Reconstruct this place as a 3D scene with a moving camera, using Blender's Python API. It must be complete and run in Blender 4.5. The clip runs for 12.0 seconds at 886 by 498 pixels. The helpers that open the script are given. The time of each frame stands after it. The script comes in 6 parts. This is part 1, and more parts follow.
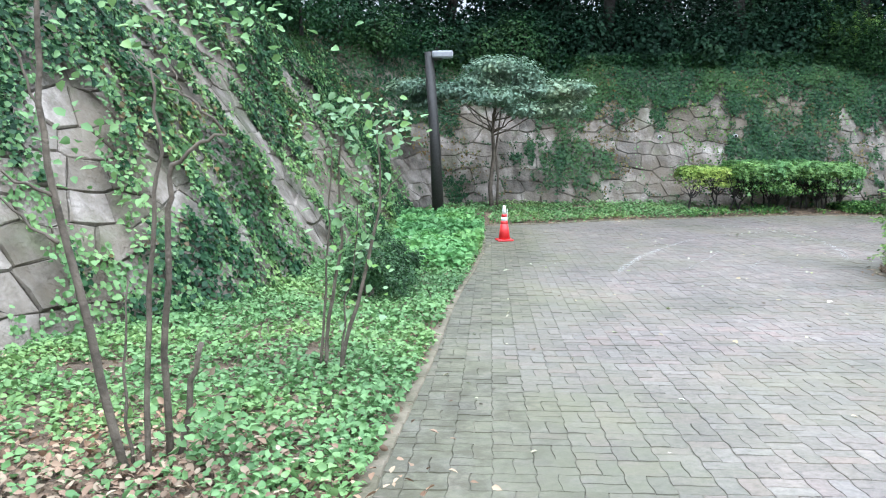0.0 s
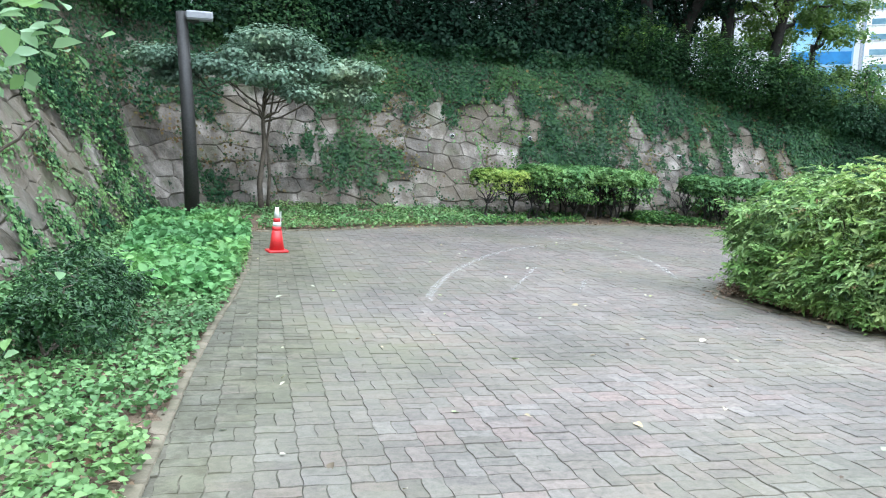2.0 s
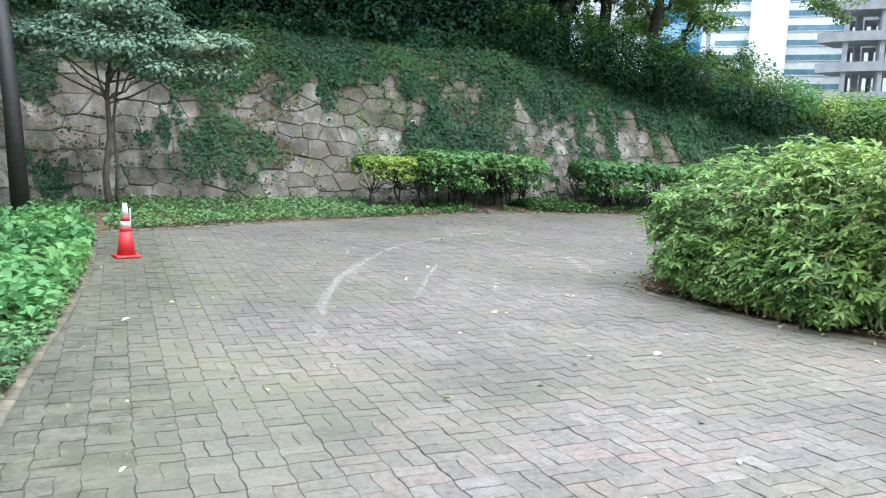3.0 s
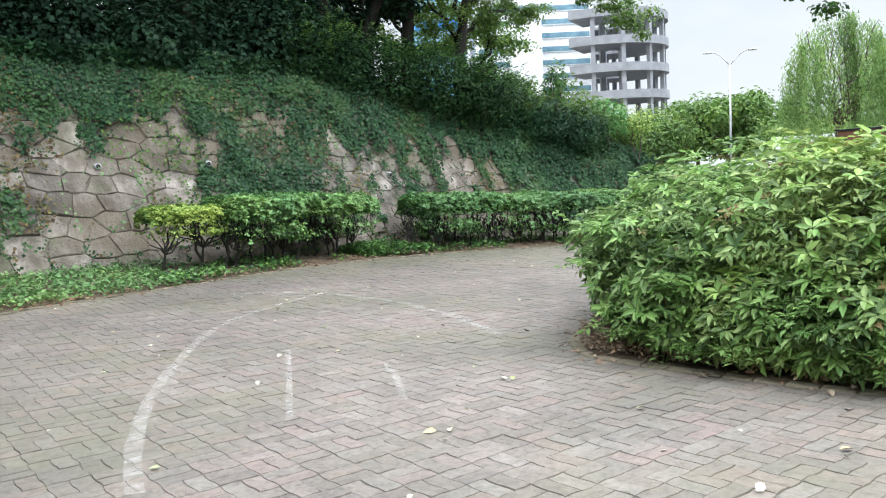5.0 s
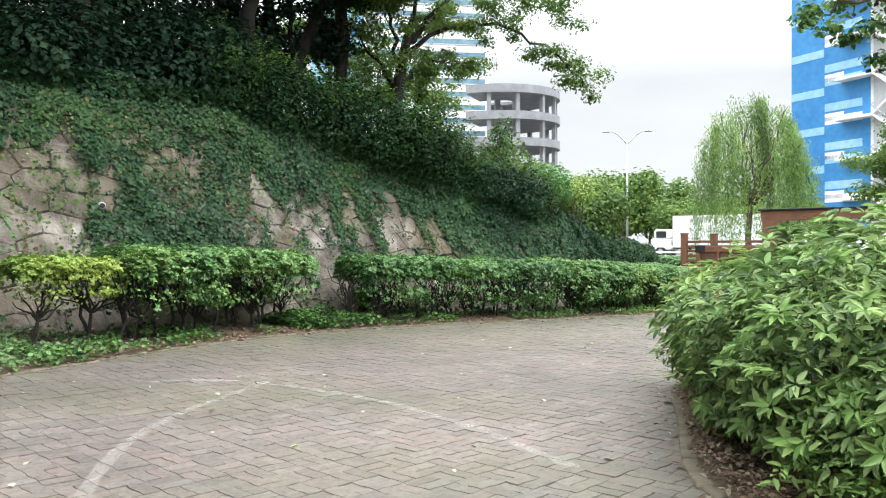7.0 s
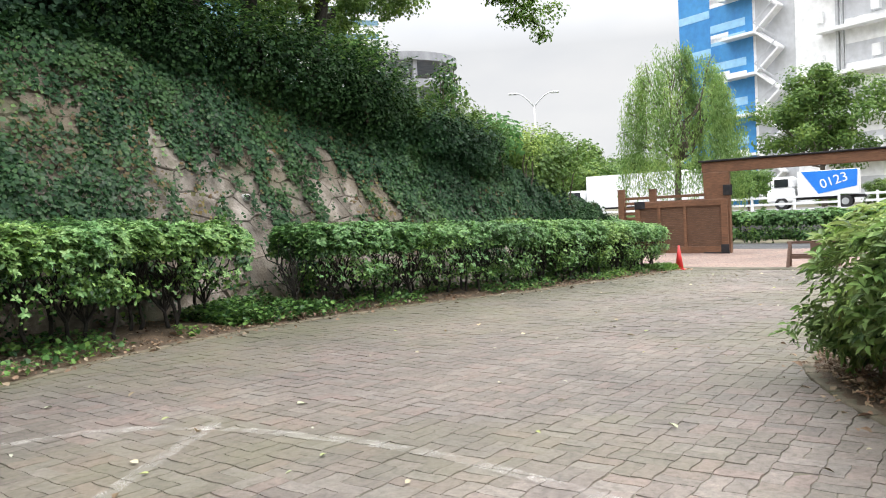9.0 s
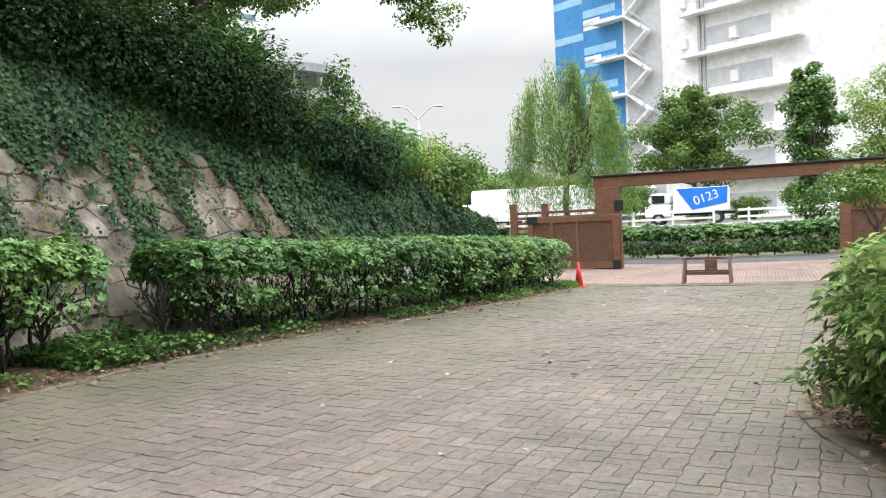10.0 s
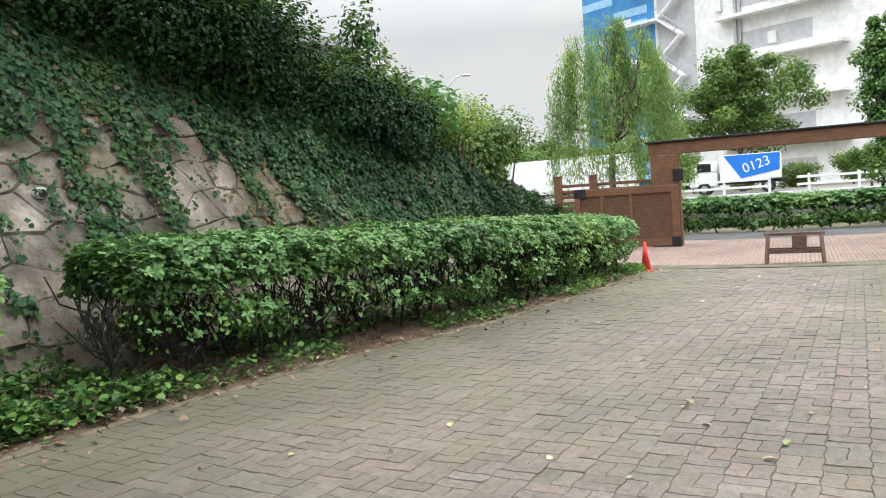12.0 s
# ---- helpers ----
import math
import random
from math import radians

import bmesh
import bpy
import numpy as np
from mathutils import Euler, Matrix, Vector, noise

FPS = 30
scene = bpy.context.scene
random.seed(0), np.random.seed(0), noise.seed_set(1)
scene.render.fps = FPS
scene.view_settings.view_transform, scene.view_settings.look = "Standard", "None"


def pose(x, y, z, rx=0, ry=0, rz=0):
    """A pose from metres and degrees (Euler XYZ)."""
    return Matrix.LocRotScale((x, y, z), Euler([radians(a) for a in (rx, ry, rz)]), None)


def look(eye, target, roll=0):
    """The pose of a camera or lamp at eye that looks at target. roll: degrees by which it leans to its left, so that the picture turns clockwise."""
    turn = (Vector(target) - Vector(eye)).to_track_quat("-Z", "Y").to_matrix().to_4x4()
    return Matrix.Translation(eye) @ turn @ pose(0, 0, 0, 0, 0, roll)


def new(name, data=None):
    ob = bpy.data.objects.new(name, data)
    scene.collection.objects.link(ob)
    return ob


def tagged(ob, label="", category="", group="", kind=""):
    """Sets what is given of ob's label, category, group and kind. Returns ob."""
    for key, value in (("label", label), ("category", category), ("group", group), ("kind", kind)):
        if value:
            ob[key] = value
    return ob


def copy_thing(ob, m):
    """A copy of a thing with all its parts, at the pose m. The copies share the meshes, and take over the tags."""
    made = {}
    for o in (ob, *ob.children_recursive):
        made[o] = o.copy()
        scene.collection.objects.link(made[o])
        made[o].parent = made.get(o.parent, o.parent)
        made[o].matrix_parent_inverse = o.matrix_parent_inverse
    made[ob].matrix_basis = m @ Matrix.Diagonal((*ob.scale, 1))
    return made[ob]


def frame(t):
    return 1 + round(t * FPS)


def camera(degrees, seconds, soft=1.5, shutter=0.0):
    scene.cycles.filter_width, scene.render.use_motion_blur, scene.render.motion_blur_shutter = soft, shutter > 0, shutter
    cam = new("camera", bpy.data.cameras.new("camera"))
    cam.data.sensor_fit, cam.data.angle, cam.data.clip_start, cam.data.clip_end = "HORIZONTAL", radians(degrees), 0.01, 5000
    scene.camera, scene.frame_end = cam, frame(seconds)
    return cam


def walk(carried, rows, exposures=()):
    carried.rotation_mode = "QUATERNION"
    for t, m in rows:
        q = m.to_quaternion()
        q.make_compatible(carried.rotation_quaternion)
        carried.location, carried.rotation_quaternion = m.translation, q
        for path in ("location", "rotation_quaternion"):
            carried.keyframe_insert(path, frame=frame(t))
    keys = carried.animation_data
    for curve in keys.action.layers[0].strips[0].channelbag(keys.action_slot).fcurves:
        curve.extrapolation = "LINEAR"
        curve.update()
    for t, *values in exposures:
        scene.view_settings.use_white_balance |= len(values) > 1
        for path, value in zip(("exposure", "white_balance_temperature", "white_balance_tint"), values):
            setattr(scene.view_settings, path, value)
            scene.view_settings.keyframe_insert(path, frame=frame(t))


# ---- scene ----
cam = camera(59.8, 12.0, soft=1.1)
METRES, EYE, TILT, LEAN, TURN = 18.2, 1.42, 0.0, 0.0, 0.0
ROWS = [
    (0.0, 0.0, 0.0, 0.0, -0.11, -7.75, 0.84),
    (0.5, 0.0021, 0.0404, -0.0027, -1.33, -7.83, 2.7),
    (1.0, 0.0033, 0.0843, -0.0068, -5.56, -7.03, 0.53),
    (1.5, 0.0091, 0.1244, -0.0097, -11.14, -7.38, 0.7),
    (2.0, 0.0125, 0.1662, -0.0131, -16.71, -7.42, -1.79),
    (2.5, 0.0194, 0.2079, -0.0159, -21.86, -8.96, -2.44),
    (4.5, 0.0545, 0.3719, -0.0236, -38.7, -3.35, 3.59),
    (5.0, 0.0695, 0.4086, -0.025, -42.5, -5.14, 2.76),
    (5.5, 0.0838, 0.4487, -0.0247, -42.43, -3.96, 1.1),
    (6.0, 0.0986, 0.4858, -0.0244, -41.0, -2.74, 0.86),
    (6.5, 0.1097, 0.5211, -0.0263, -47.59, -0.81, 1.32),
    (8.5, 0.1907, 0.6713, -0.0364, -54.36, -1.39, -0.6),
    (9.0, 0.2182, 0.7035, -0.0377, -58.32, -2.65, 3.05),
    (9.5, 0.2476, 0.7345, -0.0371, -62.67, -3.04, 3.31),
    (10.0, 0.2814, 0.7591, -0.0354, -67.21, -2.08, 2.76),
    (10.5, 0.3141, 0.7829, -0.035, -68.66, -2.45, 1.23),
    (11.0, 0.3531, 0.8031, -0.0345, -71.46, -4.24, 2.02),
    (11.5, 0.3863, 0.8235, -0.0335, -69.11, -3.68, 1.94),
    (12.0, 0.4224, 0.8412, -0.0318, -65.28, -3.84, 4.01),
]
walk(cam, [(t, pose(0, 0, EYE, TILT, LEAN, TURN) @ pose(METRES * x, METRES * y, METRES * z, 90 + pitch, roll, yaw)) for t, x, y, z, yaw, pitch, roll in ROWS],
     [(0.0, 1.10, 5620, 6), (2.5, 1.0, 5700, 3), (5.5, 0.98, 6300, 6), (6.7, 1.0, 6500, 6), (9.0, 0.85, 6750, 9), (12.0, 0.67, 6750, 7)])

# ---- ground shape, shared by everything that stands on it ----
GC = (-0.0295694, -0.00530594, -0.078693, 0.000243621, -0.000853648, 0.00324201, -2.67799e-05)


def g(x, y):
    x, y = np.clip(np.asarray(x, float), -6, 28), np.clip(np.asarray(y, float), -4, 22)
    return GC[0] + GC[1] * x + GC[2] * y + GC[3] * x * x + GC[4] * x * y + GC[5] * y * y + GC[6] * x ** 3


def gz(x, y):
    return float(g(x, y))


# ---- sky and sun ----
world = bpy.data.worlds.new("overcast_sky")
scene.world = world
world.use_nodes = True
wn, wl = world.node_tree.nodes, world.node_tree.links
wn.clear()
w_out, w_bg = wn.new("ShaderNodeOutputWorld"), wn.new("ShaderNodeBackground")
w_sky = wn.new("ShaderNodeTexSky")
w_sky.sky_type = "NISHITA"
w_sky.sun_disc = False
w_sky.sun_elevation, w_sky.sun_rotation = radians(58), radians(150)
w_hsv = wn.new("ShaderNodeHueSaturation")
w_hsv.inputs["Saturation"].default_value = 0.25
w_noise, w_ramp, w_mix = wn.new("ShaderNodeTexNoise"), wn.new("ShaderNodeValToRGB"), wn.new("ShaderNodeMixRGB")
w_tc, w_map = wn.new("ShaderNodeTexCoord"), wn.new("ShaderNodeMapping")
w_map.inputs["Scale"].default_value = (1.0, 1.0, 2.6)
w_noise.inputs["Scale"].default_value, w_noise.inputs["Detail"].default_value = 2.6, 6
w_ramp.color_ramp.elements[0].position, w_ramp.color_ramp.elements[0].color = 0.3, (0.78, 0.81, 0.86, 1)
w_ramp.color_ramp.elements[1].position, w_ramp.color_ramp.elements[1].color = 0.72, (1.0, 1.0, 1.0, 1)
w_gain = wn.new("ShaderNodeMixRGB")
w_gain.blend_type, w_gain.inputs[0].default_value, w_gain.inputs[2].default_value = "MULTIPLY", 1.0, (9.5, 9.6, 9.9, 1)
w_mix.inputs[0].default_value = 0.97
wl.new(w_tc.outputs["Generated"], w_map.inputs["Vector"])
wl.new(w_map.outputs["Vector"], w_noise.inputs["Vector"])
wl.new(w_noise.outputs["Fac"], w_ramp.inputs["Fac"])
w_sep, w_rise = wn.new("ShaderNodeSeparateXYZ"), wn.new("ShaderNodeMapRange")
w_rise.inputs["From Min"].default_value, w_rise.inputs["From Max"].default_value = 0.2, 1.0
w_rise.inputs["To Min"].default_value, w_rise.inputs["To Max"].default_value = 0.46, 3.3
w_grad = wn.new("ShaderNodeMixRGB")
w_grad.blend_type, w_grad.inputs[0].default_value = "MULTIPLY", 1.0
wl.new(w_tc.outputs["Generated"], w_sep.inputs[0])
wl.new(w_sep.outputs["Z"], w_rise.inputs["Value"])
wl.new(w_ramp.outputs["Color"], w_grad.inputs[1])
wl.new(w_rise.outputs["Result"], w_grad.inputs[2])
wl.new(w_grad.outputs["Color"], w_gain.inputs[1])
wl.new(w_sky.outputs["Color"], w_hsv.inputs["Color"])
wl.new(w_hsv.outputs["Color"], w_mix.inputs[1])
wl.new(w_gain.outputs["Color"], w_mix.inputs[2])
wl.new(w_mix.outputs["Color"], w_bg.inputs["Color"])
w_bg.inputs["Strength"].default_value = 0.12
wl.new(w_bg.outputs["Background"], w_out.inputs["Surface"])

sun_data = bpy.data.lights.new("sun", "SUN")
sun_data.energy, sun_data.angle, sun_data.color = 0.85, radians(40), (1.0, 0.97, 0.92)
sun = new("sun", sun_data)
sun.matrix_world = look((20, -14, 40), (8, 10, 0))


# ---- materials ----
def material(name):
    m = bpy.data.materials.new(name)
    m.use_nodes = True
    nt = m.node_tree
    b = nt.nodes["Principled BSDF"]
    return m, nt, b


def node(nt, kind, **values):
    n = nt.nodes.new(kind)
    for k, v in values.items():
        n.inputs[k].default_value = v
    return n


def ramp(nt, fac, stops):
    r = nt.nodes.new("ShaderNodeValToRGB")
    el = r.color_ramp.elements
    while len(el) < len(stops):
        el.new(0.5)
    for e, (p, c) in zip(el, stops):
        e.position, e.color = p, (*c, 1)
    nt.links.new(fac, r.inputs["Fac"])
    return r.outputs["Color"]


def mix(nt, a, b, fac, blend="MIX"):
    m = nt.nodes.new("ShaderNodeMixRGB")
    m.blend_type = blend
    for sock, v in ((m.inputs[0], fac), (m.inputs[1], a), (m.inputs[2], b)):
        if isinstance(v, (int, float)):
            sock.default_value = v
        elif isinstance(v, tuple):
            sock.default_value = (*v, 1)
        else:
            nt.links.new(v, sock)
    return m.outputs[0]


def place(nt):
    return nt.nodes.new("ShaderNodeNewGeometry").outputs["Position"]


def tex_noise(nt, scale, detail=4, vec=None, rough=0.55):
    n = node(nt, "ShaderNodeTexNoise", Scale=scale, Detail=detail, Roughness=rough)
    nt.links.new(vec if vec is not None else place(nt), n.inputs["Vector"])
    return n.outputs["Fac"]


def one_random(nt):
    """A number of its own for each loose piece, whether object or island."""
    a, i = nt.nodes.new("ShaderNodeObjectInfo"), nt.nodes.new("ShaderNodeNewGeometry")
    s = nt.nodes.new("ShaderNodeMath")
    s.operation = "ADD"
    nt.links.new(a.outputs["Random"], s.inputs[0])
    nt.links.new(i.outputs["Random Per Island"], s.inputs[1])
    f = nt.nodes.new("ShaderNodeMath")
    f.operation = "FRACT"
    nt.links.new(s.outputs[0], f.inputs[0])
    return f.outputs[0]


def bump(nt, b, height, strength=0.4, distance=0.01):
    n = node(nt, "ShaderNodeBump", Strength=strength, Distance=distance)
    nt.links.new(height, n.inputs["Height"])
    nt.links.new(n.outputs["Normal"], b.inputs["Normal"])


def surface(name, dark, light, rough=0.8, scale=6.0, fine=60.0, relief=0.4, metal=0.0, depth=0.01, pieces=0.0):
    """A plain weathered surface: stains at one scale, grain at another, and a tone for each piece."""
    m, nt, b = material(name)
    c = ramp(nt, tex_noise(nt, scale), [(0.3, dark), (0.7, light)])
    grain = tex_noise(nt, fine, 3)
    c = mix(nt, c, ramp(nt, grain, [(0.25, (0.72, 0.72, 0.72)), (0.75, (1.15, 1.15, 1.15))]), 0.6, "MULTIPLY")
    if pieces:
        c = mix(nt, c, ramp(nt, one_random(nt), [(0.0, (1 - pieces,) * 3), (1.0, (1 + pieces,) * 3)]), 1.0, "MULTIPLY")
    nt.links.new(c, b.inputs["Base Color"])
    b.inputs["Roughness"].default_value, b.inputs["Metallic"].default_value = rough, metal
    bump(nt, b, grain, relief, depth)
    return m


def leaf_material(name, tones, rough=0.5, through_light=0.25, patch=None, gloss=0.3):
    """Leaves: a tone for each leaf, broad patches of growth, and light that comes through."""
    m, nt, b = material(name)
    k = len(tones)
    c = ramp(nt, one_random(nt), [(i / (k - 1), t) for i, t in enumerate(tones)])
    c = mix(nt, c, ramp(nt, tex_noise(nt, 0.55, 4), [(0.3, (0.55, 0.62, 0.62)), (0.5, (0.95, 1.0, 0.95)), (0.72, (1.55, 1.3, 1.0))]), 0.85, "MULTIPLY")
    if patch:
        c = mix(nt, c, patch, ramp(nt, tex_noise(nt, 0.55, 3), [(0.56, (0, 0, 0)), (0.68, (1, 1, 1))]))
    nt.links.new(c, b.inputs["Base Color"])
    b.inputs["Roughness"].default_value = rough
    b.inputs["Specular IOR Level"].default_value = gloss
    t = nt.nodes.new("ShaderNodeBsdfTranslucent")
    nt.links.new(c, t.inputs["Color"])
    mx = nt.nodes.new("ShaderNodeMixShader")
    mx.inputs[0].default_value = through_light
    out = nt.nodes["Material Output"]
    nt.links.new(b.outputs[0], mx.inputs[1])
    nt.links.new(t.outputs[0], mx.inputs[2])
    nt.links.new(mx.outputs[0], out.inputs["Surface"])
    return m


def overgrown_shaded(nt, c):
    """Algae and painted tree shade on paving: one thin coat by the mesh attribute's alpha, a dark crust by its colour.
    """
    spread = nt.nodes.new("ShaderNodeAttribute")
    spread.attribute_name = "algae_shade"
    film_shade = mix(nt, spread.outputs["Alpha"], ramp(nt, tex_noise(nt, 2.2, 8, None, 0.7), [(0.3, (0.35, 0.35, 0.35)), (0.62, (1.15, 1.15, 1.15))]), 1.0, "MULTIPLY")
    # tint darkened so that it also carries the painted east-side shade
    c = mix(nt, c, mix(nt, c, (0.106, 0.107, 0.061), 0.74), film_shade)
    crust = mix(nt, spread.outputs["Color"], ramp(nt, tex_noise(nt, 5.5, 8, None, 0.75), [(0.42, (0, 0, 0)), (0.57, (0.85, 0.85, 0.85))]), 1.0, "MULTIPLY")
    return mix(nt, c, (0.062, 0.058, 0.034), crust)


def paver_material(name, tones, algae_shade=True):
    """Worn concrete: a tone for each piece, grime. Algae and painted tree shade go where the mesh says."""
    m, nt, b = material(name)
    k = len(tones)
    c = ramp(nt, one_random(nt), [(i / (k - 1), t) for i, t in enumerate(tones)])
    grain = tex_noise(nt, 150, 4, None, 0.7)
    c = mix(nt, c, ramp(nt, grain, [(0.3, (0.55, 0.55, 0.55)), (0.7, (1.32, 1.32, 1.32))]), 0.75, "MULTIPLY")
    blot = tex_noise(nt, 21, 8, None, 0.72)
    c = mix(nt, c, ramp(nt, blot, [(0.32, (0.50, 0.50, 0.48)), (0.5, (0.96, 0.96, 0.95)), (0.68, (1.28, 1.26, 1.23))]), 0.9, "MULTIPLY")
    if algae_shade:
        c = overgrown_shaded(nt, c)
    patch = ramp(nt, tex_noise(nt, 0.55, 6, None, 0.62), [(0.34, (0.70, 0.71, 0.72)), (0.5, (0.95, 0.95, 0.95)), (0.68, (1.16, 1.13, 1.10))])
    c = mix(nt, c, patch, 0.9, "MULTIPLY")
    nt.links.new(c, b.inputs["Base Color"])
    b.inputs["Roughness"].default_value = 0.74
    bump(nt, b, blot, 0.6, 0.005)
    return m


M_PAVER = paver_material("worn_concrete_paver", [(0.141, 0.120, 0.107), (0.168, 0.142, 0.127), (0.196, 0.151, 0.135), (0.205, 0.182, 0.164), (0.150, 0.130, 0.118), (0.173, 0.146, 0.129), (0.187, 0.162, 0.146)])
M_RED_PAVER = paver_material("pinkish_clay_paver", [(0.25, 0.170, 0.145), (0.29, 0.20, 0.17), (0.27, 0.20, 0.17), (0.23, 0.17, 0.15)], False)
M_JOINT = surface("sandy_mossy_joint", (0.045, 0.043, 0.028), (0.155, 0.138, 0.104), 0.95, 2.2, 60)
M_SOIL = surface("leaf_strewn_soil", (0.05, 0.035, 0.022), (0.16, 0.11, 0.07), 0.95, 4, 40, 0.8, depth=0.03)
M_GROUND = surface("dry_ground", (0.07, 0.075, 0.04), (0.16, 0.14, 0.09), 0.95, 0.6, 8)
M_BANK = surface("shaded_bank_soil", (0.03, 0.03, 0.018), (0.10, 0.085, 0.055), 0.95, 1.5, 20, 0.8, depth=0.04)


def stone_material(name):
    m, nt, b = material(name)
    c = ramp(nt, tex_noise(nt, 1.7, 5), [(0.3, (0.165, 0.142, 0.125)), (0.5, (0.27, 0.24, 0.215)), (0.72, (0.39, 0.355, 0.33))])
    c = mix(nt, c, ramp(nt, one_random(nt), [(0.0, (0.55, 0.55, 0.54)), (0.4, (0.9, 0.88, 0.85)), (0.75, (1.08, 1.06, 1.04)), (1.0, (1.32, 1.32, 1.32))]), 1.0, "MULTIPLY")
    grain = tex_noise(nt, 22, 5)
    c = mix(nt, c, ramp(nt, grain, [(0.25, (0.62, 0.62, 0.62)), (0.75, (1.2, 1.2, 1.2))]), 0.7, "MULTIPLY")
    streak = node(nt, "ShaderNodeMapping", Scale=(3.2, 3.2, 0.35))
    nt.links.new(place(nt), streak.inputs["Vector"])
    c = mix(nt, c, ramp(nt, tex_noise(nt, 1.0, 4, streak.outputs["Vector"]), [(0.40, (0.38, 0.37, 0.34)), (0.60, (1.05, 1.05, 1.05))]), 0.85, "MULTIPLY")
    c = mix(nt, c, (0.118, 0.094, 0.064), ramp(nt, tex_noise(nt, 0.42, 7, None, 0.66), [(0.43, (0, 0, 0)), (0.60, (0.76, 0.76, 0.76))]))
    c = mix(nt, c, (0.085, 0.10, 0.045), ramp(nt, tex_noise(nt, 1.1, 6), [(0.55, (0, 0, 0)), (0.72, (0.7, 0.7, 0.7))]))
    nt.links.new(c, b.inputs["Base Color"])
    b.inputs["Roughness"].default_value = 0.92
    rough_face = mix(nt, grain, tex_noise(nt, 6.5, 6, None, 0.6), 0.6)
    bump(nt, b, rough_face, 1.0, 0.05)
    return m


M_STONE = stone_material("weathered_granite_block")
M_STONE_GAP = surface("earthy_stone_joint", (0.07, 0.065, 0.045), (0.21, 0.18, 0.15), 0.95, 3, 30)
M_KERB = surface("kerb_brick", (0.09, 0.082, 0.05), (0.20, 0.165, 0.12), 0.9, 5, 60, pieces=0.15)
M_BARK = surface("grey_brown_bark", (0.06, 0.048, 0.036), (0.16, 0.13, 0.10), 0.9, 8, 50, 0.9, depth=0.01)
M_BARK_DARK = surface("dark_bark", (0.012, 0.011, 0.009), (0.036, 0.031, 0.026), 0.9, 5, 40, 0.8, depth=0.02)
M_HEDGE = leaf_material("hedge_leaf", [(0.022, 0.06, 0.022), (0.055, 0.13, 0.04), (0.11, 0.23, 0.062), (0.22, 0.37, 0.10), (0.045, 0.11, 0.034)], 0.38, 0.34)
M_YELLOW = leaf_material("yellow_green_leaf", [(0.20, 0.31, 0.07), (0.33, 0.44, 0.12), (0.13, 0.23, 0.055), (0.42, 0.52, 0.17)], 0.5, 0.3)
# paler young leaf, brightened in colour for the lit hedge tops
M_TIP = leaf_material("top_lit_young_leaf", [(0.10, 0.215, 0.085), (0.17, 0.32, 0.12), (0.26, 0.42, 0.18), (0.075, 0.17, 0.065)], 0.4, 0.3)
M_BUSH_TIP = leaf_material("young_bush_leaf", [(0.16, 0.29, 0.085), (0.25, 0.39, 0.12), (0.35, 0.50, 0.17), (0.12, 0.22, 0.065)], 0.4, 0.35)
# dark leaf; inside the hedges its colour holds the inner shade
M_LEAF_DARK = leaf_material("dark_shaded_leaf", [(0.018, 0.05, 0.02), (0.035, 0.085, 0.03), (0.06, 0.13, 0.042)], 0.45, 0.2)
M_RED_TIP = leaf_material("reddish_young_leaf", [(0.20, 0.12, 0.07), (0.26, 0.20, 0.09), (0.18, 0.22, 0.08)], 0.45, 0.3)
M_BUSH = leaf_material("bush_leaf", [(0.042, 0.085, 0.032), (0.18, 0.265, 0.09), (0.33, 0.43, 0.17), (0.10, 0.17, 0.056), (0.25, 0.34, 0.125)], 0.42, 0.34)
# dark green ivy, lowered further in tone for canopy shade
M_IVY = leaf_material("ivy_leaf", [(0.012, 0.038, 0.019), (0.022, 0.062, 0.028), (0.040, 0.098, 0.036), (0.016, 0.047, 0.022)], 0.55, 0.12, (0.05, 0.105, 0.034), gloss=0.18)
M_IVY_DRY = leaf_material("dry_ivy", [(0.13, 0.085, 0.050), (0.16, 0.13, 0.05), (0.11, 0.07, 0.045), (0.09, 0.12, 0.045)], 0.7)
M_COVER = leaf_material("ground_cover_leaf", [(0.09, 0.175, 0.065), (0.14, 0.25, 0.095), (0.20, 0.33, 0.135), (0.11, 0.205, 0.075)], 0.5)
M_BROAD = leaf_material("broad_pale_leaf", [(0.115, 0.26, 0.09), (0.17, 0.34, 0.13), (0.095, 0.22, 0.075)], 0.5, 0.35)
# leaf colour darkened to hold the canopy's shade over the bank
M_TREE = leaf_material("shade_dark_tree_leaf", [(0.008, 0.025, 0.015), (0.013, 0.036, 0.021), (0.024, 0.060, 0.032), (0.010, 0.030, 0.019)], 0.6, 0.15, gloss=0.15)
M_TREE_LIGHT = leaf_material("light_tree_leaf", [(0.07, 0.14, 0.035), (0.11, 0.19, 0.045), (0.15, 0.24, 0.05)], 0.5, 0.35)
M_SILVER = leaf_material("grey_green_leaf", [(0.15, 0.23, 0.17), (0.22, 0.31, 0.23), (0.30, 0.39, 0.30)], 0.5, 0.3)
M_PALE = leaf_material("pale_sapling_leaf", [(0.16, 0.27, 0.11), (0.24, 0.36, 0.18), (0.30, 0.42, 0.24), (0.20, 0.34, 0.08)], 0.45, 0.35)
# shrub green darkened too, shade of the crowns put into the colour
M_SHRUB_DARK = leaf_material("shade_dark_shrub_leaf", [(0.010, 0.028, 0.012), (0.017, 0.045, 0.017), (0.034, 0.082, 0.026), (0.012, 0.033, 0.013)], 0.6, 0.2, gloss=0.12)
M_WILLOW = leaf_material("pale_young_leaf", [(0.15, 0.25, 0.075), (0.21, 0.33, 0.10), (0.28, 0.40, 0.14)], 0.5, 0.45)
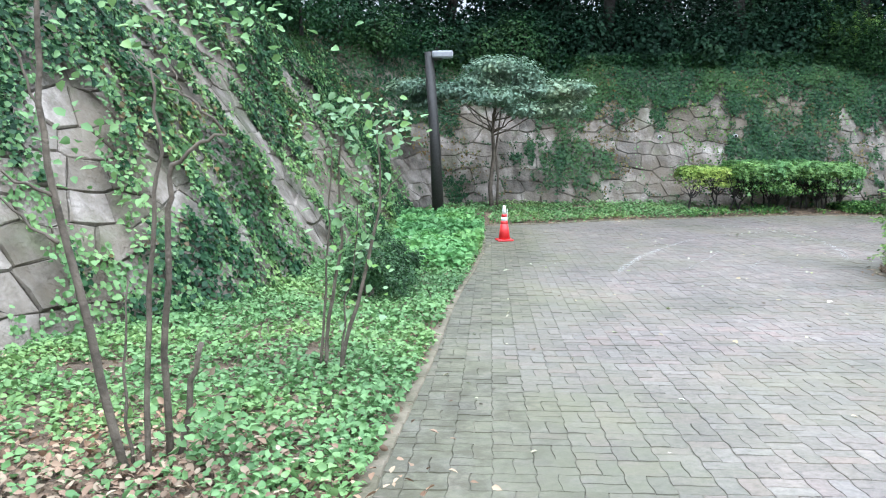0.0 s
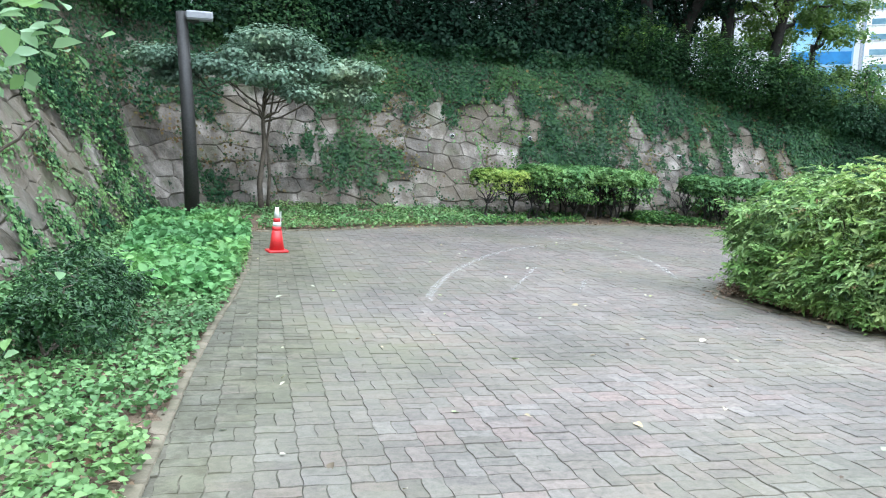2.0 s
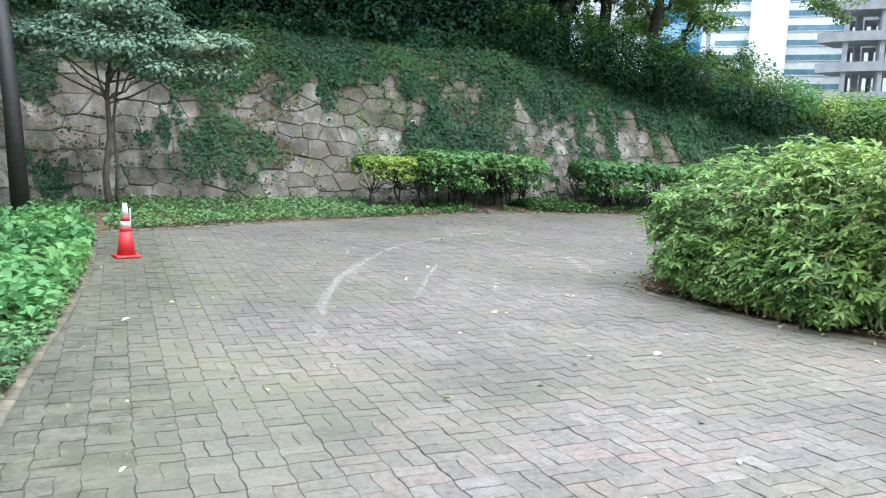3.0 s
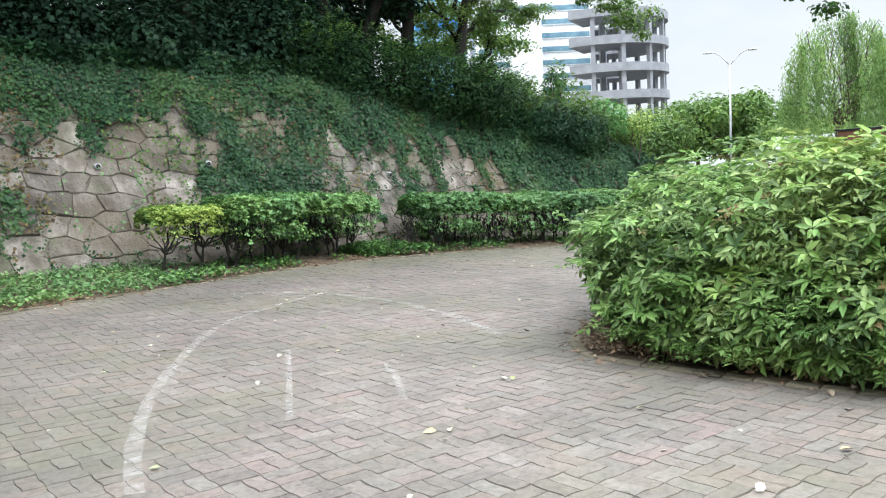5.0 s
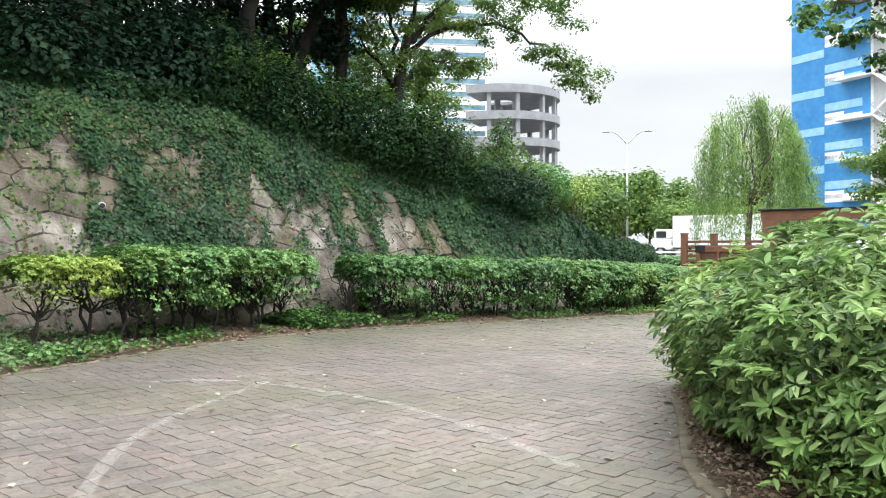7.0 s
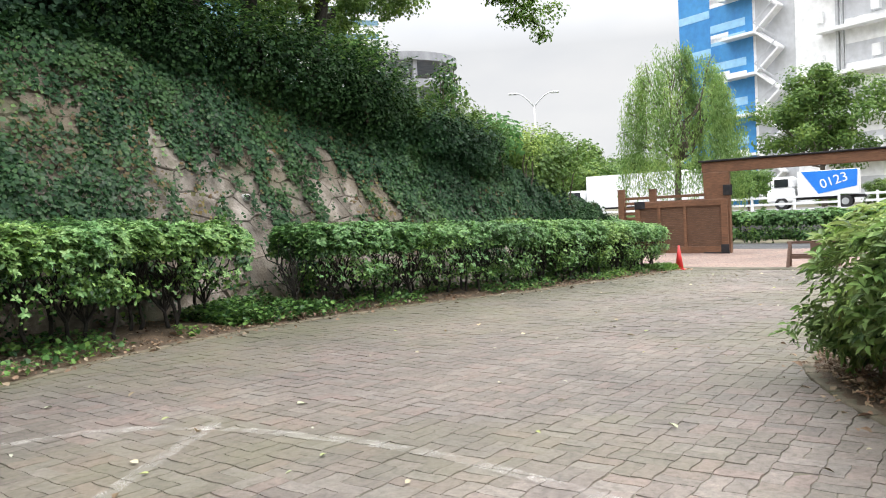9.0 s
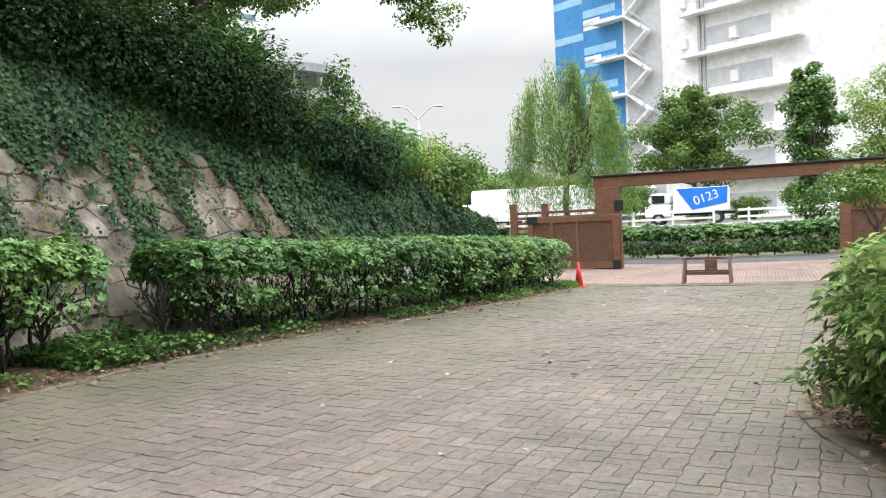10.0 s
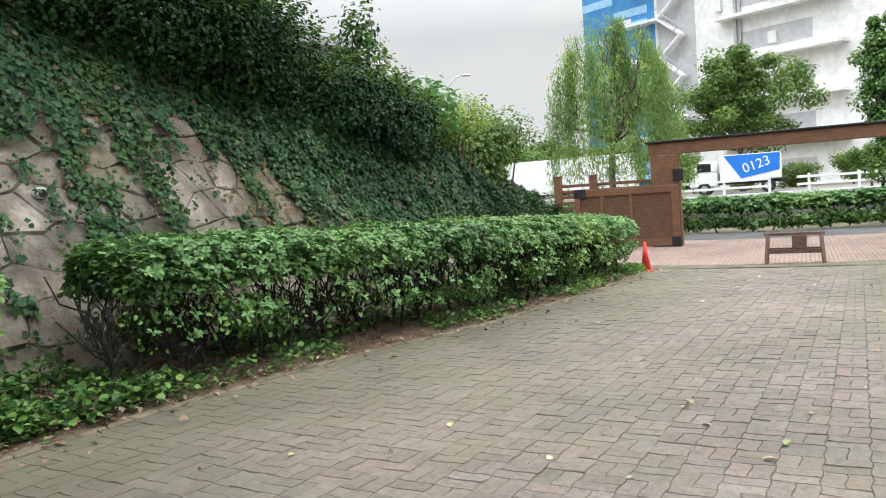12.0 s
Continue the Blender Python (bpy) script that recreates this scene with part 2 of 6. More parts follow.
M_LITTER = leaf_material("fallen_leaf", [(0.19, 0.115, 0.08), (0.31, 0.20, 0.145), (0.12, 0.072, 0.05), (0.40, 0.31, 0.23), (0.22, 0.14, 0.10)], 0.8, 0.12)
M_GRASS = leaf_material("grass_blade", [(0.09, 0.19, 0.05), (0.14, 0.26, 0.07), (0.19, 0.30, 0.10)], 0.55, 0.3)

# ---- mesh helpers ----
WHERE = {}


def thing(name, loc, label, category, group="", kind=""):
    ob = new(name)
    ob.location = loc
    WHERE[ob.name] = Vector(loc)
    return tagged(ob, label, category, group, kind)


def mesh_from(name, V, F, mat, smooth=False):
    me = bpy.data.meshes.new(name)
    V = np.asarray(V, float).reshape(-1, 3)
    if isinstance(F, np.ndarray):
        n, k = F.shape
        me.vertices.add(len(V))
        me.vertices.foreach_set("co", V.ravel())
        me.loops.add(n * k)
        me.loops.foreach_set("vertex_index", F.ravel().astype(np.int32))
        me.polygons.add(n)
        me.polygons.foreach_set("loop_start", np.arange(0, n * k, k, dtype=np.int32))
        me.update(calc_edges=True)
    else:
        me.from_pydata(V.tolist(), [], F)
        me.update()
    if smooth:
        me.polygons.foreach_set("use_smooth", np.ones(len(me.polygons), bool))
    me.materials.append(mat)
    return me


def part(name, V, F, mat, parent=None, label="", smooth=False):
    """One mesh object from world-space points, under a thing or under a part."""
    V = np.asarray(V, float).reshape(-1, 3)
    if parent is not None:
        V = V - np.array(WHERE[parent.name])
    ob = new(name, mesh_from(name, V, F, mat, smooth))
    if parent is not None:
        ob.parent = parent
        WHERE[ob.name] = WHERE[parent.name]
    else:
        WHERE[ob.name] = Vector((0, 0, 0))
    if label:
        ob["label"] = label
    return ob


def join(pieces):
    V, F, o = [], [], 0
    for v, f in pieces:
        V.append(np.asarray(v, float).reshape(-1, 3))
        F += [tuple(i + o for i in q) for q in f]
        o += len(V[-1])
    return np.concatenate(V), F


def box(cx, cy, cz, sx, sy, sz, turn=0.0, bevel=0.0):
    """A box with chamfered edges: centre, full sizes, turn about z in degrees."""
    hx, hy, hz = sx / 2, sy / 2, sz / 2
    b = min(bevel, hx * 0.9, hy * 0.9, hz * 0.9)
    if b <= 0:
        V = [(x, y, z) for z in (-hz, hz) for x, y in ((-hx, -hy), (hx, -hy), (hx, hy), (-hx, hy))]
        F = [(3, 2, 1, 0), (4, 5, 6, 7), (0, 1, 5, 4), (1, 2, 6, 5), (2, 3, 7, 6), (3, 0, 4, 7)]
    else:
        ring = lambda ex, ey, z: [(-ex + b, -ey, z), (ex - b, -ey, z), (ex, -ey + b, z), (ex, ey - b, z), (ex - b, ey, z), (-ex + b, ey, z), (-ex, ey - b, z), (-ex, -ey + b, z)]
        V = ring(hx - b * 0.7, hy - b * 0.7, -hz) + ring(hx, hy, -hz + b) + ring(hx, hy, hz - b) + ring(hx - b * 0.7, hy - b * 0.7, hz)
        F = [tuple(range(7, -1, -1)), tuple(range(24, 32))]
        for k in range(3):
            F += [(8 * k + i, 8 * k + (i + 1) % 8, 8 * k + 8 + (i + 1) % 8, 8 * k + 8 + i) for i in range(8)]
    V = np.array(V, float)
    c, s = math.cos(radians(turn)), math.sin(radians(turn))
    return np.stack([cx + c * V[:, 0] - s * V[:, 1], cy + s * V[:, 0] + c * V[:, 1], cz + V[:, 2]], 1), F


def bar(a, b, w, h):
    """A square-sawn bar from a to b."""
    a, b = Vector(a), Vector(b)
    d = (b - a).normalized()
    s = d.cross(Vector((0, 0, 1)))
    s = s.normalized() if s.length > 1e-4 else Vector((1, 0, 0))
    u = s.cross(d).normalized()
    V = [p + s * x * w / 2 + u * z * h / 2 for p in (a, b) for x, z in ((-1, -1), (1, -1), (1, 1), (-1, 1))]
    return np.array([tuple(v) for v in V]), [(0, 1, 2, 3), (7, 6, 5, 4), (0, 4, 5, 1), (1, 5, 6, 2), (2, 6, 7, 3), (3, 7, 4, 0)]


def tube(points, radii, sides=7):
    P = [Vector(p) for p in points]
    V, F = [], []
    for i, p in enumerate(P):
        d = (P[min(i + 1, len(P) - 1)] - P[max(i - 1, 0)]).normalized()
        s = d.cross(Vector((0.31, 0.95, 0.05)))
        s = s.normalized() if s.length > 1e-3 else Vector((1, 0, 0))
        u = s.cross(d)
        for k in range(sides):
            a = 2 * math.pi * k / sides
            V.append(tuple(p + (s * math.cos(a) + u * math.sin(a)) * radii[i]))
    for i in range(len(P) - 1):
        F += [(i * sides + k, i * sides + (k + 1) % sides, (i + 1) * sides + (k + 1) % sides, (i + 1) * sides + k) for k in range(sides)]
    F += [tuple(range(sides - 1, -1, -1)), tuple(range((len(P) - 1) * sides, len(P) * sides))]
    return np.array(V), F


def branch(rng, a, b, r0, r1, wobble=0.06, steps=5, sides=6):
    """A crooked, tapering limb from a to b."""
    a, b = np.array(a, float), np.array(b, float)
    L = np.linalg.norm(b - a)
    pts = [a + (b - a) * k / steps + (rng.normal(0, wobble * L / 3, 3) if 0 < k < steps else 0) for k in range(steps + 1)]
    return tube(pts, [r0 + (r1 - r0) * k / steps for k in range(steps + 1)], sides)


def leaf_arrays(rng, P, N, size, width=0.42, droop=0.25, along=None, simple=False):
    """Folded leaves at P that face N, of six points or, simple, of four."""
    n = len(P)
    N = N / np.maximum(np.linalg.norm(N, axis=1, keepdims=True), 1e-6)
    A = rng.normal(size=(n, 3)) if along is None else along + rng.normal(0, 0.25, (n, 3))
    A[:, 2] -= droop
    A -= N * (A * N).sum(1, keepdims=True)
    A /= np.maximum(np.linalg.norm(A, axis=1, keepdims=True), 1e-6)
    B = np.cross(N, A)
    s = np.broadcast_to(np.asarray(size, float), (n,))[:, None, None]
    T = np.array([(0, 0, 0), (0.3, -width, 0.10), (0.68, -width * 0.75, 0.05), (1, 0, -0.12), (0.68, width * 0.75, 0.05), (0.3, width, 0.10)])
    if simple:
        T = np.array([(0, 0, 0), (0.42, -width, 0.09), (1, 0, -0.10), (0.42, width, 0.09)])
    k = len(T)
    V = P[:, None, :] + s * (T[None, :, 0:1] * A[:, None, :] + T[None, :, 1:2] * B[:, None, :] + T[None, :, 2:3] * N[:, None, :])
    faces = np.array([[0, 1, 2], [0, 2, 3]]) if simple else np.array([[0, 1, 2, 3], [0, 3, 4, 5]])
    F = (np.arange(n)[:, None, None] * k + faces[None]).reshape(-1, faces.shape[1])
    return V.reshape(-1, 3), F


def leaves(name, rng, P, N, size, mat, parent=None, label="", width=0.42, droop=0.25, along=None, simple=False):
    V, F = leaf_arrays(rng, np.asarray(P, float), np.asarray(N, float), size, width, droop, along, simple)
    return part(name, V, F, mat, parent, label)


def sprigs(rng, P, centre, size, mat, parent, width=0.24, reach=(2.2, 4.6)):
    """Leafy shoots that stand out of a bush's outline at the points P."""
    SP, SN, SA = [], [], []
    for p in P:
        d = (p - centre) / np.linalg.norm(p - centre) + rng.normal(0, 0.3, 3) + np.array((0, 0, 0.45))
        d /= np.linalg.norm(d)
        L, k = rng.uniform(*reach) * size, 11
        t = np.linspace(0.1, 1, k)[:, None]
        SP.append(p + d * L * t - np.array((0, 0, 0.35 * L)) * t ** 2)
        side = np.cross(d, rng.normal(0, 1, 3))
        SA.append(d * 0.5 + side / np.linalg.norm(side) * np.where(np.arange(k) % 2, 1, -1)[:, None])
        SN.append(np.tile((0, 0, 1.0), (k, 1)) + rng.normal(0, 0.25, (k, 3)))
    n = sum(len(q) for q in SP)
    ob = leaves("young_growth", rng, np.concatenate(SP), np.concatenate(SN), rng.uniform(0.8, 1.25, n) * size, mat, parent, "", width, 0.25, np.concatenate(SA))
    ob["kind"] = "stuff"
    return ob


def rosettes(name, rng, P, N, size, mat, parent, count=6, width=0.2, label=""):
    """Whorls of drooping leaves at the shoot tips P that point along N."""
    n = len(P)
    N = N / np.linalg.norm(N, axis=1, keepdims=True)
    T = np.cross(N, rng.normal(size=(n, 3)))
    T /= np.maximum(np.linalg.norm(T, axis=1, keepdims=True), 1e-6)
    B = np.cross(N, T)
    a = np.arange(count)[None] * 2 * math.pi / count + rng.normal(0, 0.22, (n, count))
    A = np.cos(a)[..., None] * T[:, None] + np.sin(a)[..., None] * B[:, None] + 0.25 * N[:, None]
    M = N[:, None] - 0.3 * A + rng.normal(0, 0.22, A.shape) + np.array((0, 0, 0.35))
    Q = P[:, None] + 0.08 * size * A
    s_ = np.repeat(rng.uniform(0.7, 1.2, n) * size, count) * rng.uniform(0.8, 1.15, n * count)
    ob = leaves(name, rng, Q.reshape(-1, 3), M.reshape(-1, 3), s_, mat, parent, label, width, 0.5, A.reshape(-1, 3))
    ob["kind"] = "stuff"
    return ob


def shell(rng, n, centre, radii, depth=0.22, low=-1.0):
    """Points and normals in the outer skin of an ellipsoid with a ragged outline."""
    d = rng.normal(size=(int(n * 2.2), 3))
    d /= np.linalg.norm(d, axis=1, keepdims=True)
    d = d[d[:, 2] > low][:n]
    rag = np.array([noise.noise(Vector(v * 2.3) + Vector(centre) * 0.7) for v in d])
    r = (1 - np.abs(rng.normal(0, depth, len(d)))) * (1 + 0.28 * rag)
    P = np.array(centre) + d * r[:, None] * np.array(radii)
    return P, d / np.array(radii) * max(radii) + rng.normal(0, 0.55, d.shape) + np.array((0, 0, 0.85))


def inside(poly, X, Y):
    X, Y = np.asarray(X, float), np.asarray(Y, float)
    res = np.zeros(X.shape, bool)
    for (x0, y0), (x1, y1) in zip(poly, poly[1:] + poly[:1]):
        if y0 != y1:
            hit = ((y0 > Y) != (y1 > Y)) & (X < (x1 - x0) * (Y - y0) / (y1 - y0) + x0)
            res ^= hit
    return res


def smooth_line(pts, step=0.25):
    """A Catmull-Rom line through the points, in even steps."""
    P = np.array([pts[0]] + list(pts) + [pts[-1]], float)
    out = []
    for i in range(1, len(P) - 2):
        k = max(2, int(np.linalg.norm(P[i + 1] - P[i]) / step))
        for t in np.arange(k) / k:
            out.append(0.5 * (2 * P[i] + (P[i + 1] - P[i - 1]) * t + (2 * P[i - 1] - 5 * P[i] + 4 * P[i + 1] - P[i + 2]) * t ** 2 + (3 * P[i] - P[i - 1] - 3 * P[i + 1] + P[i + 2]) * t ** 3))
    out.append(P[-2])
    return np.array(out)


def strip(a, b, rise=0.0, cols=6, lift=0.0):
    """A ground strip between two lines of as many points, on the ground's shape."""
    V, F = [], []
    for i in range(len(a)):
        for k in range(cols + 1):
            f = k / cols
            x, y = a[i] * (1 - f) + b[i] * f
            V.append((x, y, gz(x, y) + lift + rise * math.sin(math.pi * min(f * 1.0, 1)) + (0.02 * noise.noise(Vector((x * 1.7, y * 1.7, 0))) if 0 < k < cols else 0)))
    for i in range(len(a) - 1):
        F += [(i * (cols + 1) + k, i * (cols + 1) + k + 1, (i + 1) * (cols + 1) + k + 1, (i + 1) * (cols + 1) + k) for k in range(cols)]
    return np.array(V), F


# ---- the plan: edges of the paving, toe of the stone wall ----
KERB_WEST = [(-0.75, -6), (-0.6, 0), (-0.41, 3.5), (-0.26, 5.2), (-0.1, 6.9), (0.03, 8.5), (0.26, 10.5), (0.47, 12), (0.74, 14.4), (0.92, 17.45)]
KERB_NORTH = [(0.92, 17.45), (2.65, 17.95), (4.1, 18.5), (6.1, 18.95), (8.2, 19.5), (10.0, 19.74), (11.7, 19.7), (14.0, 19.45), (16.6, 18.9), (18.5, 18.72), (21, 18.55), (24.6, 18.6), (26.9, 18.6)]
KERB_EAST = [(8.0, -6), (7.2, 4), (6.72, 8.6), (6.56, 9.7), (6.5, 10.9), (6.53, 11.4), (6.78, 11.75), (7.27, 12.12), (8.85, 12.82), (9.8, 13.27), (10.9, 13.6), (12.0, 13.5), (13.0, 13.18), (14.4, 13.12), (18.2, 12.93), (24, 12.55), (26.9, 12.4)]
TOE = [(-6.8, -6), (-5.8, 1), (-4.7, 4.8), (-3.1, 7.6), (-2.4, 8.9), (-2.05, 10.6), (-1.6, 14), (-1.1, 17.6), (-0.55, 19.7), (0.7, 20.75), (2.7, 21.1), (6, 21.35), (9, 21.25), (13, 20.95), (18, 20.55), (24, 20.5), (30, 21.2)]
kw, kn, ke = smooth_line(KERB_WEST), smooth_line(KERB_NORTH), smooth_line(KERB_EAST)
PAVED = [tuple(p) for p in kw] + [tuple(p) for p in kn[1:]] + [tuple(p) for p in ke[::-1]]
toe = smooth_line(TOE, 0.3)
toe_s = np.concatenate([[0], np.cumsum(np.linalg.norm(np.diff(toe, axis=0), axis=1))])
BATTER = 1.7


def wall_frame(s):
    """Toe point, inward normal and top height of the stone wall at length s along its toe."""
    x, y = np.interp(s, toe_s, toe[:, 0]), np.interp(s, toe_s, toe[:, 1])
    x1, y1 = np.interp(s + 0.3, toe_s, toe[:, 0]), np.interp(s + 0.3, toe_s, toe[:, 1])
    x0, y0 = np.interp(s - 0.3, toe_s, toe[:, 0]), np.interp(s - 0.3, toe_s, toe[:, 1])
    d = np.hypot(x1 - x0, y1 - y0)
    nx, ny = -(y1 - y0) / d, (x1 - x0) / d
    top = np.interp(x, [-6, -2.2, -1, 1, 11, 13, 15, 18, 22, 26, 30], [6.0, 5.4, 4.3, 3.55, 3.5, 3.2, 2.75, 2.1, 1.35, 0.7, 0.2])
    return x, y, nx, ny, top


def on_wall(s, z, out=0.0):
    """A point of the wall's face at height z above the toe's ground, out metres proud of it."""
    x, y, nx, ny, top = wall_frame(s)
    run = z / BATTER
    c = 1 / math.sqrt(1 + 1 / BATTER ** 2)
    return np.stack([x + nx * (run - out * c), y + ny * (run - out * c), g(x, y) - 0.05 + z + out * c / BATTER], -1)


def wall_height(s):
    x, y, nx, ny, top = wall_frame(s)
    return top - g(x, y) + 0.05


# ---- large structure ----
xs = np.array([-1500, -400, -120, -50, -25] + list(np.arange(-16, 48, 1.0)) + [55, 70, 95, 140, 300, 700, 1500])
ys = np.array([-1500, -400, -120, -50, -25] + list(np.arange(-12, 34, 1.0)) + [40, 55, 80, 130, 300, 700, 1500])
GX, GY = np.meshgrid(xs, ys, indexing="ij")
n1, n2 = GX.shape
idx = np.arange(n1 * n2).reshape(n1, n2)
quads = np.stack([idx[:-1, :-1], idx[1:, :-1], idx[1:, 1:], idx[:-1, 1:]], -1).reshape(-1, 4)
tagged(part("ground", np.stack([GX, GY, g(GX, GY) - 0.10], -1), quads, M_GROUND, smooth=True), "bare earth ground reaching to the horizon", "ground", kind="structure")

PX, PY = np.meshgrid(np.arange(-1.0, 27.6, 0.5), np.arange(-6, 20.6, 0.5), indexing="ij")
n1, n2 = PX.shape
idx = np.arange(n1 * n2).reshape(n1, n2)
quads = np.stack([idx[:-1, :-1], idx[1:, :-1], idx[1:, 1:], idx[:-1, 1:]], -1).reshape(-1, 4)
pavement = tagged(part("pavement", np.stack([PX, PY, g(PX, PY) - 0.0065], -1), quads, M_JOINT), "mossy interlocking concrete paving of a drive", "pavement", kind="structure")

# stone wall backing and the bank behind it
S = np.arange(0, toe_s[-1], 0.4)
rows_v = []
for f in (0.0, 0.25, 0.5, 0.75, 1.0):
    rows_v.append(on_wall(S, wall_height(S) * f, -0.022))
wx, wy, wnx, wny, wtop = wall_frame(S)
wall_v = np.stack(rows_v, 1)
k = wall_v.shape[1]
F = [(i * k + j, (i + 1) * k + j, (i + 1) * k + j + 1, i * k + j + 1) for i in range(len(S) - 1) for j in range(k - 1)]
stone_wall = tagged(part("wall_north", wall_v, F, M_STONE_GAP), "battered retaining wall of rough granite overgrown with ivy", "stone wall", kind="structure")
top_pts = wall_v[:, -1]
bank_v = []
for d, up in ((0.0, 0.0), (0.5, 0.25), (2.0, 0.4), (6.0, 0.6), (14.0, 0.9), (30.0, 1.2)):
    bank_v.append(np.stack([top_pts[:, 0] + wnx * d, top_pts[:, 1] + wny * d, top_pts[:, 2] + up], -1))
bank_v = np.stack(bank_v, 1)
k = bank_v.shape[1]
F = [(i * k + j, (i + 1) * k + j, (i + 1) * k + j + 1, i * k + j + 1) for i in range(len(S) - 1) for j in range(k - 1)]
tagged(part("bank", bank_v, F, M_BANK, smooth=True), "shaded earth bank above the stone wall", "bank", kind="structure")

# planting beds beside the paving
far_w = np.stack([np.interp(np.linspace(0, 1, len(kw)), np.linspace(0, 1, 10), c) for c in ((-6.6, -6.0, -5.2, -4.4, -3.4, -2.6, -2.2, -1.7, -1.3, -0.6), (-6, -1, 3, 5.2, 7.2, 8.7, 10.4, 14, 17, 19.8))], 1)
tagged(part("planting_bed", *strip(kw, far_w, 0.06, 8, 0.012), M_SOIL, smooth=True), "damp planting bed soil with fallen leaves below the wall", "planting bed", kind="structure")
far_n = np.stack([kn[:, 0] + np.linspace(-1.6, 0.0, len(kn)), np.interp(kn[:, 0], [0.9, 3, 6, 9, 13, 18, 24, 27], [20.4, 21.3, 21.6, 21.5, 21.2, 20.8, 20.7, 20.8])], 1)
tagged(part("planting_bed", *strip(kn, far_n, 0.05, 7, 0.012), M_SOIL, smooth=True), "narrow planting bed soil between paving and stone wall", "planting bed", kind="structure")
far_e = np.stack([ke[:, 0] + np.interp(np.arange(len(ke)), [0, len(ke) * 0.45, len(ke) * 0.55, len(ke) - 1], [9, 9, 2, 1.5]), ke[:, 1] - np.interp(np.arange(len(ke)), [0, len(ke) * 0.3, len(ke) * 0.5, len(ke) - 1], [0, 1, 7, 7])], 1)
tagged(part("planting_bed", *strip(ke, far_e, 0.10, 8, 0.012), M_SOIL, smooth=True), "leaf-littered soil of a shrub bed along the drive", "planting bed", kind="structure")

R = np.random.default_rng(7)


def ground_points(rng, n, poly, lift=0.0):
    xs_, ys_ = [p[0] for p in poly], [p[1] for p in poly]
    X, Y = rng.uniform(min(xs_), max(xs_), n * 4), rng.uniform(min(ys_), max(ys_), n * 4)
    keep = inside(poly, X, Y)
    X, Y = X[keep][:n], Y[keep][:n]
    return np.stack([X, Y, g(X, Y) + lift], 1)


def field(P, scale, seed=0.0):
    return np.array([noise.noise(Vector((p[0] * scale, p[1] * scale, p[2] * scale + seed))) for p in P])


BED_W = [tuple(p) for p in kw] + [tuple(p) for p in far_w[::-1]]
BED_N = [tuple(p) for p in kn] + [tuple(p) for p in far_n[::-1]]
BED_E = [tuple(p) for p in ke] + [tuple(p) for p in far_e[::-1]]


def cover(name, poly, n, mat, size, height, label, category, thin=-0.3, scale=0.8, seed=0.0, keep=None):
    P = ground_points(R, n, poly, 0.02)
    f = field(P, scale, seed)
    P, f = P[f > thin], f[f > thin]
    if keep is not None:
        m = keep(P)
        P, f = P[m], f[m]
    hump = 0.5 + 0.5 * field(P, 2.5, 4.0)
    P[:, 2] += R.uniform(0.1, 1.0, len(P)) * height * (0.4 + hump)
    N = R.normal(0, 0.45, P.shape) + np.array((0, 0, 1.0))
    ob = leaves(name, R, P, N, R.uniform(0.6, 1.3, len(P)) * size, mat, None, "", 0.42, 0.1)
    return tagged(ob, label, category, kind="stuff")


BED_W = [p for p in BED_W if p[1] > 1.8]
cover("ground_cover_plants", BED_W, 62000, M_COVER, 0.05, 0.13, "low green creeping ground cover carpeting the bed", "ground cover", -0.42, 0.9, 0.0, lambda P: (np.hypot(P[:, 0] + 1.75, P[:, 1] - 3.5) > 0.75 + 0.5 * field(P, 2.2, 1.0)) | (R.uniform(0, 1, len(P)) < 0.3))
cover("broad_leaf_plants", [(-0.9, 11.4), (0.3, 11.3), (0.72, 14.4), (0.9, 17.4), (0.4, 18.6), (-0.9, 18.4)], 6500, M_BROAD, 0.105, 0.30, "pale broad-leaved plants at the paving's edge", "plants", -0.6, 0.8, 3.0)
cover("ground_cover_plants", BED_N, 34000, M_COVER, 0.06, 0.16, "low green creeping ground cover below the wall", "ground cover", -0.45, 0.8, 5.0, lambda P: P[:, 0] < 6.6 + R.uniform(-1, 1, len(P)))
cover("ground_cover_plants", BED_N, 26000, M_HEDGE, 0.065, 0.17, "sparse creeping weeds under the hedges", "ground cover", 0.05, 1.2, 8.0, lambda P: P[:, 0] > 6.0)
for poly, n, lb in ((BED_W, 5000, "dry brown fallen leaves between the plants"), (BED_N, 9000, "dry fallen leaves under the hedges"), (BED_E, 14000, "thick brown leaf litter under the bush")):
    P = ground_points(R, n, poly, 0.025)
    P[:, 2] += R.uniform(0, 0.05, len(P)) + (0.06 if poly is BED_E else 0)
    tagged(leaves("leaf_litter", R, P, R.normal(0, 0.35, P.shape) + np.array((0, 0, 1)), R.uniform(0.03, 0.065, len(P)), M_LITTER, None, "", 0.3, 0), lb, "leaf litter", kind="stuff")


k = 5200
q = R.integers(0, len(ke) - 1, k)
P = ke[q] + (ke[q + 1] - ke[q]) * R.uniform(0, 1, (k, 1)) + (far_e[q] - ke[q]) / np.linalg.norm(far_e[q] - ke[q], axis=1)[:, None] * np.abs(R.normal(0.05, 0.4, (k, 1)))
P = np.concatenate([P, (g(P[:, 0], P[:, 1]) + R.uniform(0.05, 0.11, k))[:, None]], 1)
tagged(leaves("leaf_litter", R, P, R.normal(0, 0.4, P.shape) + np.array((0, 0, 1)), R.uniform(0.022, 0.055, k), M_LITTER, None, "", 0.28, 0), "dry tan leaves heaped along the bed's edge", "leaf litter", kind="stuff")
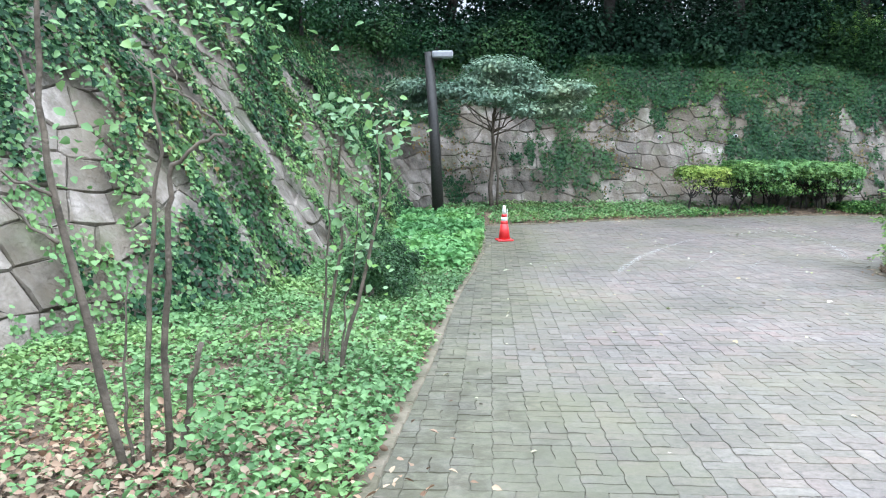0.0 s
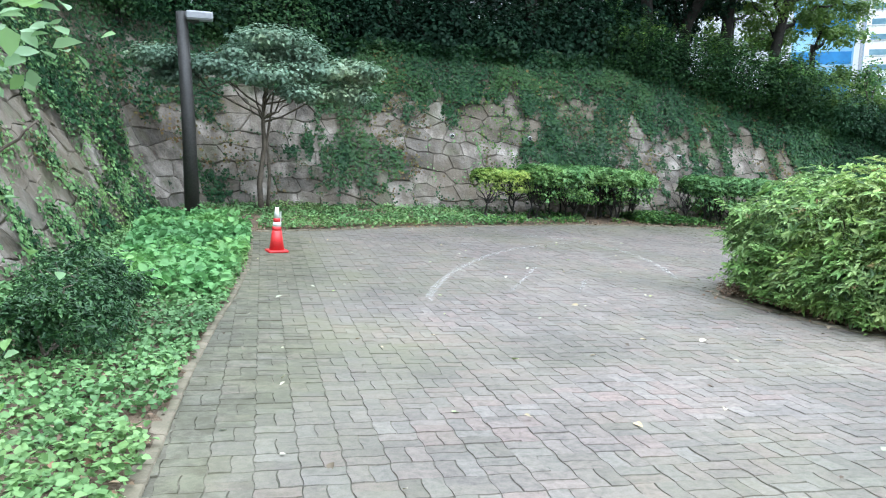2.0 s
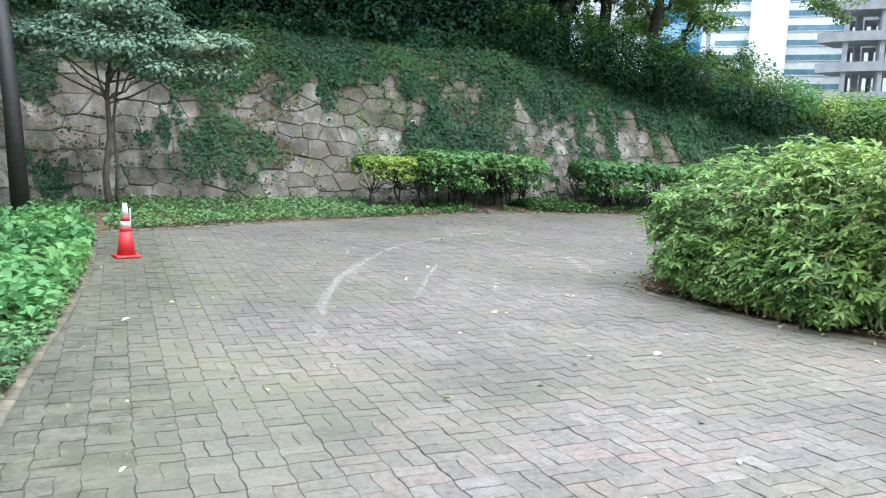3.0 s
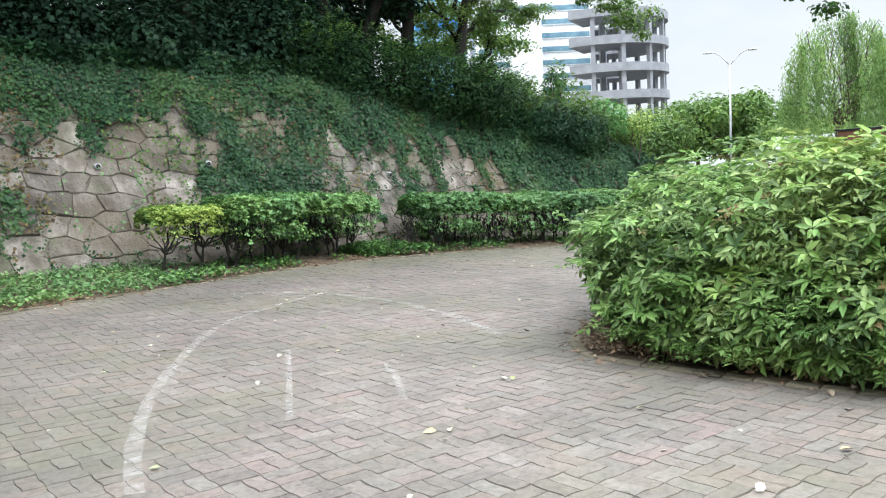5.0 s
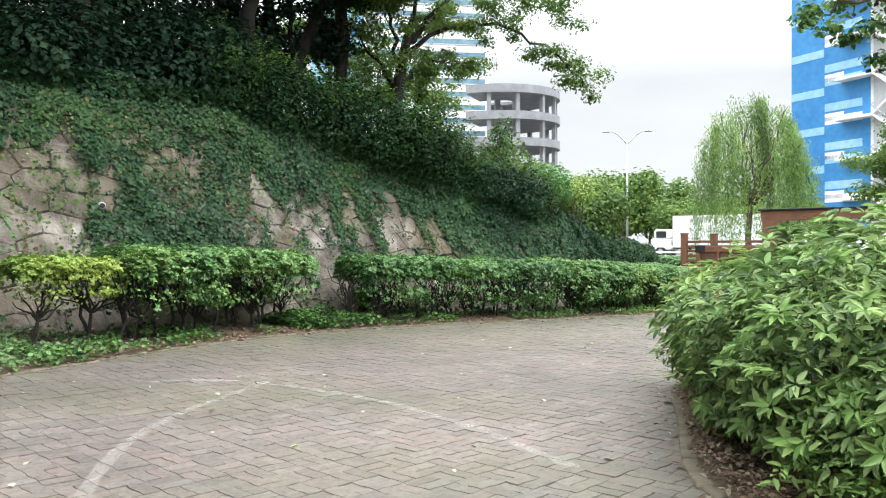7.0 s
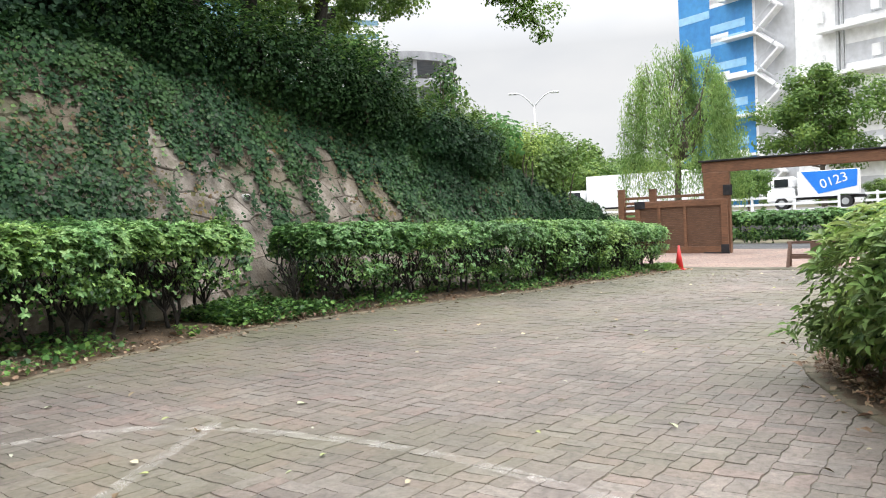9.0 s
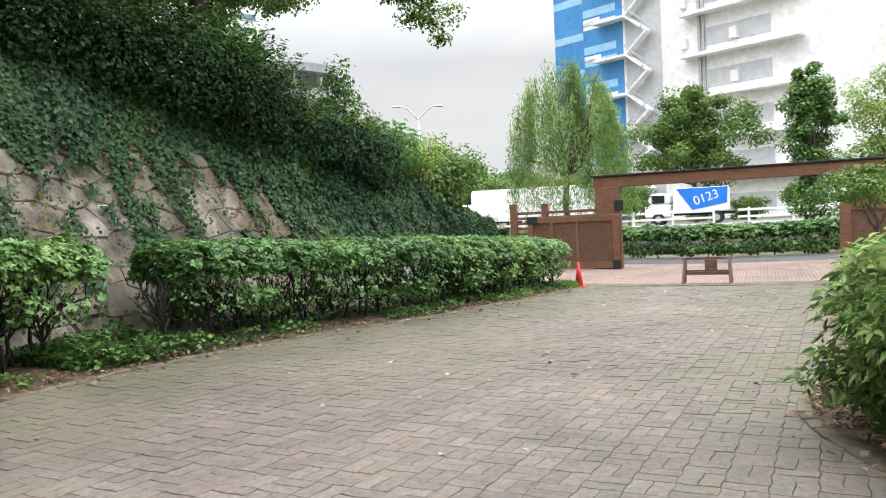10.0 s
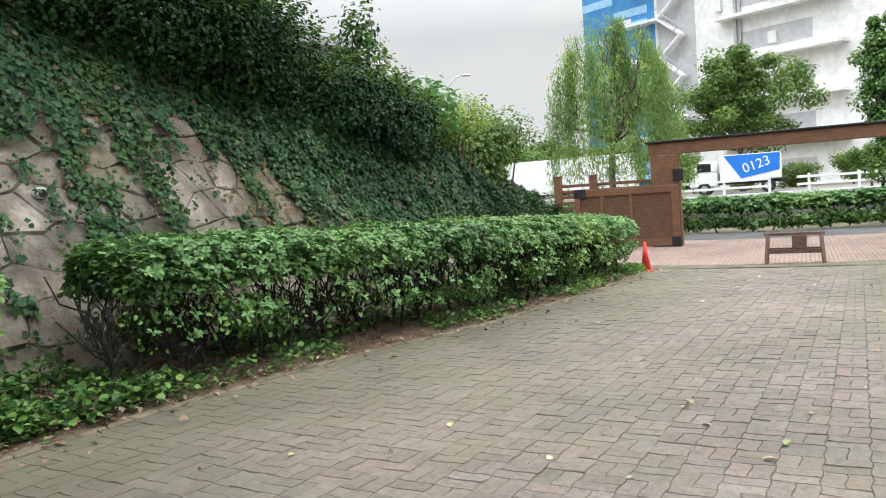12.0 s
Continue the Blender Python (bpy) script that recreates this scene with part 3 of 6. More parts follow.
cover("ground_cover_plants", [(10.5, 19.85), (12.3, 19.78), (12.1, 20.9), (10.4, 21.0)], 5200, M_HEDGE, 0.06, 0.24, "leafy weeds in the gap between hedges", "ground cover", -0.3, 1.5, 2.0)
for cx, cy, r, k in ((-1.7, 3.55, 0.6, 2600), (11.4, 20.5, 0.4, 900), (0.0, 19.8, 0.5, 700)):
    P = np.stack([R.normal(cx, r, k), R.normal(cy, r, k)], 1)
    P = np.concatenate([P, (g(P[:, 0], P[:, 1]) + R.uniform(0.04, 0.13, k))[:, None]], 1)
    tagged(leaves("leaf_litter", R, P, R.normal(0, 0.4, P.shape) + np.array((0, 0, 1)), R.uniform(0.03, 0.07, k), M_LITTER, None, "", 0.3, 0), "drift of dry reddish brown leaves", "leaf litter", kind="stuff")


# centres of the wall's rubble stones: (length along the toe, height)
SR = np.random.default_rng(31)
SEEDS, ROW_SHIFT = {}, SR.uniform(-0.12, 0.12, 20)
for row in range(-1, 18):
    for col in range(0, int((toe_s[-1] - 6) / 0.5)):
        if SR.uniform() > 0.1:
            SEEDS[row, col] = np.array((0.5 * (col + 0.5 * (row % 2)) + SR.uniform(-0.17, 0.17) + ROW_SHIFT[row], 0.36 * (row + 0.5) + SR.uniform(-0.1, 0.1)))
SEED_GRID = np.full((24, int((toe_s[-1] - 6) / 0.5) + 6, 2), 1e3)
for (row, col), p in SEEDS.items():
    SEED_GRID[row + 3, col + 3] = p


def at_joint(s, v, P):
    """Whether a place on the wall lies on or beside a joint."""
    h = v * wall_height(s)
    row, col = np.floor(h / 0.36).astype(int), np.floor(s / 0.5).astype(int)
    d = []
    for dr in (-1, 0, 1):
        for dc in (-2, -1, 0, 1):
            p = SEED_GRID[np.clip(row + dr + 3, 0, 23), np.clip(col + dc + 3, 0, SEED_GRID.shape[1] - 1)]
            d.append(np.hypot(p[:, 0] - s, (p[:, 1] - h) * 1.8))
    d = np.sort(np.stack(d), 0)
    return d[1] - d[0] < 0.13


# ivy on the wall
def ivy(name, n, mat, size, test, label, s0=0.0, s1=None, simple=True):
    s = R.uniform(s0, s1 or toe_s[-1] - 0.5, n)
    H = wall_height(s)
    z = R.uniform(0, 1, n) * (H + 0.45)
    hum = np.array([noise.noise(Vector((a * 1.1, b * 0.9, 12.0))) + 0.5 * noise.noise(Vector((a * 3.0, b * 2.2, 15.0))) for a, b in zip(s, z)])
    P = on_wall(s, z, 0.03 + R.uniform(0, 0.07, n) + 0.26 * np.clip(hum + 0.15, 0, 1))
    f = np.array([0.9 * noise.noise(Vector((a * 0.5, b * 0.42, 1.0))) + 0.75 * noise.noise(Vector((a * 1.7, b * 1.1, 6.0))) + 0.28 * noise.noise(Vector((a * 5.0, b * 3.4, 2.0))) for a, b in zip(s, z)])
    streak = np.array([noise.noise(Vector((a * 2.4, b * 0.5, 21.0))) + 0.4 * noise.noise(Vector((a * 6.0, b * 2.5, 2.0))) for a, b in zip(s, z)])
    f = np.where((P[:, 0] > 10.5) & (P[:, 0] < 21.5), 0.35 * f + 0.85 * streak, f)
    m = test(s, z / H, f, P)
    P, s = P[m], s[m]
    _, _, nx, ny, _ = wall_frame(s)
    N = np.stack([-nx, -ny, np.full(len(nx), 0.6)], 1) + R.normal(0, 0.38, P.shape)
    return tagged(leaves(name, R, P, N, R.uniform(0.5, 1.35, len(P)) * size, mat, None, "", 0.48, 0.7, None, simple), label, "ivy", kind="stuff")


s_corner = float(np.interp(0.0, toe[:, 0], toe_s))
s_11 = float(np.interp(11.0, toe[:, 0], toe_s))
s_15 = float(np.interp(15.0, toe[:, 0], toe_s))
cover_from = lambda s: np.interp(s, [0, s_corner - 1, s_corner + 1, s_corner + 5, s_11 - 3, s_11, s_15, toe_s[-1]], [-0.32, -0.26, 0.12, 0.22, 0.24, 0.15, -0.06, -0.40])
ivy("ivy", 250000, M_IVY, 0.074, lambda s, v, f, P: (f > cover_from(s) + 0.35 + 0.2 * ((v < 0.62) & (P[:, 0] > 14.5) & (P[:, 0] < 20.5)) - 0.86 * np.clip(v, 0, 1.1) ** 1.6 * np.interp(s, [0, s_corner - 2, s_corner], [0.5, 0.6, 1.0])) | (v > 0.9 + 0.22 * f), "dark green ivy creeping over the stone wall")
ivy("ivy", 34000, M_IVY_DRY, 0.07, lambda s, v, f, P: (np.abs(f + 0.02) < 0.2) & (v > 0.2) & (np.sin(s * 1.15 + 3 * v) + 0.7 * np.sin(s * 2.9 + 1) > 0.2), "yellowing and dry brown creeper on the stone wall")
ivy("ivy", 26000, M_COVER, 0.06, lambda s, v, f, P: (f < -0.34) & (f > -0.52) & (s > s_corner + 5.5) & (s < s_11 + 1.5) & (v > 0.15), "fresh lighter green creeper on the stone wall")
ivy("ivy", 60000, M_COVER, 0.06, lambda s, v, f, P: (f > -0.24) & (f < 0.2) & (s < s_corner - 1), "light green weeds and creeper between the stones", 6.0, s_corner, False)


ivy("ivy", 4500, M_TREE_LIGHT, 0.06, lambda s, v, f, P: (f > -0.25) & (f < 0.2) & (P[:, 0] > 6.3) & (P[:, 0] < 8.6) & (v > 0.2) & (v < 0.85), "yellow-green young creeper on the stone wall", s_corner + 4, s_11)
ivy("ivy", 42000, M_LEAF_DARK, 0.07, lambda s, v, f, P: (f > 0.32 - 0.3 * v + 0.35 * np.sin(s * 0.9 + 2.0)) & (v > 0.12), "mid-green ivy in leafy patches on the stone wall", s_corner + 3, s_15 + 3)
ivy("ivy", 22000, M_IVY, 0.05, lambda s, v, f, P: (f < 0.2) & (R.uniform(0, 1, len(s)) < 0.6) & at_joint(s, v, P), "thin trails of ivy between the stones", s_11 - 2.5)
ivy("joint_weeds", 20000, M_IVY, 0.05, lambda s, v, f, P: at_joint(s, v, P) & (f > -0.1) & (f < 0.3) & (s > s_corner), "small green weeds rooted in the wall's joints", s_corner, s_15, False)
ivy("dry_stems", 30000, M_IVY_DRY, 0.05, lambda s, v, f, P: at_joint(s, v, P) & (f > 0.02) & (f < 0.2), "dry brown creeper stems along the wall's joints", 4.0, s_15, False)
s = R.uniform(2, toe_s[-1] - 8, 42000)
x_, y_, nx_, ny_, top_z = wall_frame(s)
d = wall_height(s) / BATTER + R.uniform(-0.15, 1.1, len(s))
P = np.stack([x_ + nx_ * d, y_ + ny_ * d, top_z + 0.02 + R.uniform(0.05, 0.42, len(s))], 1)
tagged(leaves("ivy", R, P, R.normal(0, 0.5, P.shape) + np.array((0, 0, 1)), R.uniform(0.07, 0.14, len(s)), M_IVY, None, "", 0.46, 0.3, None, True), "ivy carpeting the top edge of the wall", "ivy", kind="stuff")


# shrubs above the wall, along its top edge
def shrub_band(name, s0, s1, n_clumps, leaves_each, height, mat, label, back=0.6, size=0.11, spread=0.9, shoots=None):
    for i in range(n_clumps):
        s = s0 + (s1 - s0) * (i + R.uniform(0.2, 0.8)) / n_clumps
        x, y, nx, ny, top = [float(v) for v in wall_frame(s)]
        run = float(wall_height(s)) / BATTER + back + R.uniform(-0.3, 0.5)
        h = height(x) * R.uniform(0.85, 1.15)
        h *= R.uniform(0.82, 1.2)
        c = (x + nx * run, y + ny * run, top + h * 0.42)
        base = (c[0], c[1], top + 0.1)
        sh = thing(name, base, label, "shrub", "shrubs above the stone wall")
        P, N = shell(R, leaves_each, c, (spread * R.uniform(0.9, 1.2), spread * R.uniform(0.9, 1.2), h * 0.58), 0.3)
        leaves("foliage", R, P, N, R.uniform(0.6, 1.3, len(P)) * size, mat, sh, simple=True)
        if shoots is not None:
            crest = P[P[:, 2] > c[2] + 0.1]
            sprigs(R, crest[R.integers(0, len(crest), 70)], np.array((c[0], c[1], c[2] - 0.6)), size * 1.1, shoots, sh, 0.3, (3.0, 8.0))
        st = [branch(R, (base[0] + R.uniform(-0.15, 0.15), base[1] + R.uniform(-0.15, 0.15), top - 0.25), (c[0] + R.uniform(-0.5, 0.5), c[1] + R.uniform(-0.5, 0.5), c[2] + h * 0.2), 0.03, 0.012) for _ in range(3)]
        for v, f in st:
            part("stem", v, f, M_BARK_DARK, sh)


shrub_band("wall_shrub", 2.0, s_corner - 6, 14, 1500, lambda x: 2.2, M_IVY, "leafy green shrub above the stone wall", 0.4, 0.11, 1.2)
shrub_band("wall_shrub", s_corner - 9, s_11 + 1, 24, 2200, lambda x: 1.9, M_TREE, "evergreen shrub with shade-darkened leaves on the shaded bank", 0.9, 0.12, 1.0)
shrub_band("wall_shrub", s_corner - 6, s_11 + 3, 18, 2400, lambda x: 3.6, M_TREE, "tall evergreen shrub with shade-darkened leaves on the bank", 2.6, 0.14, 1.35)
shrub_band("wall_shrub", s_corner - 3.5, s_corner + 4, 8, 1500, lambda x: 1.5, M_IVY, "leafy green shrub spilling over the wall's corner", -0.15, 0.09, 0.9)
s_17 = float(np.interp(17.5, toe[:, 0], toe_s))
shrub_band("wall_shrub", s_17, toe_s[-1] - 9.5, 6, 6500, lambda x: float(np.interp(x, [18, 22, 28], [1.35, 1.5, 2.1])), M_IVY, "fresh green shrub hanging over the wall's top", 0.25, 0.068, 1.0, M_TREE_LIGHT)
shrub_band("wall_shrub", s_11 + 0.5, s_17, 7, 4200, lambda x: float(np.interp(x, [11, 14, 18, 22, 28], [1.9, 1.7, 1.45, 1.6, 2.2])), M_SHRUB_DARK, "dense green shrub hanging over the wall's top", 0.2, 0.072, 1.05, M_HEDGE)


# ---- hedges ----
def hedge(line, width, low, high, n, label, mat=M_HEDGE, size=0.05, name="hedge", stems=9, group="clipped hedges below the wall", gaps=1.55):
    line = np.array(line, float)
    L = np.concatenate([[0], np.cumsum(np.linalg.norm(np.diff(line, axis=0), axis=1))])
    mid = line[len(line) // 2]
    hg = thing(name, (mid[0], mid[1], gz(*mid) + 0.02), label, "hedge", group)

    def spot(s, a, r):
        x, y = np.interp(s, L, line[:, 0]), np.interp(s, L, line[:, 1])
        x1, y1 = np.interp(s + 0.2, L, line[:, 0]) - np.interp(s - 0.2, L, line[:, 0]), np.interp(s + 0.2, L, line[:, 1]) - np.interp(s - 0.2, L, line[:, 1])
        d = np.hypot(x1, y1) + 1e-6
        ca, sa = np.cos(a), np.sin(a)
        ex = np.sign(ca) * np.abs(ca) ** 0.55 * r
        ez = np.sign(sa) * np.abs(sa) ** 0.55 * r
        end = np.minimum(np.minimum(s, L[-1] - s) / 0.35, 1.0) ** 0.5
        rag = np.array([1.2 * noise.noise(Vector((p * 1.15, q * 0.9, 2.0))) + 1.1 * noise.noise(Vector((p * 4.5, q * 3.0, 7.0))) for p, q in zip(s, a)])
        bottom = low + 0.24 * np.array([noise.noise(Vector((p * 0.9, 9.0, 2.0))) for p in s])
        h = (high - bottom) / 2 * (0.55 + 0.45 * end)
        off = ex * width / 2 * (0.45 + 0.55 * end) * (1 + 0.17 * rag)
        X, Y = x - y1 / d * off, y + x1 / d * off
        Z = g(X, Y) + bottom + (high - bottom) / 2 + ez * h * (1 + 0.15 * rag)
        out = np.stack([-y1 / d * ca, x1 / d * ca, sa], 1)
        return np.stack([X, Y, Z], 1), out

    s = R.uniform(0.02, L[-1] - 0.02, n)
    a = R.uniform(0, 2 * math.pi, n)
    open_ = np.array([noise.noise(Vector((q * 1.1, p * 0.8, 3.0))) for q, p in zip(s, a)])
    sparse = R.uniform(0, 1, n) < np.where(np.sin(a) < 0.0, np.clip(0.95 - 0.6 * gaps + gaps * open_, 0.03, 0.75), np.where(np.sin(a) < 0.75, np.clip(1.22 - 0.25 * gaps + gaps * 1.5 * open_, 0.12, 1.0), 1.0))
    s, a = s[sparse], a[sparse]
    P, N = spot(s, a, 1.02 - np.abs(R.normal(0, 0.24, len(s))) + (R.uniform(0, 1, len(s)) < 0.06) * R.uniform(0, 0.22, len(s)))
    leaves("foliage", R, P, N + R.normal(0, 0.6, P.shape) + np.array((0, 0, 0.75)), R.uniform(0.55, 1.4, len(P)) * size, mat, hg, "", 0.34, 0.4)
    # inner leaves coloured darker, the hedge's inner shade put into their tone
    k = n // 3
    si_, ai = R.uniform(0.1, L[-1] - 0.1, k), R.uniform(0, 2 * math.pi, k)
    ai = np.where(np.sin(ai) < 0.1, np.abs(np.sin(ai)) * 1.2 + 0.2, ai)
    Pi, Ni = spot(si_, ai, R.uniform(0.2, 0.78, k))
    leaves("inner_foliage", R, Pi, Ni + R.normal(0, 0.8, Pi.shape), R.uniform(0.8, 1.5, k) * size, M_LEAF_DARK, hg, "", 0.36, 0.3, None, True)
    # young whorls on top, light from above put into their paler colour
    k = n // 14
    st_, at_ = R.uniform(0.05, L[-1] - 0.05, k), R.uniform(0.25, math.pi - 0.25, k) + R.normal(0, 0.3, k)
    Pt, Nt = spot(st_, at_, 1.0 + R.uniform(-0.04, 0.07, k))
    rosettes("young_growth", R, Pt, Nt + R.normal(0, 0.35, Pt.shape) + np.array((0, 0, 0.7)), size * 1.15, M_TIP if mat is M_HEDGE else mat, hg, 6, 0.3)
    top_ = P[(np.sin(a) > 0.2) & (R.uniform(0, 1, len(P)) < 0.014)]
    if gaps > 1:
        sprigs(R, top_, np.array((mid[0], mid[1] + 1.0, gz(*mid) - 2.0)), size, mat, hg, 0.36, (1.5, 3.4))
    for i in range(stems):
        q = L[-1] * (i + R.uniform(0.25, 0.75)) / stems
        x, y = np.interp(q, L, line[:, 0]) + R.uniform(-0.18, 0.18), np.interp(q, L, line[:, 1]) + R.uniform(-0.18, 0.18)
        b = np.array((x, y, gz(x, y) - 0.02))
        fork = b + np.array((R.uniform(-0.08, 0.08), R.uniform(-0.08, 0.08), low * R.uniform(0.6, 1.1)))
        pieces = [branch(R, b, fork, 0.028, 0.02, 0.15, 3)]
        for _ in range(9):
            pieces.append(branch(R, fork, fork + np.array((R.uniform(-0.4, 0.4), R.uniform(-0.3, 0.3), (high - low) * R.uniform(0.4, 0.9))), 0.015, 0.006, 0.2, 4, 4))
        part("stem", *join(pieces), M_BARK_DARK, hg)
    return hg


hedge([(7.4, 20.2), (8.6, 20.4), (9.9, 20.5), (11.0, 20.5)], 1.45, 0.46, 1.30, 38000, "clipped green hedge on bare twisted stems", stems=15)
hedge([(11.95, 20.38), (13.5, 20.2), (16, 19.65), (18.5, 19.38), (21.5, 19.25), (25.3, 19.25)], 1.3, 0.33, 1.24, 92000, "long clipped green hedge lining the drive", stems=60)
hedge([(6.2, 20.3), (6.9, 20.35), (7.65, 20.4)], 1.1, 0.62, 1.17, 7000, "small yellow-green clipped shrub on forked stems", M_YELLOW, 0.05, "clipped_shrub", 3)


# ---- the big bush in the shrub bed ----
def big_bush(lobes, label, n_each, size, mat, name="large_bush"):
    c0 = lobes[0]
    bs = thing(name, (c0[0], c0[1], gz(c0[0], c0[1]) + 0.03), label, "bush")
    Ps, Ns = [], []
    for x, y, rx, ry, h in lobes:
        z0 = gz(x, y)
        P, N = shell(R, n_each // 2, (x, y, z0 + h * 0.52), (rx, ry, h * 0.5), 0.24)
        for k in range(14):
            q, d = P[R.integers(0, len(P))], R.uniform(0.16, 0.3) * min(1.0, rx)
            P2, N2 = shell(R, n_each // 28, q, (d, d, d * 0.8), 0.5)
            P, N = np.concatenate([P, P2]), np.concatenate([N, N2])
        P[:, 2] = np.maximum(P[:, 2], z0 + 0.10 + R.uniform(0, 0.2, len(P)))
        Ps.append(P), Ns.append(N)
        for _ in range(5):
            bx, by = x + R.uniform(-0.25, 0.25), y + R.uniform(-0.25, 0.25)
            part("stem", *branch(R, (bx, by, gz(bx, by)), (x + R.uniform(-0.6, 0.6) * rx, y + R.uniform(-0.6, 0.6) * ry, z0 + h * 0.8), 0.02, 0.006, 0.15), M_BARK, bs)
    P, N = np.concatenate(Ps), np.concatenate(Ns)
    c = np.array((np.mean([q[0] for q in lobes]), np.mean([q[1] for q in lobes]), gz(c0[0], c0[1]) + 0.5))
    if n_each > 400:
        sprigs(R, P[R.integers(0, len(P), int(len(P) * 0.016))], c, size, M_WILLOW if mat is M_BUSH else mat, bs)
    leaves("foliage", R, P, N, R.uniform(0.55, 1.3, len(P)) * size, mat, bs, "", 0.2, 0.75)
    if mat is M_BUSH:
        Q, D = [], []
        for x, y, rx, ry, h in lobes:
            q, d = shell(R, 620, (x, y, gz(x, y) + h * 0.52), (rx * 1.03, ry * 1.03, h * 0.52), 0.06)
            Q.append(q), D.append(d)
        Q, D = np.concatenate(Q), np.concatenate(D)
        Q[:, 2] = np.maximum(Q[:, 2], g(Q[:, 0], Q[:, 1]) + 0.1 + R.uniform(0, 0.15, len(Q)))
        pick = R.uniform(0, 1, len(Q))
        rosettes("young_growth", R, Q[pick < 0.6], D[pick < 0.6], 0.105, M_BUSH, bs, 6, 0.19)
        rosettes("young_growth", R, Q[(pick >= 0.6) & (pick < 0.96)], D[(pick >= 0.6) & (pick < 0.96)], 0.115, M_BUSH_TIP, bs, 7, 0.18, "bright green young leaves")
        rosettes("young_growth", R, Q[pick >= 0.96], D[pick >= 0.96], 0.07, M_RED_TIP, bs, 6, 0.2, "reddish young leaves")
    return bs


big_bush([(7.6, 10.9, 1.1, 1.1, 1.55), (7.6, 9.8, 1.1, 1.05, 1.72), (7.8, 8.7, 1.15, 1.1, 1.75), (8.3, 11.5, 1.1, 1.0, 1.5), (9.2, 12.1, 1.0, 0.9, 1.4), (10.25, 12.6, 0.9, 0.85, 1.35), (8.9, 10.6, 1.2, 1.2, 1.75), (9.0, 9.2, 1.2, 1.2, 1.8), (6.98, 10.75, 0.46, 0.5, 0.85), (6.92, 10.1, 0.46, 0.5, 0.8), (6.95, 9.35, 0.48, 0.55, 0.9)], "large rounded bush with long glossy green leaves", 8000, 0.07, M_BUSH)


# ---- trees ----
def tree(name, base, height, crown, clumps, per_clump, mat, leaf, label, trunk_r=0.15, bark=M_BARK, clump_r=0.7, lean=(0, 0), group="", trunk_top=0.55, squash=0.75, low=-1.0, taper=0.0):
    """crown: centre offset x, y, z and radii of the crown as a whole."""
    bx, by, bz = base
    tr = thing(name, base, label, "tree", group)
    fork = np.array((bx + lean[0] * 0.6, by + lean[1] * 0.6, bz + height * trunk_top))
    part("trunk", *branch(R, (bx, by, bz - 0.1), fork, trunk_r, trunk_r * 0.65, 0.04, 6, 9), bark, tr, smooth=True)
    cx, cy, cz, rx, ry, rz = crown
    Ps, Ns = [], []
    for i in range(clumps):
        d = R.normal(size=3)
        d /= np.linalg.norm(d)
        if d[2] < low:
            d[2] = -d[2]
        q = np.array((bx + cx, by + cy, bz + cz)) + d * np.array((rx, ry, rz)) * R.uniform(0.35, 1.0)
        k = 1 - taper * np.clip((q[2] - bz - cz) / rz * 0.5 + 0.5, 0, 1)
        q[0], q[1] = bx + cx + (q[0] - bx - cx) * k, by + cy + (q[1] - by - cy) * k
        r = clump_r * (0.4 + 0.6 * k) * R.uniform(0.6, 1.25)
        P, N = shell(R, per_clump, q, (r, r, r * squash), 0.35)
        Ps.append(P), Ns.append(N)
        if i % 2 == 0:
            part("limb", *branch(R, fork - np.array((0, 0, height * trunk_top * R.uniform(0, 0.3))), q, trunk_r * 0.38, 0.012, 0.12, 5, 5), bark, tr)
    P, N = np.concatenate(Ps), np.concatenate(Ns)
    leaves("crown", R, P, N, R.uniform(0.6, 1.3, len(P)) * leaf, mat, tr, simple=True)
    return tr


# tall trees on the bank, their crowns over the wall; the highest four added to shade it
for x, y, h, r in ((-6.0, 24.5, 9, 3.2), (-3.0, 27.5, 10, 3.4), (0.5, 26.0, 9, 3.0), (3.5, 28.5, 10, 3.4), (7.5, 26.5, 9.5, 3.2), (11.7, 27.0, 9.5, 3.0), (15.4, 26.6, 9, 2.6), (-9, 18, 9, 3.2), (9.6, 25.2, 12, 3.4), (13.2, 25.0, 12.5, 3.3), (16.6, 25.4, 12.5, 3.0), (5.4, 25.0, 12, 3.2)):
    tree("bank_tree", (x, y, 3.9), h, (0, -2.0, h * (0.57 if h < 11 else 0.68), r * 1.15, r * 1.15, h * (0.42 if h < 11 else 0.3)), 38, 480, M_TREE, 0.22, "tall tree with shade-darkened leaves standing on the bank", 0.2, M_BARK_DARK, 1.1, (R.uniform(-0.5, 0.5), R.uniform(-0.5, 0.5)), "trees on the bank", 0.55, 0.7, -0.5)

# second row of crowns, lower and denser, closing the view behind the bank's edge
shrub_band("wall_shrub", s_corner - 7, s_11 + 4, 20, 2300, lambda x: 5.9, M_TREE, "tall evergreen shrub with shade-darkened leaves deep on the bank", 5.0, 0.17, 1.7)

M_PAINT_WHITE = surface("white_paint", (0.70, 0.71, 0.72), (0.82, 0.82, 0.82), 0.45, 0.8, 20, 0.1)
M_GREY_METAL = surface("galvanised_steel", (0.38, 0.39, 0.40), (0.52, 0.53, 0.54), 0.4, 2, 30, 0.1, 0.6)
M_CONCRETE = surface("grey_concrete", (0.40, 0.40, 0.41), (0.55, 0.55, 0.55), 0.85, 0.5, 12, 0.3)
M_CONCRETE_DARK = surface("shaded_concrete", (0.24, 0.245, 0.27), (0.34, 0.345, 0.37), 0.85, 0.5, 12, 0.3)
M_CLADDING = surface("white_cladding", (0.76, 0.77, 0.79), (0.86, 0.86, 0.87), 0.6, 0.15, 0.9, 0.05)
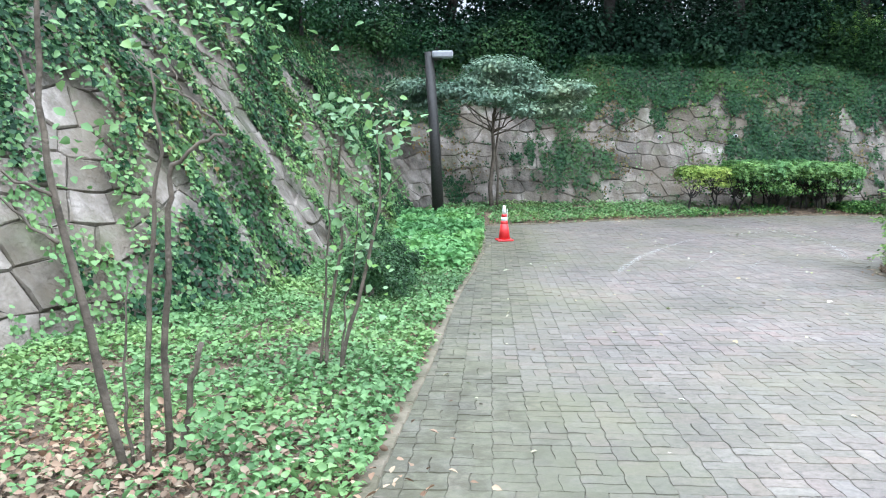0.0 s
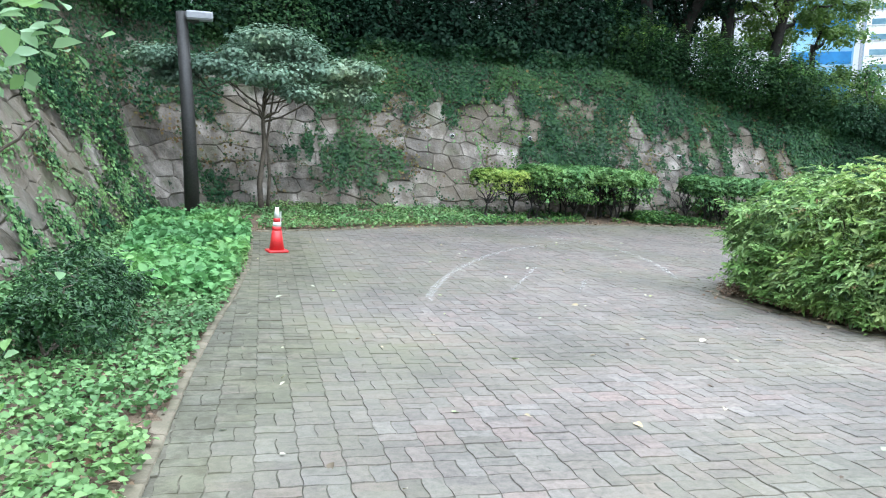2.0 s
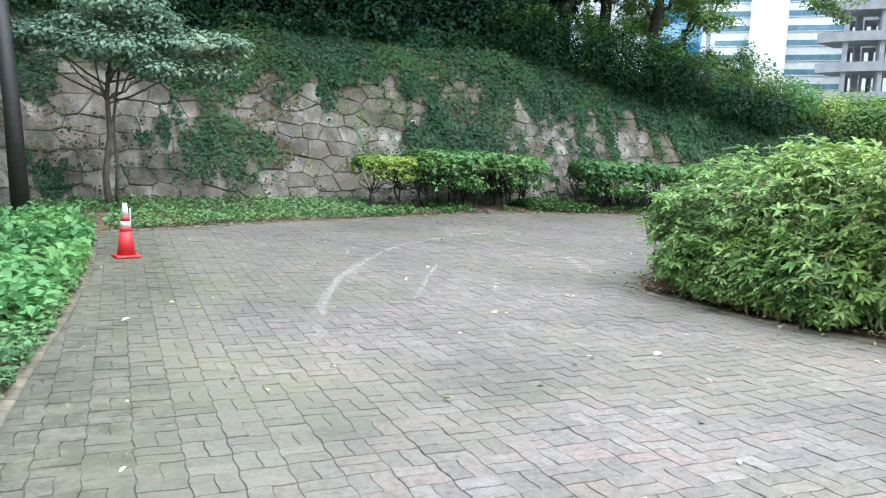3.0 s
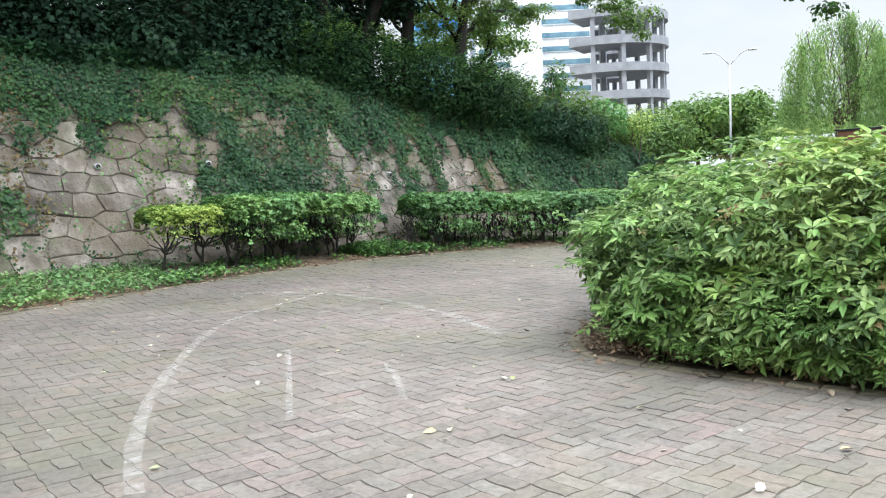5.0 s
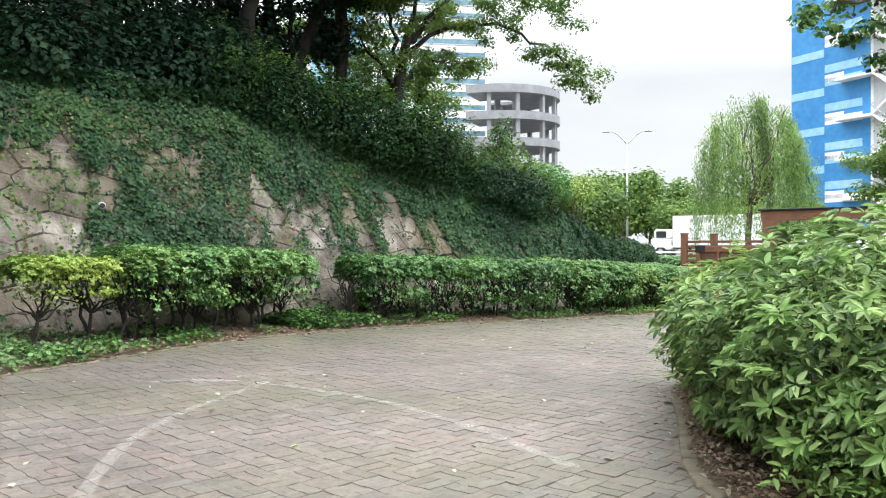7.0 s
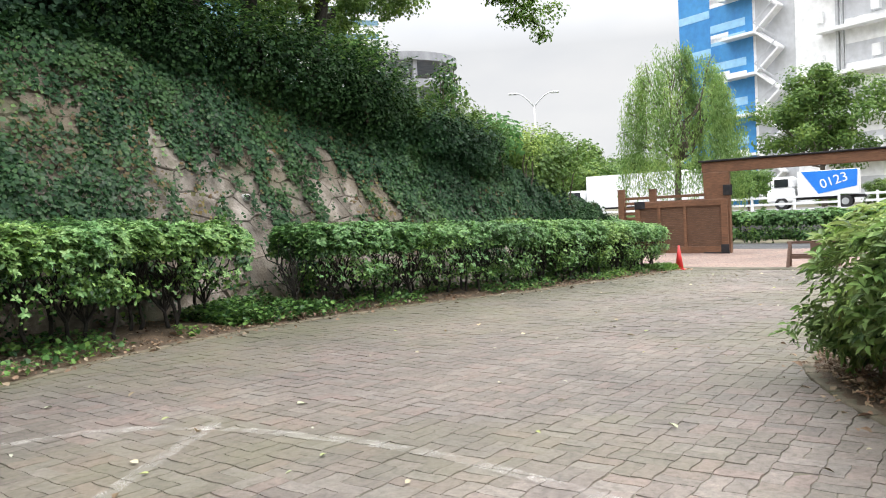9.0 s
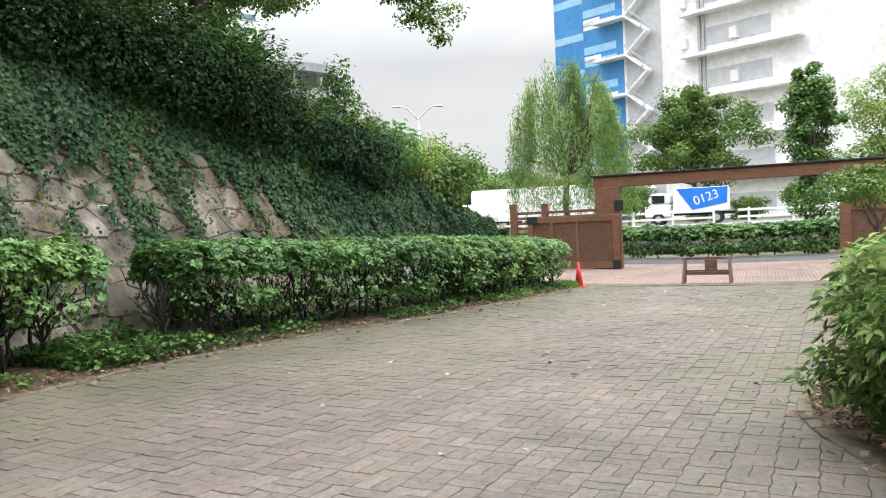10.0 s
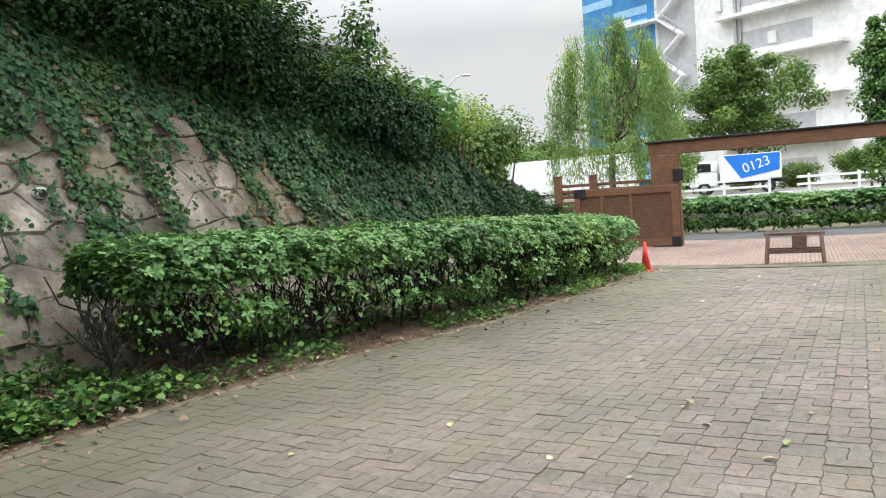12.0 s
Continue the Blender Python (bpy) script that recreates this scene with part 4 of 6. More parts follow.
M_CLADDING_GREY = surface("grey_cladding", (0.44, 0.45, 0.48), (0.53, 0.54, 0.57), 0.6, 0.15, 0.9, 0.05)
M_BLUE = surface("blue_cladding", (0.03, 0.20, 0.50), (0.05, 0.27, 0.58), 0.5, 0.2, 0.9, 0.05)
M_BLUE_PALE = surface("pale_blue_cladding", (0.25, 0.50, 0.74), (0.34, 0.58, 0.78), 0.5, 0.2, 0.9, 0.05)
M_GLASS_BAND = surface("window_band", (0.10, 0.20, 0.27), (0.22, 0.36, 0.44), 0.15, 0.5, 6, 0.05)
M_ASPHALT = surface("asphalt", (0.045, 0.046, 0.05), (0.085, 0.085, 0.09), 0.9, 1.2, 90, 0.5)
M_ROAD = surface("pale_worn_road", (0.16, 0.16, 0.165), (0.24, 0.24, 0.24), 0.9, 0.6, 40, 0.3)
M_BRACKET = surface("dark_iron_bracket", (0.015, 0.015, 0.018), (0.04, 0.04, 0.045), 0.5, 4, 40, 0.3, 0.5)
M_RUBBER = surface("black_rubber", (0.012, 0.012, 0.013), (0.03, 0.03, 0.03), 0.8, 6, 50)
M_CONE = surface("red_cone_plastic", (0.52, 0.018, 0.022), (0.66, 0.035, 0.035), 0.5, 6, 40, 0.15)
M_CONE_WHITE = surface("white_band", (0.62, 0.62, 0.60), (0.78, 0.78, 0.76), 0.5, 8, 40, 0.1)
M_TRUCK_BLUE = surface("truck_blue", (0.01, 0.16, 0.62), (0.02, 0.20, 0.70), 0.35, 1, 20, 0.05)
M_DARK_GLASS = surface("dark_glass", (0.015, 0.018, 0.02), (0.03, 0.035, 0.04), 0.08, 1, 10, 0.0)


def wood(name, dark, light, rough=0.6):
    m, nt, b = material(name)
    tc = nt.nodes.new("ShaderNodeTexCoord")
    mp = nt.nodes.new("ShaderNodeMapping")
    mp.inputs["Scale"].default_value = (22, 3, 22)
    nt.links.new(tc.outputs["Object"], mp.inputs["Vector"])
    grain = tex_noise(nt, 1.6, 5, mp.outputs["Vector"])
    c = ramp(nt, grain, [(0.3, dark), (0.7, light)])
    c = mix(nt, c, ramp(nt, tex_noise(nt, 2.2, 4), [(0.3, (0.75, 0.75, 0.75)), (0.7, (1.15, 1.15, 1.15))]), 0.7, "MULTIPLY")
    nt.links.new(c, b.inputs["Base Color"])
    b.inputs["Roughness"].default_value = rough
    bump(nt, b, grain, 0.3, 0.004)
    return m


M_GATE = wood("stained_gate_timber", (0.10, 0.045, 0.022), (0.19, 0.088, 0.045))
M_GATE_DARK = wood("louvre_timber", (0.10, 0.05, 0.028), (0.17, 0.088, 0.05))
M_DARK_WOOD = wood("weathered_brown_timber", (0.075, 0.04, 0.028), (0.17, 0.095, 0.07))
M_POST_WOOD = wood("dark_post_timber", (0.014, 0.013, 0.0125), (0.036, 0.033, 0.031))

# ---- street side: brick apron, footway, road ----
def tile_rows():
    """Small pinkish bricks of the apron in running bond, joined, with fine joints."""
    I, J = np.meshgrid(np.arange(46), np.arange(122), indexing="ij")
    X, Y = (27.75 + 0.2 * (I + 0.5 * (J % 2))).ravel(), (9.75 + 0.104 * J).ravel()
    n = len(X)
    a, b = 0.0985, 0.0505
    c = np.array([(-a, -b, -0.012), (a, -b, -0.012), (a, b, -0.012), (-a, b, -0.012), (-a + 0.002, -b + 0.002, 0), (a - 0.002, -b + 0.002, 0), (a - 0.002, b - 0.002, 0), (-a + 0.002, b - 0.002, 0)])
    V = np.stack([X[:, None] + c[None, :, 0], Y[:, None] + c[None, :, 1], g(X, Y)[:, None] + c[None, :, 2] + R.uniform(-0.0015, 0.0015, (n, 1))], -1)
    q = np.array([(4, 5, 6, 7), (0, 1, 5, 4), (1, 2, 6, 5), (2, 3, 7, 6), (3, 0, 4, 7)])
    return V, (np.arange(n)[:, None, None] * 8 + q[None]).reshape(-1, 4)


def flat(name, x0, x1, y0, y1, z, mat, label, category, step=2.0):
    X, Y = np.meshgrid(np.linspace(x0, x1, max(2, int((x1 - x0) / step))), np.linspace(y0, y1, max(2, int((y1 - y0) / step))), indexing="ij")
    a, b = X.shape
    i = np.arange(a * b).reshape(a, b)
    q = np.stack([i[:-1, :-1], i[1:, :-1], i[1:, 1:], i[:-1, 1:]], -1).reshape(-1, 4)
    return tagged(part(name, np.stack([X, Y, g(X, Y) + z], -1), q, mat), label, category, kind="structure")


apron = flat("pavement_apron", 27.55, 37.0, 9.5, 22.5, -0.005, M_JOINT, "pinkish brick-paved apron inside the gate", "pavement", 1.0)
ob = part("paving_bricks", *tile_rows(), M_RED_PAVER, apron, "small pinkish paving bricks")
ob["kind"] = "stuff"
flat("footway", 37.0, 40.9, -60, 90, -0.03, M_ASPHALT, "dark asphalt footway outside the gate", "footway", 3.0)
ROAD_Z = -0.35
rv, rf = box(60, 15, ROAD_Z - 0.5, 29, 320, 1.0)
tagged(part("road", rv, rf, M_ROAD), "raised grey asphalt road beyond the hedge", "road", kind="structure")
tagged(part("drain_channel", *join([box(27.2, 15.5, gz(27.2, 15.5) - 0.0, 0.16, 6.3, 0.05, -1.5, 0.01)]), M_JOINT), "dark drain channel across the drive", "drain", kind="structure")


# ---- timber gate ----
def louvre(parent, y0, y1, x, z0, z1, slats):
    """A framed louvre field between y0 and y1."""
    for i in range(slats):
        z = z0 + (z1 - z0) * (i + 0.5) / slats
        v, f = box(x, (y0 + y1) / 2, z, 0.022, y1 - y0, (z1 - z0) / slats * 0.72, 0, 0.003)
        part("slat", v, f, M_GATE_DARK, parent)


def gate():
    gx = 34.8
    zb = gz(28, 15) - 0.0
    gt = thing("timber_gateway", (gx, 15.4, zb), "brown timber gateway with a long crossbeam over the drive", "gateway")
    part("pillar", *box(gx, 19.40, (zb + 1.75) / 2, 0.34, 0.95, 1.75 - zb, 0, 0.02), M_GATE, gt)
    part("pillar", *box(gx + 0.15, 10.55, (zb + 1.75) / 2, 0.34, 0.6, 1.75 - zb, 0, 0.02), M_GATE, gt)
    part("crossbeam", *box(gx, 15.05, 1.95, 0.42, 9.75, 0.40, -1.0, 0.015), M_GATE, gt)
    part("beam_cap", *box(gx, 15.05, 2.19, 0.58, 9.95, 0.06, -1.0, 0.01), M_BRACKET, gt, "dark metal capping")
    part("bracket", *box(gx - 0.19, 18.98, 1.05, 0.04, 0.34, 0.40, 0, 0.01), M_BRACKET, gt, "dark iron strap")
    # sliding leaf, drawn back
    lf = thing("gate_leaf", (gx - 0.4, 20.6, zb), "brown louvred timber gate leaf standing open", "gate", "gate leaves")
    x = gx - 0.42
    z0, z1 = zb + 0.08, 0.72
    part("top_rail", *box(x, 20.75, z1 - 0.11, 0.10, 3.5, 0.24, 0, 0.01), M_GATE, lf)
    part("bottom_rail", *box(x, 20.75, z0 + 0.12, 0.10, 3.5, 0.26, 0, 0.01), M_GATE, lf)
    for y, w in ((19.08, 0.24), (20.55, 0.12), (21.55, 0.12), (22.4, 0.2)):
        part("stile", *box(x - 0.004, y, (z0 + z1) / 2, 0.10, w, z1 - z0 - 0.01, 0, 0.01), M_GATE, lf)
    for y0, y1 in ((19.2, 20.49), (20.61, 21.49), (21.61, 22.3)):
        louvre(lf, y0, y1, x + 0.01, z0 + 0.26, z1 - 0.23, 22)
        part("back_panel", *box(x + 0.035, (y0 + y1) / 2, (z0 + z1) / 2, 0.014, y1 - y0, z1 - z0 - 0.3), M_DARK_WOOD, lf)
    part("corner_strap", *box(x - 0.06, 22.30, z1 - 0.10, 0.03, 0.42, 0.30, 0, 0.01), M_BRACKET, lf, "dark iron corner strap")
    part("corner_strap", *box(x - 0.06, 19.08, z0 + 0.15, 0.03, 0.30, 0.32, 0, 0.01), M_BRACKET, lf, "dark iron corner strap")
    part("wheel_guard", *box(x, 19.4, z0 - 0.03, 0.12, 0.95, 0.09, 0, 0.01), M_BRACKET, lf, "dark wheel housing")
    rt = thing("gate_leaf", (gx - 0.2, 10.3, zb), "brown louvred timber gate leaf beside planting", "gate", "gate leaves")
    x = gx - 0.3
    z1 = 0.74
    part("top_rail", *box(x, 9.8, z1 - 0.13, 0.10, 3.5, 0.26, 0, 0.01), M_GATE, rt)
    part("bottom_rail", *box(x, 9.8, z0 + 0.12, 0.10, 3.5, 0.26, 0, 0.01), M_GATE, rt)
    for y, w in ((11.38, 0.34), (9.95, 0.12), (8.5, 0.2)):
        part("stile", *box(x - 0.004, y, (z0 + z1) / 2, 0.10, w, z1 - z0 - 0.01, 0, 0.01), M_GATE, rt)
    for y0, y1 in ((10.01, 11.21), (8.6, 9.89)):
        louvre(rt, y0, y1, x + 0.01, z0 + 0.26, z1 - 0.26, 22)
        part("back_panel", *box(x + 0.035, (y0 + y1) / 2, (z0 + z1) / 2, 0.014, y1 - y0, z1 - z0 - 0.3), M_DARK_WOOD, rt)
    part("corner_strap", *box(x - 0.06, 11.4, z0 + 0.15, 0.03, 0.34, 0.32, 0, 0.01), M_BRACKET, rt, "dark iron corner strap")
    # slatted fence running on from the gate
    fc = thing("slatted_fence", (35.0, 22.2, zb), "brown slatted timber fence beside the gate", "fence")
    for y, h in ((21.95, 1.22), (23.25, 1.26)):
        part("post", *box(35.0, y, (zb + h) / 2, 0.24, 0.26, h - zb, 0, 0.015), M_GATE, fc)
        part("post_cap", *box(35.0, y, h + 0.02, 0.28, 0.30, 0.045, 0, 0.01), M_GATE, fc)
    for y0, y1 in ((19.95, 21.82), (22.08, 23.12)):
        for i in range(11):
            part("slat", *box(35.02, (y0 + y1) / 2, zb + 0.25 + i * 0.205, 0.05, y1 - y0, 0.11, 0, 0.006), M_GATE, fc)


gate()


# ---- traffic cones ----
def cone(x, y, label, banded, turn=10):
    z = gz(x, y)
    cn = thing("traffic_cone", (x, y, z), label, "traffic cone", "traffic cones on the paving")
    part("base", *box(x, y, z + 0.018, 0.31, 0.31, 0.036, turn, 0.012), M_CONE, cn)

    def ring(z0, z1, r0, r1, mat, name, lb=""):
        V, F = tube([(x, y, z + z0), (x, y, z + z1)], [r0, r1], 20)
        part(name, V, F, mat, cn, lb, True)

    r = lambda h: 0.12 - 0.095 * h / 0.70
    if banded:
        ring(0.03, 0.34, r(0.03), r(0.34), M_CONE, "body")
        for a, b_, m in ((0.34, 0.40, M_CONE), (0.40, 0.47, M_CONE_WHITE), (0.47, 0.53, M_CONE), (0.53, 0.70, M_CONE_WHITE)):
            ring(a, b_, r(a), r(b_), m, "band" if m is M_CONE_WHITE else "body", "worn white reflective band" if m is M_CONE_WHITE else "")
        part("chain_tag", *box(x + 0.06, y, z + 0.45, 0.012, 0.03, 0.36, 0, 0.003), M_CONE_WHITE, cn, "white plastic strip")
    else:
        ring(0.03, 0.70, r(0.03), r(0.70), M_CONE, "body")


cone(1.22, 15.2, "red traffic cone with white bands and a dark base", True)
cone(26.1, 18.65, "plain red traffic cone at the hedge's end", False)


# ---- low timber trestle barrier ----
def trestle():
    x0, ya, yb = 28.6, 14.86, 16.06
    z = gz(x0, 15.4)
    tr = thing("trestle_barrier", (x0, 15.4, z), "low dark timber trestle barrier across the drive", "barrier")
    part("top_rail", *bar((x0, ya - 0.08, z + 0.72), (x0, yb + 0.08, z + 0.72), 0.10, 0.07), M_DARK_WOOD, tr)
    part("lower_rail", *bar((x0 - 0.16, ya, z + 0.30), (x0 - 0.16, yb, z + 0.30), 0.05, 0.10), M_DARK_WOOD, tr)
    part("lower_rail", *bar((x0 + 0.16, ya, z + 0.32), (x0 + 0.16, yb, z + 0.32), 0.05, 0.10), M_DARK_WOOD, tr)
    for y in (ya, yb):
        for s in (-1, 1):
            part("leg", *bar((x0 + s * 0.27, y + (0.05 if y == yb else -0.05), z), (x0 + s * 0.03, y, z + 0.72), 0.075, 0.085), M_DARK_WOOD, tr)
    part("sign_board", *box(x0 - 0.04, 15.35, z + 0.52, 0.05, 0.34, 0.34, 0, 0.01), M_DARK_WOOD, tr, "dark blank board")


trestle()


# ---- dark timber lamp post by the wall ----
def lamp_post():
    x, y = -0.1, 19.0
    z = gz(x, y)
    lp = thing("lamp_post", (x, y, z), "dark weathered timber lamp post in the corner", "lamp post")
    part("post", *tube([(x, y, z - 0.05), (x - 0.06, y, 1.5), (x - 0.17, y, 3.62)], [0.15, 0.13, 0.11], 12), M_POST_WOOD, lp, smooth=True)
    part("lamp_arm", *box(x - 0.02, y - 0.02, 3.45, 0.35, 0.06, 0.06, 0, 0.01), M_POST_WOOD, lp)
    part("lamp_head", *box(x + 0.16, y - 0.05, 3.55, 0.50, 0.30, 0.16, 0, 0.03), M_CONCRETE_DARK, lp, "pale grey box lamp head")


lamp_post()


# ---- saplings in the west bed ----
def sapling(base, stems, mat, label, leaf_spots, leaf, count, name="sapling"):
    tr = thing(name, base, label, "sapling", "saplings in the bed")
    for pts, r0, r1 in stems:
        n = len(pts)
        line = np.stack([np.interp(np.linspace(0, n - 1, n * 3), np.arange(n), [p[k] for p in pts]) for k in range(3)], 1)
        line[1:-1] += R.normal(0, 0.008, line[1:-1].shape)
        part("stem", *tube(line, np.linspace(r0 * 0.85, r1 * 0.75, len(line)), 7), M_BARK, tr, smooth=True)
    P = np.concatenate([np.array(c) + R.normal(0, 1, (count, 3)) * np.array(sp) for c, sp in leaf_spots])
    leaves("foliage", R, P, R.normal(0, 0.5, P.shape) + np.array((0, -0.3, 1)), R.uniform(0.6, 1.2, len(P)) * leaf, mat, tr, "", 0.36, 0.5)


z1 = gz(-1.5, 3.75)
sapling((-1.52, 3.75, z1), [
    ([(-1.6, 3.7, z1), (-1.76, 3.7, 0.67), (-1.88, 3.72, 1.19), (-1.9, 3.72, 1.73), (-1.89, 3.75, 2.3)], 0.028, 0.016),
    ([(-1.88, 3.72, 1.2), (-2.0, 3.7, 1.27), (-2.15, 3.65, 1.37)], 0.012, 0.006),
    ([(-1.87, 3.72, 0.97), (-2.0, 3.72, 1.06), (-2.15, 3.7, 1.22)], 0.012, 0.006),
    ([(-1.9, 3.72, 1.6), (-1.98, 3.74, 1.8), (-2.06, 3.75, 1.97)], 0.010, 0.005),
    ([(-1.52, 3.75, z1), (-1.48, 3.75, 0.48), (-1.41, 3.75, 1.1), (-1.35, 3.75, 1.45), (-1.38, 3.75, 1.8)], 0.02, 0.008),
    ([(-1.46, 3.9, z1), (-1.45, 3.9, 0.44), (-1.39, 3.9, 1.09), (-1.37, 3.9, 1.29), (-1.24, 3.9, 1.43), (-1.08, 3.9, 1.48)], 0.024, 0.010),
    ([(-1.08, 3.9, 1.48), (-1.16, 3.9, 1.59), (-1.28, 3.9, 1.69), (-1.39, 3.92, 1.73), (-1.55, 3.95, 1.92)], 0.010, 0.005),
    ([(-1.28, 3.9, 1.69), (-1.31, 3.9, 1.77), (-1.36, 3.9, 1.88)], 0.006, 0.004),
    ([(-1.42, 3.92, z1), (-1.34, 3.9, 0.14), (-1.26, 3.9, 0.42)], 0.024, 0.018),
    ([(-1.62, 3.8, z1), (-1.66, 3.85, 0.3), (-1.62, 3.9, 0.75)], 0.012, 0.006),
], M_COVER, "thin grey multi-stemmed sapling with few leaves", [((-1.45, 4.1, 2.05), (0.3, 0.25, 0.16)), ((-1.1, 4.2, 2.05), (0.2, 0.2, 0.12)), ((-1.25, 3.85, -0.02), (0.10, 0.1, 0.10)), ((-1.75, 3.85, 1.6), (0.2, 0.2, 0.3))], 0.062, 80)
z2 = gz(-0.88, 5.75)
sapling((-0.88, 5.75, z2), [
    ([(-0.95, 5.85, z2), (-0.88, 5.85, 0.2), (-0.77, 5.85, 0.68), (-0.78, 5.85, 1.24), (-0.70, 5.85, 1.66)], 0.02, 0.008),
    ([(-0.98, 5.9, z2), (-0.93, 5.9, 0.25), (-0.86, 5.9, 0.9), (-0.84, 5.9, 1.45)], 0.015, 0.006),
    ([(-0.81, 5.65, z2), (-0.68, 5.65, 0.15), (-0.52, 5.65, 0.71), (-0.45, 5.65, 1.04), (-0.47, 5.68, 1.6)], 0.022, 0.008),
    ([(-0.46, 5.65, 1.02), (-0.38, 5.65, 1.12), (-0.27, 5.65, 1.23)], 0.008, 0.005),
    ([(-0.80, 5.67, z2), (-0.76, 5.7, 0.2), (-0.66, 5.7, 0.5), (-0.63, 5.7, 1.0)], 0.012, 0.005),
], M_PALE, "slender sapling with large pale leaves at its top", [((-0.62, 5.8, 1.66), (0.2, 0.15, 0.07)), ((-0.85, 5.8, 1.5), (0.13, 0.12, 0.08)), ((-0.4, 5.75, 1.5), (0.14, 0.12, 0.1)), ((-0.6, 5.75, 1.1), (0.12, 0.12, 0.2)), ((-0.62, 5.75, 0.55), (0.15, 0.15, 0.25))], 0.075, 62)

# small dark shrub at the bed's edge
big_bush([(-0.8, 9.1, 0.5, 0.55, 0.66), (-0.85, 9.9, 0.5, 0.55, 0.74), (-0.9, 10.6, 0.46, 0.55, 0.66)], "low green evergreen shrub in the ground cover", 3200, 0.05, M_LEAF_DARK, "low_shrub")
# weeds at hedge feet and on the bank
big_bush([(7.0, 9.3, 0.28, 0.3, 0.3), (7.35, 11.25, 0.3, 0.28, 0.32), (7.0, 10.4, 0.25, 0.3, 0.42)], "light green seedlings sprouting from leaf litter", 160, 0.11, M_BROAD, "seedlings")


# ---- spreading grey-green tree in front of the wall ----
def umbrella_tree():
    x, y = 1.3, 20.1
    z = gz(x, y)
    tr = thing("spreading_tree", (x, y, z), "small spreading tree with layered grey-green leaves", "tree")
    part("trunk", *tube([(x, y, z - 0.05), (x - 0.05, y, 0.3), (x + 0.05, y, 1.1), (x + 0.02, y, 1.75), (x + 0.1, y - 0.1, 2.5)], [0.07, 0.06, 0.05, 0.042, 0.03], 8), M_BARK, tr, smooth=True)
    part("stem", *tube([(x + 0.12, y + 0.05, z - 0.05), (x + 0.16, y, 0.5), (x + 0.1, y, 1.2), (x + 0.25, y, 2.3)], [0.04, 0.035, 0.03, 0.02], 7), M_BARK, tr, smooth=True)
    Ps, Ns = [], []
    for cx, cy, cz, rx, ry, rz in ((1.5, 19.7, 3.35, 0.95, 0.7, 0.22), (0.3, 19.8, 2.75, 0.9, 0.6, 0.2), (1.3, 19.5, 2.6, 0.9, 0.7, 0.24), (2.5, 19.7, 2.75, 0.95, 0.7, 0.24), (3.1, 19.8, 2.3, 0.6, 0.5, 0.22), (2.1, 19.5, 2.25, 0.6, 0.5, 0.18), (-0.4, 19.9, 2.5, 0.5, 0.45, 0.18), (1.0, 19.9, 3.0, 0.7, 0.6, 0.2), (2.1, 19.8, 3.1, 0.6, 0.6, 0.2), (-0.75, 19.6, 2.85, 0.6, 0.5, 0.2), (3.35, 19.7, 2.75, 0.55, 0.5, 0.2)):
        P, N = shell(R, 1700, (cx, cy, cz), (rx, ry, rz * 1.2), 0.5)
        Ps.append(P), Ns.append(N + np.array((0, 0, 1.0)))
        part("limb", *branch(R, (x + 0.04, y, R.uniform(1.5, 2.0)), (cx, cy, cz), 0.022, 0.006, 0.09, 6, 6), M_BARK, tr)
    P, N = np.concatenate(Ps), np.concatenate(Ns)
    leaves("crown", R, P, N, R.uniform(0.6, 1.2, len(P)) * 0.1, M_SILVER, tr, "", 0.33, 0.2, simple=True)


umbrella_tree()


# ---- single trees whose trunks and limbs show ----
def limbed_tree(name, base, trunk, limbs, mat, leaf, per, label, clump=0.55, bark=M_BARK_DARK):
    """trunk: points with radius; limbs: lists of points; clumps hang along each limb's outer part."""
    tr = thing(name, base, label, "tree", "trees on the bank")
    part("trunk", *tube([p[:3] for p in trunk], [p[3] for p in trunk], 10), bark, tr, smooth=True)
    Ps, Ns = [], []
    for pts in limbs:
        n = len(pts)
        line = np.stack([np.interp(np.linspace(0, n - 1, n * 4), np.arange(n), [p[k] for p in pts]) for k in range(3)], 1)
        line[1:-1] += R.normal(0, 0.05, line[1:-1].shape)
        part("limb", *tube(line, np.linspace(0.075, 0.012, len(line)), 6), bark, tr)
        for q in line[int(len(line) * 0.3):]:
            for _ in range(2):
                c = q + R.normal(0, 0.38, 3) * np.array((1, 1, 0.6))
                r = clump * R.uniform(0.5, 1.1)
                P, N = shell(R, per, c, (r, r, r * 0.55), 0.5)
                Ps.append(P), Ns.append(N)
    P, N = np.concatenate(Ps), np.concatenate(Ns)
    leaves("crown", R, P, N, R.uniform(0.6, 1.3, len(P)) * leaf, mat, tr, "", 0.36, 0.4, simple=True)


